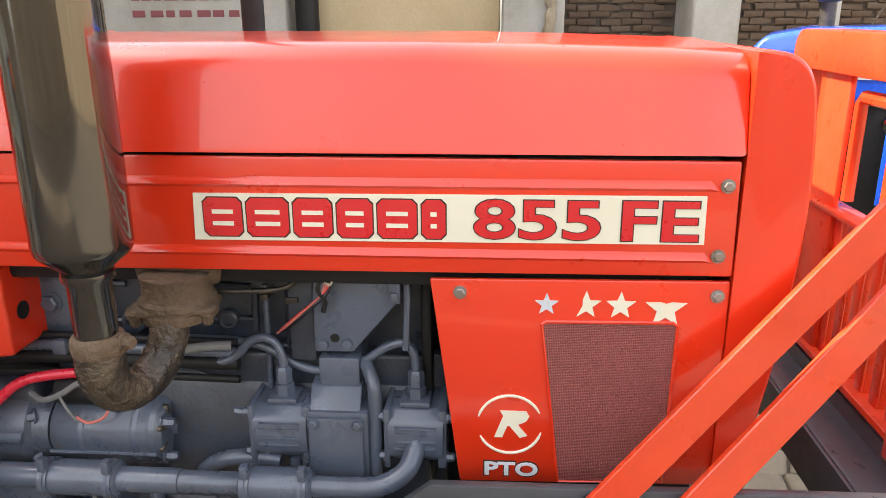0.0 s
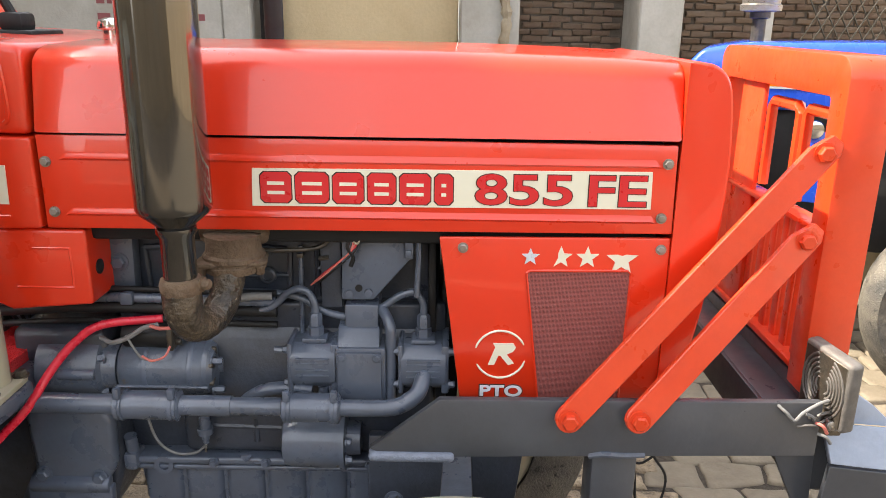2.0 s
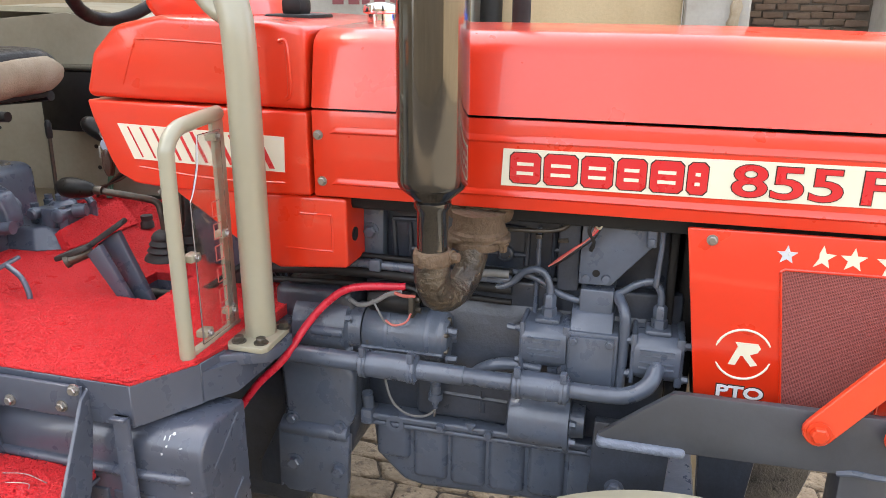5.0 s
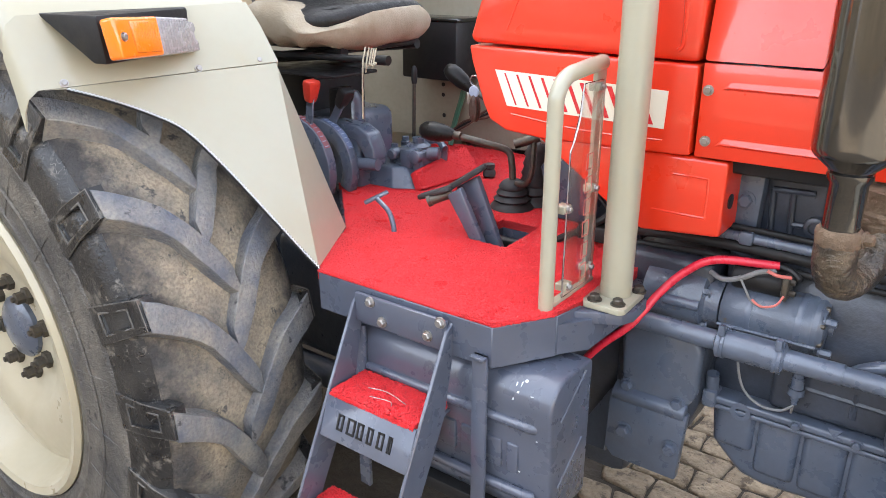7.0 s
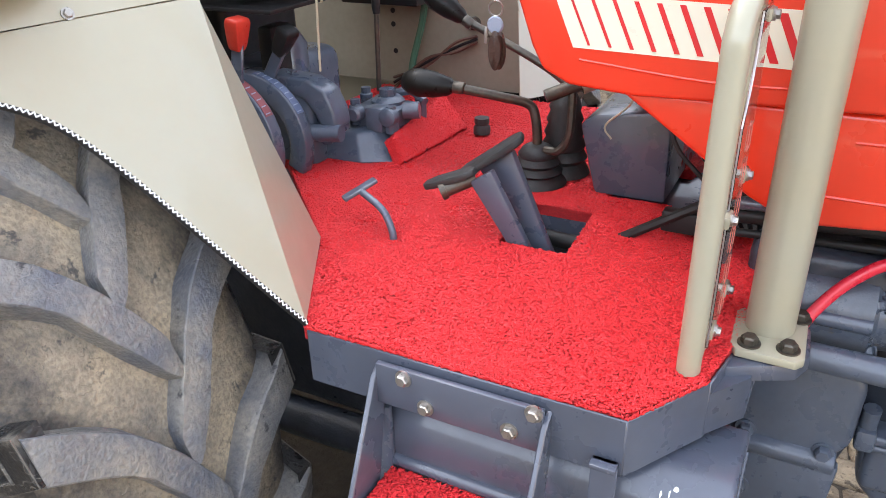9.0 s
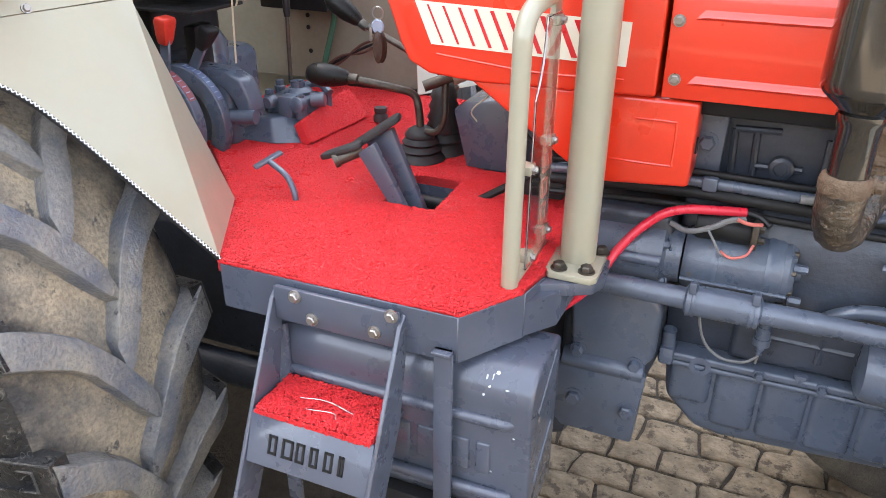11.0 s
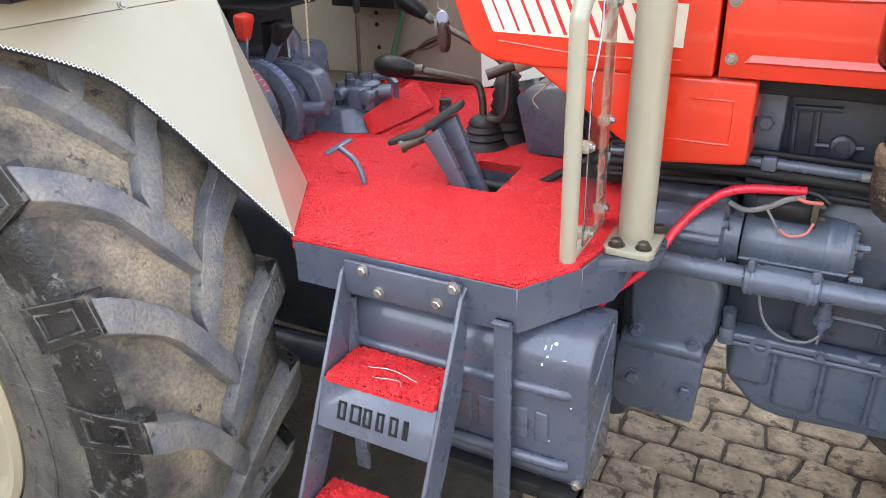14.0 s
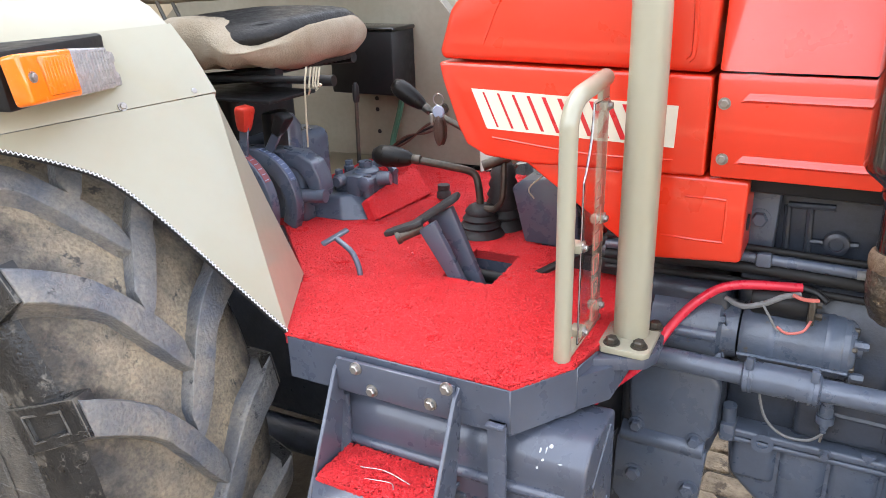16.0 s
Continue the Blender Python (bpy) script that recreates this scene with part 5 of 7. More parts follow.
# floor mat of coiled vinyl, with a hole for the pedals
mat_pieces = [
    [(-1.158, 0.664), (-0.792, 0.664), (-0.737, 0.752), (-0.722, 0.83), (-0.714, 0.945), (-1.046, 0.945), (-1.267, 0.852)],
    [(-1.362, 0.945), (-1.046, 0.945), (-1.267, 0.852)],
    [(-1.362, 0.945), (-1.046, 0.945), (-1.046, 1.09), (-1.51, 1.09)],
    [(-0.948, 0.945), (-0.712, 0.945), (-0.708, 1.09), (-0.955, 1.09)],
    [(-1.52, 1.09), (-0.86, 1.09), (-0.86, 1.16), (-1.52, 1.16)],
    [(-1.31, 1.16), (-0.96, 1.16), (-0.96, 1.32), (-1.31, 1.32)],
    [(-1.62, 1.32), (-0.86, 1.32), (-0.80, 1.60), (-1.62, 1.60)],
]
floor_mat = thing("floor_mat", "bright red coiled vinyl floor mat on the platform", "mat")
SUNK = (1, 2, 4, 5, 6)       # the pieces that lie a little lower, behind the seam
for k, pts in enumerate(mat_pieces):
    part("mat_piece", prism(B(), pts, 'z', 0.8895, DECK - (0.0065 if k in SUNK else 0.0035), 0), MAT_UNDER, floor_mat)


def inside(pts, x, y):
    c = False
    for k in range(len(pts)):
        (x0, y0), (x1, y1) = pts[k], pts[k - 1]
        if (y0 > y) != (y1 > y) and x < (x1 - x0) * (y - y0) / (y1 - y0) + x0:
            c = not c
    return c


def coils(name, parent, surface, count, seed, size=0.0021, thick=0.00106):
    """Loose vinyl loops standing on a surface; surface(rng) gives a place and a normal."""
    rng = random.Random(seed)
    verts, faces = [], []
    steps = 4
    for _ in range(count):
        c, nrm = surface(rng)
        nrm = Vector(nrm)
        u = nrm.orthogonal().normalized()
        u = Matrix.Rotation(rng.uniform(0, 6.283), 3, nrm) @ u
        v = nrm.cross(u)
        r = size * rng.uniform(0.6, 1.25)
        tilt = rng.uniform(0.15, 0.8)
        a0 = rng.uniform(0, 6.283)
        span = rng.uniform(2.6, 4.6)
        base_i = len(verts)
        for k in range(steps + 1):
            a = a0 + span * k / steps
            dirv = u * math.cos(a) + v * math.sin(a) * tilt
            p = Vector(c) + dirv * r + nrm * (0.002 + abs(math.sin(a)) * r * (1 - tilt) * 0.8)
            tang = (-u * math.sin(a) + v * math.cos(a) * tilt).normalized()
            n1 = tang.cross(nrm).normalized()
            n2 = nrm
            for q in (n1, -0.5 * n1 + 0.87 * n2, -0.5 * n1 - 0.87 * n2):
                verts.append(p + q * thick)
        for k in range(steps):
            i = base_i + 3 * k
            for s in range(3):
                t = (s + 1) % 3
                faces.append((i + s, i + t, i + 3 + t, i + 3 + s))
    me = bpy.data.meshes.new(name)
    me.from_pydata([tuple(v) for v in verts], [], faces)
    me.polygons.foreach_set("use_smooth", [True] * len(me.polygons))
    me.materials.append(MAT)
    ob = new(name, me)
    ob.parent = parent
    return tagged(ob, kind="stuff")


spread = [0]        # an even sequence of places


def on_mat(rng):
    if rng.random() < 0.008:
        u = rng.random() * 0.47
        if u < 0.365:
            return (-1.155 + u, 0.6645, rng.uniform(0.9055, 0.908)), (0, -1, 0)
        f = (u - 0.365) / 0.105
        return (-0.792 + 0.055 * f, 0.6645 + 0.088 * f, rng.uniform(0.9055, 0.908)), (0.85, -0.53, 0)
    while True:
        spread[0] += 1
        k = spread[0]
        x, y = -1.62 + 0.92 * ((0.7548777 * k) % 1), 0.66 + 0.94 * ((0.5698403 * k) % 1)
        if y > 1.16 and rng.random() < 0.6:
            continue
        x, y = x + rng.uniform(-0.003, 0.003), y + rng.uniform(-0.003, 0.003)
        for k, p in enumerate(mat_pieces):
            if inside(p, x, y):
                seam = (x + 1.267) * 0.0930 - (y - 0.852) * 0.221
                if abs(seam) < 0.0006 and -1.267 < x < -1.046:
                    break
                wave = 0.0016 * noise.noise(Vector((x * 9, y * 9, 0.5))) + 0.0008
                return (x, y, DECK - (0.009 if k in SUNK else 0.006) + wave), (0, 0, 1)


coils("mat_surface", floor_mat, on_mat, 81000, 11)

# raised mat flap over the gearbox housing
FB0, FB1, FT1, FT0 = Vector((-1.310, 1.152, 0.911)), Vector((-1.296, 1.366, 0.911)), Vector((-1.346, 1.372, 0.964)), Vector((-1.333, 1.160, 0.947))
flap_n = (FB1 - FB0).cross(FT0 - FB0).normalized()
if flap_n.x < 0:
    flap_n = -flap_n
fb = B()
ring_f = [fb.verts.new(p) for p in (FB0, FB1, FT1, FT0)]
ring_b = [fb.verts.new(p - flap_n * 0.016) for p in (FB0, FB1, FT1, FT0)]
fb.faces.new(ring_f)
fb.faces.new(ring_b[::-1])
for k in range(4):
    fb.faces.new((ring_f[k], ring_b[k], ring_b[(k + 1) % 4], ring_f[(k + 1) % 4]))
flap = tagged(part("mat_flap", fb, MAT_UNDER), "red coiled mat folded up against the gearbox housing", "mat")


def on_flap(rng):
    u, v = rng.random(), rng.random()
    if rng.random() < 0.14:
        return FB0.lerp(FT0, v) - flap_n * 0.016 * u, (0, -1, 0)
    if rng.random() < 0.10:
        return FT0.lerp(FT1, v) - flap_n * 0.016 * u, (0, 0, 1)
    return FB0.lerp(FB1, u).lerp(FT0.lerp(FT1, u), v), flap_n


coils("mat_surface", flap, on_flap, 5200, 12, 0.0032, 0.0014)

# ---- ladder ----
ladder = thing("step_ladder", "dark grey steel step ladder bolted to the platform", "ladder")
for x in (-1.058, -0.866):
    pr = [(0.700, 0.895), (0.668, 0.897), (0.645, 0.880), (0.572, 0.735), (0.480, 0.550), (0.415, 0.420), (0.478, 0.420), (0.555, 0.575), (0.640, 0.735), (0.662, 0.838), (0.70, 0.84)]
    part("side_plate", prism(B(), pr, 'x', x - 0.003, x + 0.003, 0.0012, 1), GREY_CLEAN, ladder)
part("flange", box(B(), -1.056, -0.868, 0.648, 0.656, 0.846, 0.897, 0.002), GREY_CLEAN, ladder)
for at in ((-1.021, 0.648, 0.888), (-0.996, 0.648, 0.859), (-0.877, 0.648, 0.893), (-0.902, 0.648, 0.863)):
    bolt_part(ladder, at, r=0.0070, h=0.006)
for z, y in ((0.742, 0.572), (0.556, 0.479)):
    tread = part("tread", box(B(), -1.055, -0.869, y + 0.004, y + 0.092, z - 0.012, z - 0.006, 0.001), GREY_CLEAN, ladder)
    part("riser", prism(B(), [(y + 0.002, z), (y + 0.007, z), (y - 0.019, z - 0.068), (y - 0.024, z - 0.068)], 'x', -1.055, -0.869, 0.001, 1), GREY_CLEAN, ladder)
    if z > 0.7:
        for k in range(6):
            x = -1.022 + 0.0215 * k
            w = (0.013, 0.017, 0.013, 0.012, 0.013, 0.008)[k]
            yy = y - 0.0105
            sm = Matrix.Translation((0, yy - 0.0022, z - 0.036)) @ pose(0, 0, 0, -21)
            st_ = B()
            for x0, x1, z0, z1 in ((x, x + 0.0034, -0.0135, 0.0135), (x + w - 0.0034, x + w, -0.0135, 0.0135), (x, x + w, 0.0101, 0.0135), (x, x + w, -0.0135, -0.0101)):
                box(st_, x0, x1, -0.0009, 0.0009, z0, z1, 0, 1, m=sm)
            part("stencil_bar", st_, BLACK_DULL, ladder)
    pad = tagged(part("step_mat", box(B(), -1.053, -0.871, y + 0.006, y + 0.088, z - 0.0055, z + 0.004, 0.003), MAT_UNDER), "red coiled vinyl pad on a ladder step", "mat", "step mats")

    def on_step(rng, y=y, z=z):
        if rng.random() < 0.85:
            return (rng.uniform(-1.05, -0.874), rng.uniform(y + 0.004, y + 0.088), z + 0.003), (0, 0, 1)
        return (rng.uniform(-1.05, -0.874), y + 0.004, rng.uniform(z - 0.003, z + 0.004)), (0, -1, 0)
    coils("mat_surface", pad, on_step, 4200, 13 + int(z * 100))
    for k, (x0, dy) in enumerate(((-1.005, 0.045), (-0.985, 0.026))):
        part("edge_strip", tube(B(), curve([(x0, y + dy, z + 0.006), (x0 + 0.04, y + dy + 0.004, z + 0.009), (x0 + (0.085 if k == 0 else 0.05), y + dy - 0.004, z + 0.007)], 5), 0.0007, 6), ALU, pad)

# ---- side tank, with strap ----
tk = B()
outline = [(0.690, 0.578), (0.676, 0.60), (0.674, 0.66), (0.668, 0.775)]
for k in range(7):
    a = radians(180 - 90 * k / 6)
    outline.append((0.716 + 0.048 * math.cos(a), 0.785 + 0.046 * math.sin(a)))
outline += [(0.80, 0.826), (0.80, 0.578)]
prism(tk, outline, 'x', -1.09, -0.690, 0.006, 3)
tank = P("side_tank", tk, GREY_CLEAN, "dark grey pressed steel tank", sharp=50)
for z in (0.752, 0.628):
    for x0, x1 in ((-1.06, -0.72),):
        bm = B()
        tube(bm, curve([(x0, 0.676, z), (x0 + 0.03, 0.669, z), (x1 - 0.03, 0.669, z), (x1, 0.676, z)], 6), 0.0085, 10)
        part("pressed_rib", bm, GREY_CLEAN, tank)
for k, w in enumerate((0.034, 0.040, 0.034, 0.032, 0.034, 0.020)):
    x = -0.985 + 0.044 * k
    part("embossed_shape", box(B(), x, x + w, 0.6680, 0.680, 0.660, 0.712, 0.0030, 3), GREY_CLEAN, tank)
# chips of white paint, on the round shoulder and down the face
rc = random.Random(12)


def tank_skin(z):
    """Depth of the tank's front skin at the height z."""
    if z > 0.785:
        return 0.716 - 0.048 * math.sqrt(max(0.0, 1 - ((z - 0.785) / 0.046) ** 2))
    return 0.674 + (0.668 - 0.674) * max(0.0, z - 0.66) / 0.115


for x, z, w, h in ((-0.756, 0.814, 0.003, 0.006), (-0.743, 0.820, 0.005, 0.004), (-0.748, 0.816, 0.002, 0.007), (-0.726, 0.805, 0.006, 0.002),
                   (-0.757, 0.793, 0.003, 0.005), (-0.750, 0.805, 0.004, 0.004), (-0.744, 0.664, 0.004, 0.003), (-0.713, 0.733, 0.003, 0.003)):
    chip = B()
    ring = []
    for k in range(7):
        a = 2 * math.pi * k / 7
        r = rc.uniform(0.6, 1.3)
        px, pz = x + 0.5 * w * r * math.cos(a), z + 0.5 * h * r * math.sin(a)
        ring.append(Vector((px, tank_skin(pz), pz)))
    out = Vector((0, -1, 0.6 if z > 0.785 else 0)).normalized()
    front = [chip.verts.new(p + out * 0.0006) for p in ring]
    back = [chip.verts.new(p - out * 0.0010) for p in ring]
    chip.faces.new(front)
    for k in range(7):
        chip.faces.new((front[k], back[k], back[(k + 1) % 7], front[(k + 1) % 7]))
    part("paint_chip", chip, DECAL_WHITE, tank, "chip of white paint")
for z, dz in ((0.76, -0.07), (0.64, -0.07)):
    part("side_crease", tube(B(), [(-0.690, 0.70, z), (-0.690, 0.775, z + 0.055)], 0.0022, 6), GREY_CLEAN, tank)
stp = B()
box(stp, -0.820, -0.794, 0.650, 0.6575, 0.46, 0.858, 0.002)
box(stp, -0.820, -0.794, 0.642, 0.6575, 0.852, 0.858, 0.002)
strap = part("strap", stp, GREY_CLEAN, tank)
stp2 = B()
box(stp2, -1.075, -1.05, 0.660, 0.668, 0.50, 0.83, 0.002)
part("strap", stp2, GREY_CLEAN, tank)
tr = B()
box(tr, -1.08, -0.70, 0.67, 0.80, 0.552, 0.577, 0.004)
box(tr, -0.75, -0.70, 0.66, 0.72, 0.50, 0.58, 0.004)
part("tray", tr, BLACK_DULL, tank)
bolt_part(tank, (-0.700, 0.674, 0.60), (0, -1, 0), 0.006, 0.006)

# ---- canopy post, handrail, canopy ----
post_c = (-0.694, 0.873)
pp = B()
prism(pp, [(-0.728, 0.826), (-0.721, 0.8135), (-0.662, 0.813), (-0.655, 0.823), (-0.657, 0.902), (-0.668, 0.914), (-0.718, 0.908), (-0.731, 0.895)], 'z', 0.901, 0.911, 0.002)
pc = curve([(post_c[0], post_c[1], 0.908), (post_c[0], post_c[1], 1.10), (post_c[0], post_c[1], 1.36), (post_c[0] - 0.012, post_c[1] + 0.008, 1.43),
            (post_c[0] - 0.045, post_c[1] + 0.03, 1.50), (post_c[0] - 0.075, post_c[1] + 0.05, 1.58), (post_c[0] - 0.08, post_c[1] + 0.055, 1.80), (post_c[0] - 0.08, post_c[1] + 0.055, 2.0)], 6)
canopy = thing("canopy_post", "cream tubular canopy post bolted to the platform", "post")
post = part("post_tube", tube(B(), pc, 0.0252, 24), CREAM, canopy, "cream round tube post", 50)
part("foot_plate", pp, CREAM, canopy, "cream foot plate")
for at in ((-0.7095, 0.829, 0.911), (-0.672, 0.833, 0.911), (-0.666, 0.900, 0.911)):
    bolt_part(canopy, at, (0, 0, 1), 0.0088, 0.008, STEEL_DARK)
part("brace", tube(B(), curve([(post_c[0] - 0.01, post_c[1] + 0.005, 1.405), (post_c[0] - 0.06, post_c[1] + 0.01, 1.44), (post_c[0] - 0.14, post_c[1] + 0.02, 1.56)], 5), 0.014, 12), CREAM, canopy)

hr = curve([(-0.757, 0.757, 0.906), (-0.757, 0.757, 1.0), (-0.757, 0.757, 1.20), (-0.757, 0.762, 1.238), (-0.756, 0.785, 1.258), (-0.755, 0.83, 1.264), (-0.755, 0.895, 1.268)], 8)
rail_t = thing("handrail", "cream bent tube handrail with a clear acrylic sheet", "handrail")
part("rail_tube", tube(B(), hr, 0.0118, 18), CREAM, rail_t, sharp=50)
part("flat_bar", box(B(), -0.759, -0.751, 0.872, 0.904, 0.910, 1.268, 0.002), CREAM, rail_t)
part("foot_bar", box(B(), -0.762, -0.748, 0.757, 0.904, 0.9065, 0.916, 0.002), CREAM, rail_t)
sheet = [(0.786, 0.920), (0.880, 0.920), (0.882, 1.245), (0.82, 1.245), (0.812, 1.20), (0.797, 1.165), (0.788, 1.15)]
acr = part("acrylic_sheet", prism(B(), sheet, 'x', -0.7475, -0.7445, 0.0006, 1), ACRYLIC, rail_t, "clear scratched acrylic sheet")
acr.visible_shadow = False
part("sheet_edge", tube(B(), [(-0.746, 0.787, 0.922), (-0.746, 0.788, 1.15)], 0.0009, 6), CLEAR_LENS, rail_t)
part("sheet_edge", tube(B(), curve([(-0.746, 0.788, 1.15), (-0.746, 0.80, 1.168), (-0.746, 0.814, 1.20), (-0.746, 0.82, 1.245)], 5), 0.0009, 6), DECAL_WHITE, rail_t)
for k in range(6):
    z = 1.125 - 0.036 * k
    for dy0, dy1, dz0, dz1 in ((-0.011, 0.011, -0.0125, -0.0113), (-0.011, 0.011, 0.0113, 0.0125), (-0.011, -0.0098, -0.0125, 0.0125), (0.0098, 0.011, -0.0125, 0.0125)):
        part("etched_bar", box(B(), -0.7440, -0.7432, 0.850 + dy0, 0.850 + dy1, z + dz0, z + dz1, 0, 1), WIRE_PINK, acr)
for y, z in ((0.800, 0.935), (0.784, 1.065), (0.872, 1.078), (0.874, 0.945), (0.870, 1.235)):
    c = B()
    box(c, -0.760, -0.742, y - 0.012, y + 0.012, z - 0.006, z + 0.006, 0.002)
    part("clip", c, CREAM, rail_t)
    bolt_part(rail_t, (-0.742, y, z), (1, 0, 0), 0.0048, 0.004, STEEL)

# ---- fenders ----
inner_edge = [(-1.322, 1.240), (-1.362, 1.300), (-1.397, 1.339), (-1.430, 1.366), (-1.478, 1.388), (-1.55, 1.404), (-1.64, 1.412), (-1.90, 1.416), (-2.28, 1.36), (-2.45, 1.22)]
outer_edge = [(-1.428, 1.228), (-1.440, 1.285), (-1.455, 1.335), (-1.487, 1.374), (-1.532, 1.398), (-1.60, 1.414), (-1.69, 1.422), (-1.95, 1.424), (-2.32, 1.36), (-2.50, 1.22)]
braid = [(-1.412, 0.409, 1.227), (-1.390, 0.454, 1.209), (-1.359, 0.510, 1.180), (-1.328, 0.549, 1.150), (-1.284, 0.583, 1.092), (-1.218, 0.624, 1.0), (-1.172, 0.650, 0.938), (-1.153, 0.663, 0.911)]
T_in, T_base = (-1.322, 0.750, 1.239), (-1.266, 0.850, 0.912)


def fender(far):
    flip = (lambda bm: mirror_y(bm, MID)) if far else (lambda bm: bm)
    root = None

    def fp(name, bm, mat, label="", parent=None, sharp=40):
        return part(name, flip(bm), mat, parent or root or tractor, label, sharp)

    def strip(k0, k1):
        secs = []
        for k in range(k0, k1 + 1):
            (xi, zi), (xo, zo) = inner_edge[k], outer_edge[k]
            secs.append([(xo - 0.012, 0.352, zo - 0.060), (xo - 0.006, 0.353, zo - 0.03), (xo - 0.002, 0.358, zo - 0.012), (xo, 0.372, zo)]
                        + [(xo + (xi - xo) * u, 0.372 + 0.378 * u, zo + (zi - zo) * u) for u in (0.25, 0.5, 0.75, 1.0)]
                        + [(xi - 0.006, 0.752, zi - 0.015)])
        return solid(loft(B(), secs), 0.003)
    root = fp("fender", strip(2, 9), CREAM, "cream painted steel rear fender")
    fp("front_panel", strip(0, 2), CREAM, "cream panel carrying a side lamp")
    ext = [(*p,) for p in braid] + [T_in, (-1.424, 0.380, 1.2275)]
    fp("extension_panel", slab(B(), ext[::-1] if not far else ext, 0.003), CREAM, "cream extension panel with a curved lower edge")
    fp("corner_panel", slab(B(), [braid[-1], T_base, T_in], 0.003), CREAM)
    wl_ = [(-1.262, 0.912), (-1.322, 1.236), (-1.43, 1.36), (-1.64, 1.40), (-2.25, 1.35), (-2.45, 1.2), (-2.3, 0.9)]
    # the wall's shade is put into its darker cream
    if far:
        fp("inner_wall", prism(B(), wl_, 'y', 0.792, 0.796, 0.001, 1), CREAM_SHADED, "dusty cream inner fender wall darkened for shade")
    edge = curve(braid, 8)
    fp("edge_trim", tube(B(), edge, 0.0038, 8), BLACK_DULL, "black and white braided edge trim")
    L = [0.0]
    for a, b in zip(edge, edge[1:]):
        L.append(L[-1] + (b - a).length)
    hel, n = [], 700
    up = (Vector(braid[-1]) - Vector(T_in)).cross(Vector(braid[0]) - Vector(T_in)).normalized()
    if up.x < 0:
        up = -up
    for k in range(n):
        s = L[-1] * k / (n - 1)
        j = max(i for i in range(len(L)) if L[i] <= s + 1e-9)
        j = min(j, len(edge) - 2)
        f = (s - L[j]) / max(1e-9, L[j + 1] - L[j])
        p = edge[j].lerp(edge[j + 1], f)
        d = (edge[j + 1] - edge[j]).normalized()
        u = (up - d * up.dot(d)).normalized()
        a = abs((s / 0.0058) % 1 - 0.5) * 4 - 1
        hel.append(p + 0.0033 * u + 0.0020 * a * d.cross(u))
    fp("trim_thread", tube(B(), hel, 0.00085, 5, False), DECAL_WHITE)
    d = (0.87, -0.22, 0.4)
    for at in ((-1.416, 0.408, 1.236), (-1.360, 0.612, 1.241), (-1.335, 0.722, 1.246)):
        b = B()
        bolt(b, at, d, 0.0048, 0.003)
        fp("bolt", b, STEEL, sharp=25)
    return root


near_fender = fender(False)
part("screw_hole", lathe(B(), [(0.0035, 0.0), (0.0035, 0.0008), (0, 0.0008)], (-1.3020, 0.7056, 1.1833), m=facing((0.835, -0.243, 0.494)), seg=12), BLACK_DULL, near_fender)
far_fender = fender(True)

# side lamp: dark body, amber and clear lens
ax_u = Vector((-0.30, 0.954, -0.055)).normalized()
ax_v = Vector((-0.16, -0.05, 0.985)).normalized()
ax_n = ax_u.cross(ax_v).normalized()
ax_v = ax_n.cross(ax_u).normalized()
lampm = Matrix.Identity(4)
for k in range(3):
    lampm[k][0], lampm[k][1], lampm[k][2] = ax_u[k], ax_v[k], ax_n[k]
lampm.translation = (-1.331, 0.520, 1.302)
bd = B()
low_p = [(-1.326, 0.430), (-1.388, 0.622), (-1.402, 0.632), (-1.352, 0.424)]
high_p = [(-1.326, 0.424), (-1.388, 0.622), (-1.416, 0.640), (-1.455, 0.402)]
lo_r, hi_r = [bd.verts.new((*p, 1.268)) for p in low_p], [bd.verts.new((*p, 1.338)) for p in high_p]
bd.faces.new(lo_r)
bd.faces.new(hi_r[::-1])
for k in range(4):
    bd.faces.new((lo_r[k], lo_r[(k + 1) % 4], hi_r[(k + 1) % 4], hi_r[k]))
bmesh.ops.recalc_face_normals(bd, faces=bd.faces)
bevel(bd, bd.edges[:], 0.004, 2)
lampo = part("side_lamp", bd, BLACK_DULL, near_fender, "amber and clear side lamp on a black wedge base")
part("amber_lens", prism(B(), [(-0.098, 0.028), (-0.0005, 0.029), (-0.0005, -0.030), (-0.094, -0.031)], 'z', -0.014, 0.012, 0.005, 3, lampm), AMBER, lampo, "amber lens")
part("lens_block", prism(B(), [(-0.066, 0.022), (-0.008, 0.022), (-0.008, -0.024), (-0.062, -0.024)], 'z', 0.010, 0.0155, 0.003, 2, lampm), AMBER, lampo)
part("clear_lens", prism(B(), [(0.0005, 0.029), (0.078, 0.026), (0.078, -0.028), (0.0005, -0.030)], 'z', -0.014, 0.008, 0.004, 3, lampm), CLEAR_LENS, lampo, "clear ribbed lens")
part("lens_flange", prism(B(), [(0.079, 0.024), (0.104, 0.020), (0.106, 0.008), (0.101, 0.004), (0.101, -0.006), (0.107, -0.010), (0.107, -0.026), (0.079, -0.028)], 'z', -0.014, -0.002, 0.003, 2, lampm),
     CLEAR_LENS, lampo, "pale clear lens flange")
for k in range(9):
    u = -0.060 + 0.006 * k
    part("lens_rib", box(B(), u, u + 0.0014, -0.022, 0.020, 0.0150, 0.0162, 0.0005, 1, lampm), AMBER, lampo)
for k in range(10):
    u = 0.008 + 0.0066 * k
    part("lens_rib", box(B(), u, u + 0.0016, -0.025, 0.023, 0.0075, 0.0090, 0.0005, 1, lampm), CLEAR_LENS, lampo)
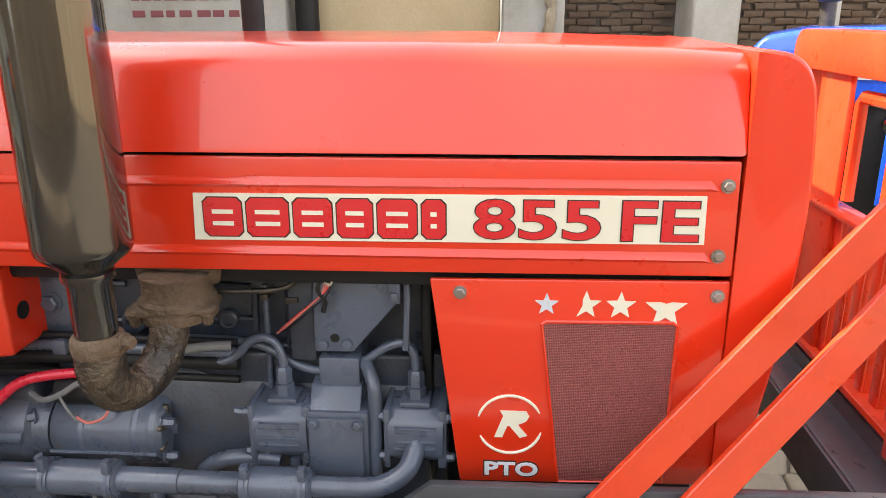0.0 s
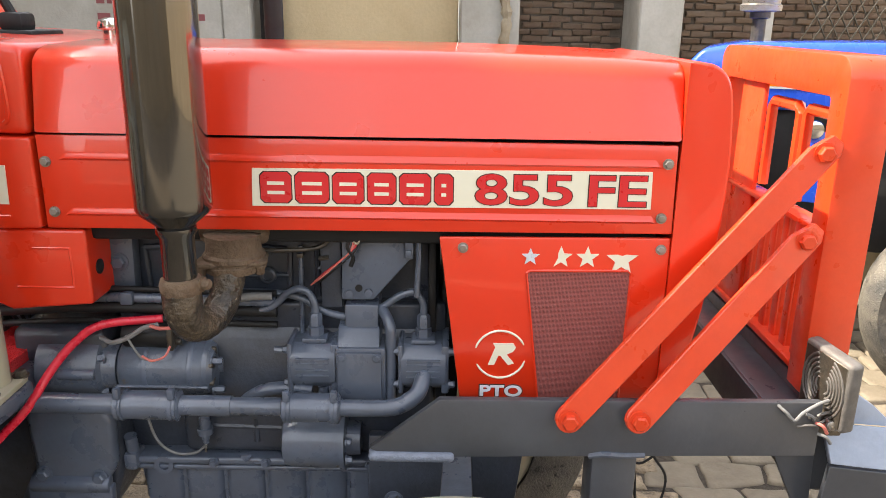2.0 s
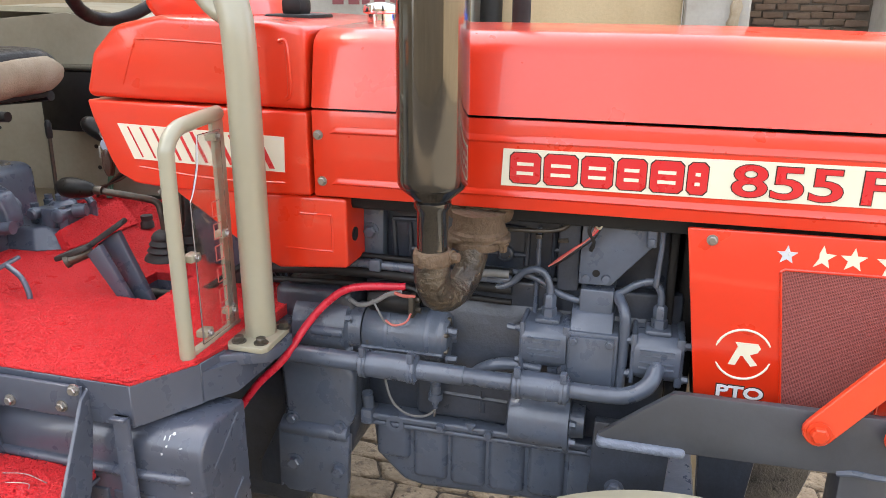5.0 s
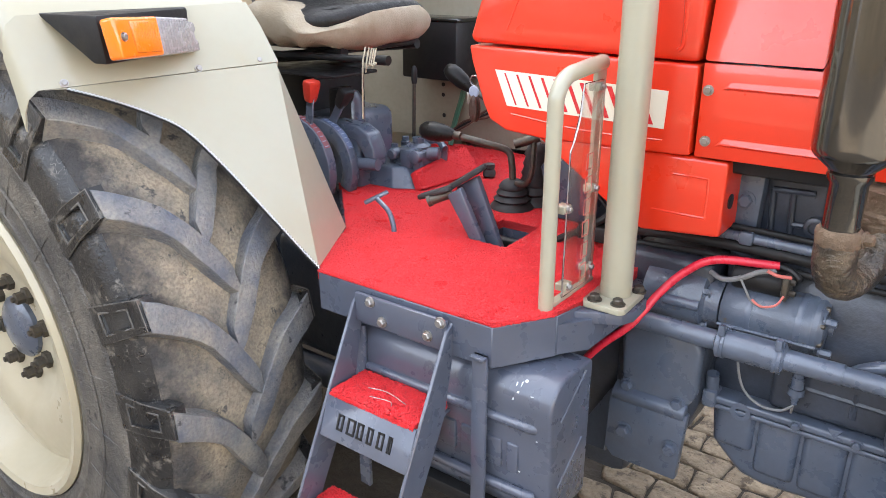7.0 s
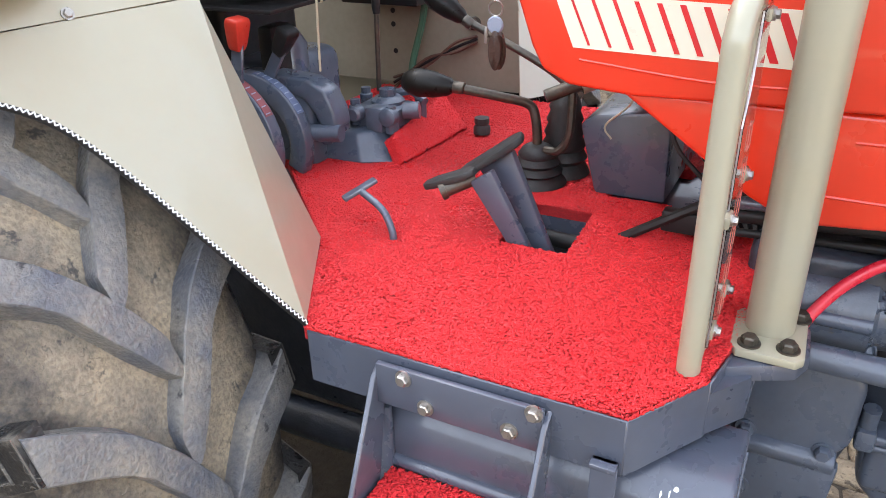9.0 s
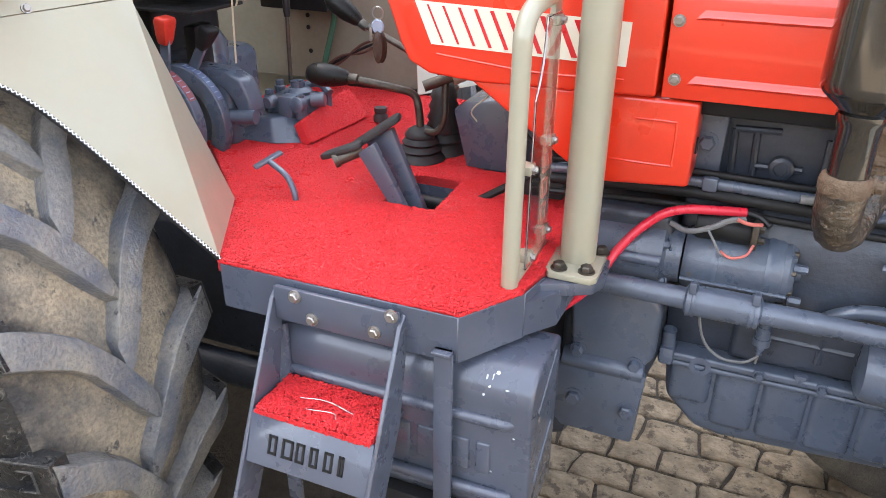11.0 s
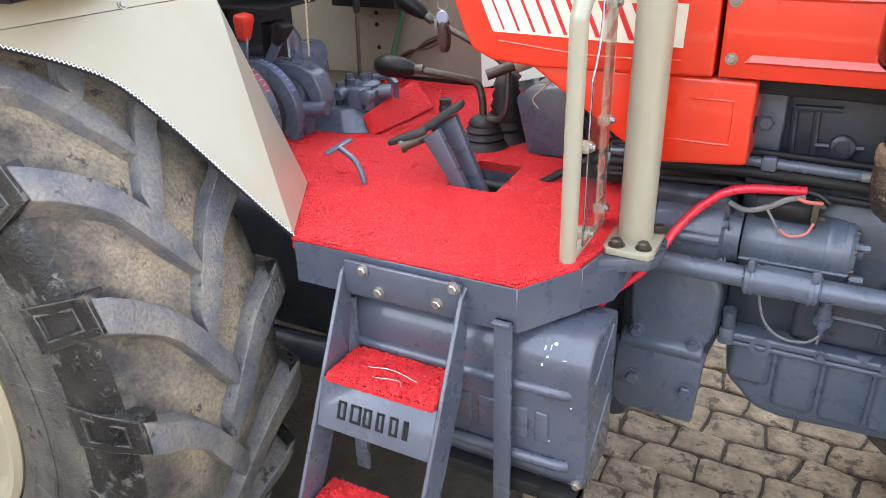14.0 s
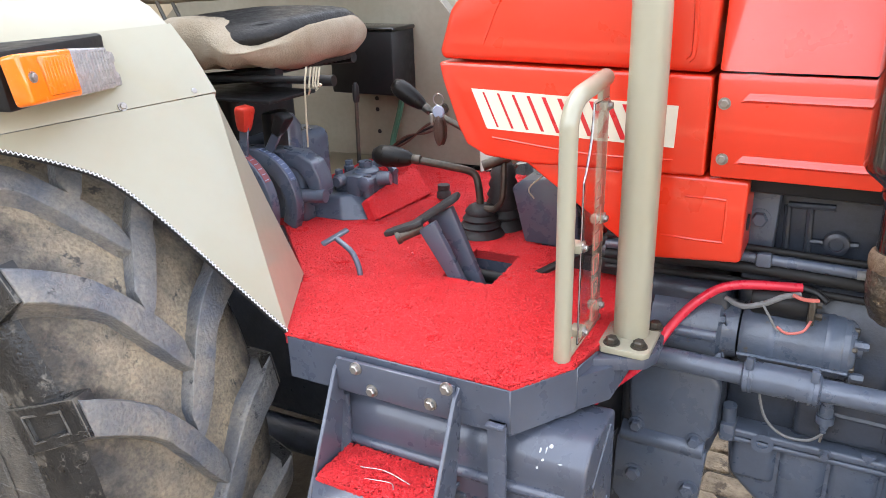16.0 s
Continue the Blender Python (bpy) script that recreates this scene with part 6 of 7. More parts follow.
for k in range(6):
    v_ = -0.022 + 0.0085 * k
    part("lens_rib", box(B(), 0.006, 0.073, v_, v_ + 0.0012, 0.0075, 0.0086, 0.0005, 1, lampm), CLEAR_LENS, lampo)
bolt_part(lampo, lampm @ Vector((-0.082, 0.0, 0.0115)), ax_n, 0.005, 0.003)

# ---- rear wheel ----
HX, HZ = -1.872, 0.668


def rear_wheel(yc, sgn):
    """sgn -1: the outer side faces -y."""
    def Y(h):
        return yc + sgn * h
    rim_pts = [(0.33, -0.17), (0.352, -0.165), (0.362, -0.150), (0.345, -0.138), (0.335, -0.05), (0.335, 0.06), (0.345, 0.145), (0.358, 0.156), (0.362, 0.168), (0.354, 0.178), (0.338, 0.174),
               (0.328, 0.140), (0.315, 0.095), (0.29, 0.104), (0.235, 0.122), (0.175, 0.112), (0.150, 0.090), (0.10, 0.084), (0.0, 0.084)]
    bm = lathe(B(), rim_pts, (0, 0, 0), 'z', 64)
    m = Matrix.Translation((HX, yc, HZ)) @ facing((0, sgn, 0))
    wheel = P("rear_wheel", moved(bm, m), RIM, "cream rear wheel with a dusty lugged tyre", sharp=40)
    side_p = [(0.352, 0.150), (0.366, 0.166), (0.42, 0.172), (0.49, 0.175), (0.520, 0.1765), (0.526, 0.1785), (0.532, 0.1765), (0.540, 0.174)]
    band = [(0.622, 0.152), (0.630, 0.140), (0.636, 0.12), (0.640, 0.09), (0.643, 0.06), (0.645, 0.03), (0.646, 0.0), (0.645, -0.03), (0.643, -0.06), (0.640, -0.09), (0.636, -0.12), (0.630, -0.140), (0.622, -0.152)]
    dirt = lathe(B(), band, (0, 0, 0), 'z', 150, caps=False)
    for v in dirt.verts:
        v.co += Vector((v.co.x, v.co.y, 0)).normalized() * (0.0035 * noise.noise(v.co * 17) + 0.0018 * noise.noise(v.co * 55))
    part("tread_band", moved(dirt, m), TYRE, wheel, "dusty worn tractor tyre", 60)
    for s in (1, -1):
        part("shoulder", moved(lathe(B(), [(0.528, s * 0.1755), (0.545, s * 0.1752), (0.590, s * 0.1735), (0.606, s * 0.168), (0.622, s * 0.152)], (0, 0, 0), 'z', 120, caps=False), m), SHOULDER, wheel, "black tyre shoulder", 60)
    part("sidewall", moved(lathe(B(), side_p, (0, 0, 0), 'z', 96, caps=False), m), TYRE_SIDE, wheel, "scuffed black sidewall", 60)
    part("sidewall", moved(lathe(B(), [(r, -h) for r, h in side_p], (0, 0, 0), 'z', 96, caps=False), m), TYRE_SIDE, wheel, "scuffed black sidewall", 60)
    for k in range(24):
        a = 2 * math.pi * (k + 0.6) / 24
        part("mould_line", moved(tube(B(), [(r * math.cos(a), r * math.sin(a), h) for r, h in ((0.40, 0.1712), (0.45, 0.1742), (0.505, 0.1752))], 0.0013, 5), m), TYRE_SIDE, wheel)
    part("sidewall_ring", moved(lathe(B(), [(0.388, 0.1685), (0.392, 0.1725), (0.397, 0.1735), (0.402, 0.1705), (0.44, 0.1735), (0.446, 0.1765), (0.452, 0.1745)], (0, 0, 0), 'z', 72, caps=False), m), TYRE_SIDE, wheel)
    n = 22
    # one lug: width along it, sweep in degrees from its shoulder end, half width along the tread, height of base and crown
    spine = ((0.157, 0.0, 0.0265, 0.622, 0.663), (0.135, -1.0, 0.0260, 0.630, 0.668), (0.105, -2.6, 0.0260, 0.636, 0.669),
             (0.085, -3.8, 0.0260, 0.638, 0.670), (0.066, -5.3, 0.0275, 0.640, 0.670), (0.048, -7.6, 0.0320, 0.641, 0.670), (0.030, -10.0, 0.0345, 0.642, 0.670),
             (0.014, -12.2, 0.0350, 0.643, 0.670), (0.000, -14.1, 0.0330, 0.643, 0.670), (-0.010, -15.3, 0.0290, 0.643, 0.669), (-0.018, -16.2, 0.0210, 0.644, 0.667))
    for side in (1, -1):
        for k in range(n):
            a0 = radians(20.1 + 360 * (k + (0.5 if side < 0 else 0)) / n)
            tmp = bmesh.new()
            rows = []
            for h, sweep, hw, rb, rt in spine:
                ang = a0 + radians(sweep)
                ring = []
                for c, rr, dw in ((-1, rb - 0.006, 0.0065), (-1, rb + 0.55 * (rt - rb), 0.0022), (-1, rt - 0.002, 0.0005), (-0.95, rt, 0), (-0.4, rt + 0.001, 0), (0.1, rt + 0.001, 0), (0.5, rt, 0),
                                  (0.95, rt, 0), (1, rt - 0.002, 0.0005), (1, rb + 0.55 * (rt - rb), 0.0022), (1, rb - 0.006, 0.0065)):
                    g = ang + (c * hw + math.copysign(dw, c)) / 0.66
                    ring.append(tmp.verts.new((rr * math.cos(g), rr * math.sin(g), h * side)))
                rows.append(ring)
            for a, b in zip(rows, rows[1:]):
                for q in range(len(a) - 1):
                    tmp.faces.new((a[q], a[q + 1], b[q + 1], b[q]))
            tmp.faces.new(rows[0])
            tmp.faces.new(rows[-1][::-1])
            bmesh.ops.subdivide_edges(tmp, edges=[e for e in tmp.edges if e.calc_length() > 0.018], cuts=1, use_grid_fill=True)
            for v in tmp.verts:
                v.co += noise.noise_vector(v.co * 19 + Vector((k, side, 0))) * 0.0022 + noise.noise_vector(v.co * 90) * 0.0009
            part("tread_lug", moved(tmp, m), LUG, wheel, sharp=24)
    # black shoulder blocks with a lipped pocket at the outer end of each lug
    for k in range(n):
        a0 = radians(20.4 + 360 * k / n)
        for s in (1, -1):
            b0 = a0 if s > 0 else a0 + math.pi / n
            quad = []
            for da, rr, h in ((-3.9, 0.532, 0.1765), (3.4, 0.530, 0.1765), (2.9, 0.600, 0.1740), (2.35, 0.660, 0.1600), (-2.25, 0.662, 0.1600), (-2.9, 0.600, 0.1740)):
                g = b0 + radians(da)
                quad.append(Vector((rr * math.cos(g), rr * math.sin(g), h)))
            cen_q = (quad[2] + quad[5]) / 2
            nrm_q = Vector((0.18 * math.cos(b0), 0.18 * math.sin(b0), 1.0)).normalized()
            tmp = bmesh.new()
            loops = []
            for f, d in ((1.06, -0.024), (1.0, 0.0015), (0.96, 0.0035), (0.66, 0.0030), (0.50, 0.0030), (0.44, -0.0090), (0.25, -0.0100)):
                loops.append([tmp.verts.new(cen_q + (p - cen_q) * f + nrm_q * d) for p in quad])
            for a, b in zip(loops, loops[1:]):
                for q in range(6):
                    t = (q + 1) % 6
                    tmp.faces.new((a[q], a[t], b[t], b[q]))
            tmp.faces.new(loops[-1])
            for v in tmp.verts:
                v.co += noise.noise_vector(v.co * 40) * 0.0012
                if s < 0:
                    v.co.z = -v.co.z
            pocket = part("shoulder_pocket", moved(tmp, m), SHOULDER, wheel, sharp=30)
            lip = [cen_q + (p - cen_q) * 0.58 + nrm_q * 0.0034 * 1.0 for p in (quad[0], quad[1], quad[3], quad[4])]
            lip = [Vector((p.x, p.y, p.z * s)) for p in lip]
            part("pocket_lip", moved(tube(B(), lip + [lip[0]], 0.0024, 6, False), m), TYRE_SIDE, pocket)
            rubbed = [cen_q + (p - cen_q) * 0.985 + nrm_q * 0.0022 for p in quad]
            rubbed = [Vector((p.x, p.y, p.z * s)) for p in rubbed]
            part("rubbed_edge", moved(tube(B(), rubbed + [rubbed[0]], 0.0011, 5, False), m), TYRE_SIDE, pocket)
    for k in range(8):
        a = 2 * math.pi * (k + 0.3) / 8
        b = B()
        lathe(b, [(0.019, 0), (0.019, 0.012), (0.013, 0.014), (0.013, 0.030), (0.006, 0.032), (0.006, 0.038), (0, 0.038)], (0.102 * math.cos(a), 0.102 * math.sin(a), 0.084), 'z', 6)
        part("wheel_nut", moved(b, m), STEEL_DARK, wheel)
    part("hub_cap", moved(lathe(B(), [(0.070, 0.084), (0.070, 0.094), (0.060, 0.104), (0.03, 0.110), (0, 0.112)], (0, 0, 0), 'z', 32), m), GREY, wheel, "dark grey hub centre")
    return wheel


rear_wheel(0.545, -1)
rear_wheel(2 * MID - 0.545, 1)
axl = B()
tube(axl, [(HX, 0.62, HZ), (HX, 1.80, HZ)], 0.09, 20)
box(axl, -2.1, -0.72, 1.06, 1.36, 0.42, 0.86, 0.03)
lathe(axl, [(0.0, 0.0), (0.15, 0.0), (0.17, 0.02), (0.17, 0.14), (0.10, 0.18), (0.10, 0.36)], (HX, 1.06, HZ), 'y', 32)
box(axl, -1.62, -1.18, 0.96, 1.08, 0.50, 0.80, 0.03, 3)
tube(axl, curve([(-1.95, 0.98, 0.50), (-1.6, 0.96, 0.46), (-1.15, 0.95, 0.48)], 6), 0.035, 14)
P("rear_axle_case", axl, CASTING_SHADED, "dark grey transmission and axle case")

# ---- controls on the platform ----
pd = B()
prism(pd, [(-1.088, 0.985), (-1.057, 1.006), (-1.0, 0.902), (-0.985, 0.86), (-1.01, 0.86), (-1.031, 0.903)], 'y', 0.948, 0.961, 0.003)
prism(pd, [(-1.092, 0.993), (-1.043, 1.023), (-0.983, 0.888), (-0.97, 0.86), (-1.022, 0.86), (-1.036, 0.915)], 'y', 0.984, 0.998, 0.003)
pedal = P("brake_pedal", pd, GREY_CLEAN, "dark grey twin brake pedals with worn treads")
for a, b, w in (((-1.149, 0.945, 0.973), (-1.085, 0.955, 0.999), 0.016), ((-1.112, 0.968, 0.984), (-1.035, 0.995, 1.040), 0.019)):
    t = B()
    va, vb = Vector(a), Vector(b)
    d = (vb - va)
    m = Matrix.Translation((va + vb) / 2) @ d.to_track_quat('X', 'Z').to_matrix().to_4x4()
    L = d.length / 2
    prism(t, [(-L - 0.004, -w * 0.5), (-L + 0.012, -w), (L - 0.008, -w), (L + 0.004, -w * 0.6), (L + 0.004, w * 0.6), (L - 0.008, w), (-L + 0.012, w), (-L - 0.004, w * 0.5)], 'z', -0.005, 0.005, 0.003, 2, m)
    part("tread", t, RUBBER, pedal, "worn black pedal tread")
pv = tube(B(), [(-1.120, 0.938, 0.972), (-1.085, 0.962, 0.988)], 0.010, 14)
tube(pv, [(-1.124, 0.935, 0.970), (-1.118, 0.939, 0.973)], 0.012, 14)
part("pivot", pv, STEEL_DARK, pedal)
part("cross_shaft", tube(B(), [(-1.04, 1.05, 0.875), (-0.93, 1.05, 0.872)], 0.012, 12), BLACK_DULL, pedal)
# black sheet below the pedal hole stands in for its shade
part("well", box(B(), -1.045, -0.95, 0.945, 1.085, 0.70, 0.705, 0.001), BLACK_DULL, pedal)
sp = B()
tube(sp, curve([(-1.176, 0.892, 0.902), (-1.179, 0.894, 0.920), (-1.196, 0.900, 0.945), (-1.234, 0.910, 0.961)], 7), 0.0052, 10)
P("diff_lock_pedal", sp, GREY, "small grey foot pedal")
tp = B()
va, vb = Vector((-1.256, 0.895, 0.952)), Vector((-1.226, 0.935, 0.972))
d = vb - va
box(tp, -d.length / 2, d.length / 2, -0.008, 0.008, -0.003, 0.003, 0.0025, 2, Matrix.Translation((va + vb) / 2) @ d.to_track_quat('X', 'Z').to_matrix().to_4x4())
P("pedal_pad", tp, GREY)

# gearbox housing with the hydraulic valve on top
hh = B()
base_p = [(-1.505, 1.124), (-1.462, 1.121), (-1.380, 1.126), (-1.322, 1.160), (-1.312, 1.366), (-1.505, 1.366)]
top_p = [(-1.500, 1.150), (-1.462, 1.148), (-1.398, 1.150), (-1.376, 1.196), (-1.368, 1.350), (-1.500, 1.350)]
lo_r, hi_r = [hh.verts.new((*p, 0.905)) for p in base_p], [hh.verts.new((*p, 0.950)) for p in top_p]
hh.faces.new(lo_r)
hh.faces.new(hi_r[::-1])
for k in range(6):
    hh.faces.new((lo_r[k], lo_r[(k + 1) % 6], hi_r[(k + 1) % 6], hi_r[k]))
bmesh.ops.recalc_face_normals(hh, faces=hh.faces)
bevel(hh, hh.edges[:], 0.006, 3)
hyd = P("gearbox_housing", hh, GREY, "dark grey gearbox housing")
vb = B()
box(vb, -1.435, -1.345, 1.19, 1.27, 0.945, 0.984, 0.008)
box(vb, -1.400, -1.365, 1.178, 1.215, 0.945, 0.990, 0.006)
lathe(vb, [(0.030, 0.945), (0.030, 0.990), (0.022, 0.997), (0.015, 0.998), (0.015, 1.010), (0, 1.011)], (-1.385, 1.235, 0), seg=20)
for dx, dy, h in ((-0.04, -0.030, 0.995), (0.038, -0.036, 0.992), (-0.055, 0.03, 1.0), (0.05, 0.045, 0.99)):
    lathe(vb, [(0.012, 0.945), (0.012, h - 0.012), (0.009, h - 0.010), (0.009, h), (0, h)], (-1.392 + dx, 1.230 + dy, 0), seg=8)
lathe(vb, [(0.014, 0), (0.014, -0.018), (0.010, -0.022), (0, -0.022)], (-1.42, 1.192, 0.975), 'y', 14)
lathe(vb, [(0.016, 0), (0.016, -0.018), (0.010, -0.022), (0, -0.022)], (-1.355, 1.196, 0.975), 'y', 14)
tube(vb, [(-1.345, 1.22, 0.978), (-1.318, 1.23, 0.980)], 0.015, 10)
tube(vb, curve([(-1.40, 1.262, 0.99), (-1.36, 1.275, 0.998), (-1.325, 1.262, 0.985)], 5), 0.008, 8)
part("control_valve", vb, CHIPPED, hyd, "grey control valve with bolts")
for at in ((-1.47, 1.168, 0.950), (-1.374, 1.315, 0.948)):
    bolt_part(hyd, at, (0, 0, 1), 0.010, 0.014, GREY)


# hydraulic lift quadrants with red and black levers
def quadrant(y, rad, cx, cz, w):
    bm = B()
    pts_o = [(cx + rad * math.cos(radians(a)), cz + rad * math.sin(radians(a))) for a in range(-28, 126, 9)]
    pts_i = [(cx + (rad - 0.034) * math.cos(radians(a)), cz + (rad - 0.034) * math.sin(radians(a))) for a in range(125, -29, -9)]
    return prism(bm, pts_o + pts_i, 'y', y, y + w, 0.003)


q1 = P("lift_quadrant", quadrant(0.985, 0.120, -1.562, 0.962, 0.024), GREY, "grey lift control quadrant with printed scale", sharp=50)
q2 = P("lift_quadrant", quadrant(1.046, 0.112, -1.542, 0.955, 0.024), GREY, "grey lift control quadrant with printed scale", sharp=50)
for q, y, mat, cx, cz, rad in ((q1, 0.985, PRINT_RED, -1.562, 0.962, 0.120), (q2, 1.046, PRINT_BLUE, -1.542, 0.955, 0.112)):
    arc_o = [(cx + (rad + 0.0008) * math.cos(radians(a)), cz + (rad + 0.0008) * math.sin(radians(a))) for a in range(28, 86, 6)]
    arc_i = [(cx + (rad - 0.002) * math.cos(radians(a)), cz + (rad - 0.002) * math.sin(radians(a))) for a in range(82, 27, -6)]
    part("scale_band", prism(B(), arc_o + arc_i, 'y', y + 0.004, y + 0.020, 0), mat, q)
    for a0 in range(30, 84, 6):
        t = B()
        box(t, -0.0008, 0.0008, 0.006, 0.016, 0.0006, 0.0014, 0, 1, Matrix.Translation((cx + rad * math.cos(radians(a0)), y, cz + rad * math.sin(radians(a0)))) @ pose(0, 0, 0, 0, 90 - a0, 0))
        part("scale_mark", t, PALE_BLUE, q)
for q, y, mat, a, b in ((q1, 0.997, KNOB_RED, (-1.512, 1.06), (-1.500, 1.128)), (q2, 1.066, BLACK_DULL, (-1.525, 1.03), (-1.474, 1.108))):
    lv = B()
    a, b = Vector((a[0], y, a[1])), Vector((b[0], y, b[1]))
    box(lv, -0.011, 0.011, -0.003, 0.003, 0, (b - a).length, 0.002, 1, Matrix.Translation(a) @ facing(b - a) @ pose(0, 0, 0, 0, 0, 90))
    part("lever", lv, GREY, q)
    kb = B()
    tmp = bmesh.new()
    for zz, wx, wy in ((0.0, 0.009, 0.009), (0.010, 0.011, 0.012), (0.042, 0.013, 0.017), (0.050, 0.011, 0.015)):
        for sx_, sy_ in ((-1, -1), (1, -1), (1, 1), (-1, 1)):
            tmp.verts.new((sx_ * wx, sy_ * wy, zz))
    tmp.verts.ensure_lookup_table()
    V = tmp.verts
    for k in range(3):
        for s in range(4):
            t = (s + 1) % 4
            tmp.faces.new((V[4 * k + s], V[4 * k + t], V[4 * k + 4 + t], V[4 * k + 4 + s]))
    tmp.faces.new([V[3], V[2], V[1], V[0]])
    tmp.faces.new([V[12], V[13], V[14], V[15]])
    bevel(tmp, tmp.edges[:], 0.003, 2)
    merge(kb, tmp, Matrix.Translation(b - (b - a).normalized() * 0.012) @ facing(b - a) @ pose(0, 0, 0, 0, 0, 90))
    part("knob", kb, mat, q, "red plastic knob" if mat is KNOB_RED else "black plastic knob")
lc = B()
arch = [(-1.66, 1.05), (-1.52, 1.060), (-1.445, 1.056), (-1.412, 1.040), (-1.396, 1.008), (-1.392, 0.978), (-1.420, 0.972), (-1.436, 1.0), (-1.455, 1.022), (-1.50, 1.03), (-1.66, 1.02)]
prism(lc, arch, 'y', 1.082, 1.128, 0.006, 3)
box(lc, -1.66, -1.445, 1.088, 1.13, 0.90, 1.04, 0.012, 3)
lathe(lc, [(0.0, 0.0), (0.028, 0.0), (0.030, 0.008), (0.030, 0.05), (0, 0.05)], (-1.475, 1.130, 0.985), 'y', 24, None)
box(lc, -1.70, -1.56, 1.13, 1.36, 0.90, 1.055, 0.03, 4)
P("lift_cover", lc, GREY, "dark grey hydraulic lift cover", sharp=50)
sh = B()
tube(sh, [(-1.455, 1.075, 0.968), (-1.385, 1.085, 0.972)], 0.014, 12)
tube(sh, [(-1.412, 1.075, 0.966), (-1.412, 1.125, 0.976)], 0.016, 12)
P("lever_shaft", sh, GREY)
sb = B()
lathe(sb, [(0.035, 1.0), (0.035, 1.09), (0.02, 1.115), (0, 1.12)], (-1.545, 1.17, 0), seg=20)
P("seat_bracket", sb, GREY, "rounded grey bracket under the seat")


def gaiter(at, r0, h, n, name="gaiter"):
    prof = []
    for k in range(n):
        f = 1 - 0.45 * k / n
        prof += [(r0 * f, h * (k + 0.1) / n), (r0 * f * 0.80, h * (k + 0.75) / n)]
    prof += [(r0 * 0.42, h), (r0 * 0.30, h * 1.05), (0, h * 1.06)]
    return P(name, lathe(B(), [(r0 * 1.05, -0.004)] + prof, at, seg=24), RUBBER, "black rubber gaiter", sharp=60)


def knob(bm_parent, at, d, L=0.07, r=0.018):
    d = Vector(d).normalized()
    m = Matrix.Translation(at) @ facing(d)
    bm = lathe(B(), [(0.008, -0.012), (0.009, 0.0), (r * 0.62, 0.006), (r * 0.9, L * 0.35), (r, L * 0.62), (r * 0.92, L * 0.82), (r * 0.6, L * 0.96), (0, L)], (0, 0, 0), seg=22)
    k = part("knob", moved(bm, m), KNOB_BLACK, bm_parent, "glossy black lever knob", 60)
    part("collar", moved(lathe(B(), [(0.0085, -0.018), (0.0095, -0.014), (0.0095, -0.002), (0.008, 0)], (0, 0, 0), seg=14), m), STEEL_DARK, k)


gaiter((-1.076, 1.172, 0.912), 0.046, 0.055, 4)
g1 = P("gear_lever", tube(B(), curve([(-1.076, 1.172, 0.96), (-1.080, 1.172, 1.005), (-1.092, 1.172, 1.030), (-1.13, 1.150, 1.044), (-1.196, 1.120, 1.060)], 7), 0.0075, 12), STEEL_DARK, "bent dark steel gear lever")
knob(g1, (-1.196, 1.120, 1.060), (-1.0, -0.08, 0.04), 0.085, 0.022)
gaiter((-1.052, 1.228, 0.912), 0.042, 0.125, 6)
g2 = P("range_lever", tube(B(), curve([(-1.03, 1.24, 1.03), (-1.10, 1.245, 1.075), (-1.240, 1.25, 1.136)], 6), 0.0065, 12), STEEL_DARK, "dark steel range lever")
knob(g2, (-1.240, 1.25, 1.136), (-0.8, 0.0, 0.5), 0.085, 0.020)
ht = P("hand_throttle", tube(B(), [(-1.412, 1.25, 1.0), (-1.408, 1.25, 1.145)], 0.0045, 10), STEEL_DARK, "thin upright lever")
part("grip", lathe(B(), [(0.006, 1.135), (0.0075, 1.145), (0.0075, 1.168), (0.004, 1.176), (0, 1.177)], (-1.408, 1.25, 0), seg=14), BLACK_DULL, ht)
lk = B()
tube(lk, curve([(-1.06, 1.16, 0.965), (-1.035, 1.155, 0.97), (-1.02, 1.155, 1.0), (-1.02, 1.16, 1.07)], 5), 0.0065, 8)
tube(lk, [(-1.055, 1.14, 1.055), (-0.95, 1.20, 1.095)], 0.010, 10)
P("steering_link", lk, STEEL_DARK)
jt = B()
tube(jt, [(-1.01, 1.165, 1.07), (-0.95, 1.20, 1.095)], 0.014, 10)
P("linkage_sleeve", jt, CREAM)
bxx = B()
prism(bxx, [(-0.980, 0.905), (-1.008, 1.012), (-0.985, 1.030), (-0.875, 1.045), (-0.872, 0.905)], 'y', 1.165, 1.45, 0.006)
P("column_cover", bxx, GREY_CLEAN, "dark grey steering column cover")
wr = B()
tube(wr, curve([(-0.96, 1.15, 1.10), (-0.93, 1.155, 1.06), (-0.965, 1.15, 1.02), (-0.955, 1.15, 1.0)], 6), 0.0016, 6)
P("wire", wr, ROPE)
ol = B()
box(ol, -0.85, -0.76, 1.03, 1.05, 0.925, 0.955, 0.004)
tube(ol, [(-0.90, 1.03, 0.905), (-0.80, 1.035, 0.97), (-0.76, 1.04, 1.01)], 0.007, 8)
P("clutch_link", ol, BLACK_DULL)
for k in range(4):
    P("wire", tube(B(), curve([(-0.87 + 0.02 * k, 1.10, 1.11), (-0.85 + 0.02 * k, 1.06 + 0.02 * (k % 2), 1.04), (-0.80 + 0.02 * k, 1.05, 0.99), (-0.76 + 0.01 * k, 1.06, 0.93)], 5), 0.003, 6), BLACK_DULL)
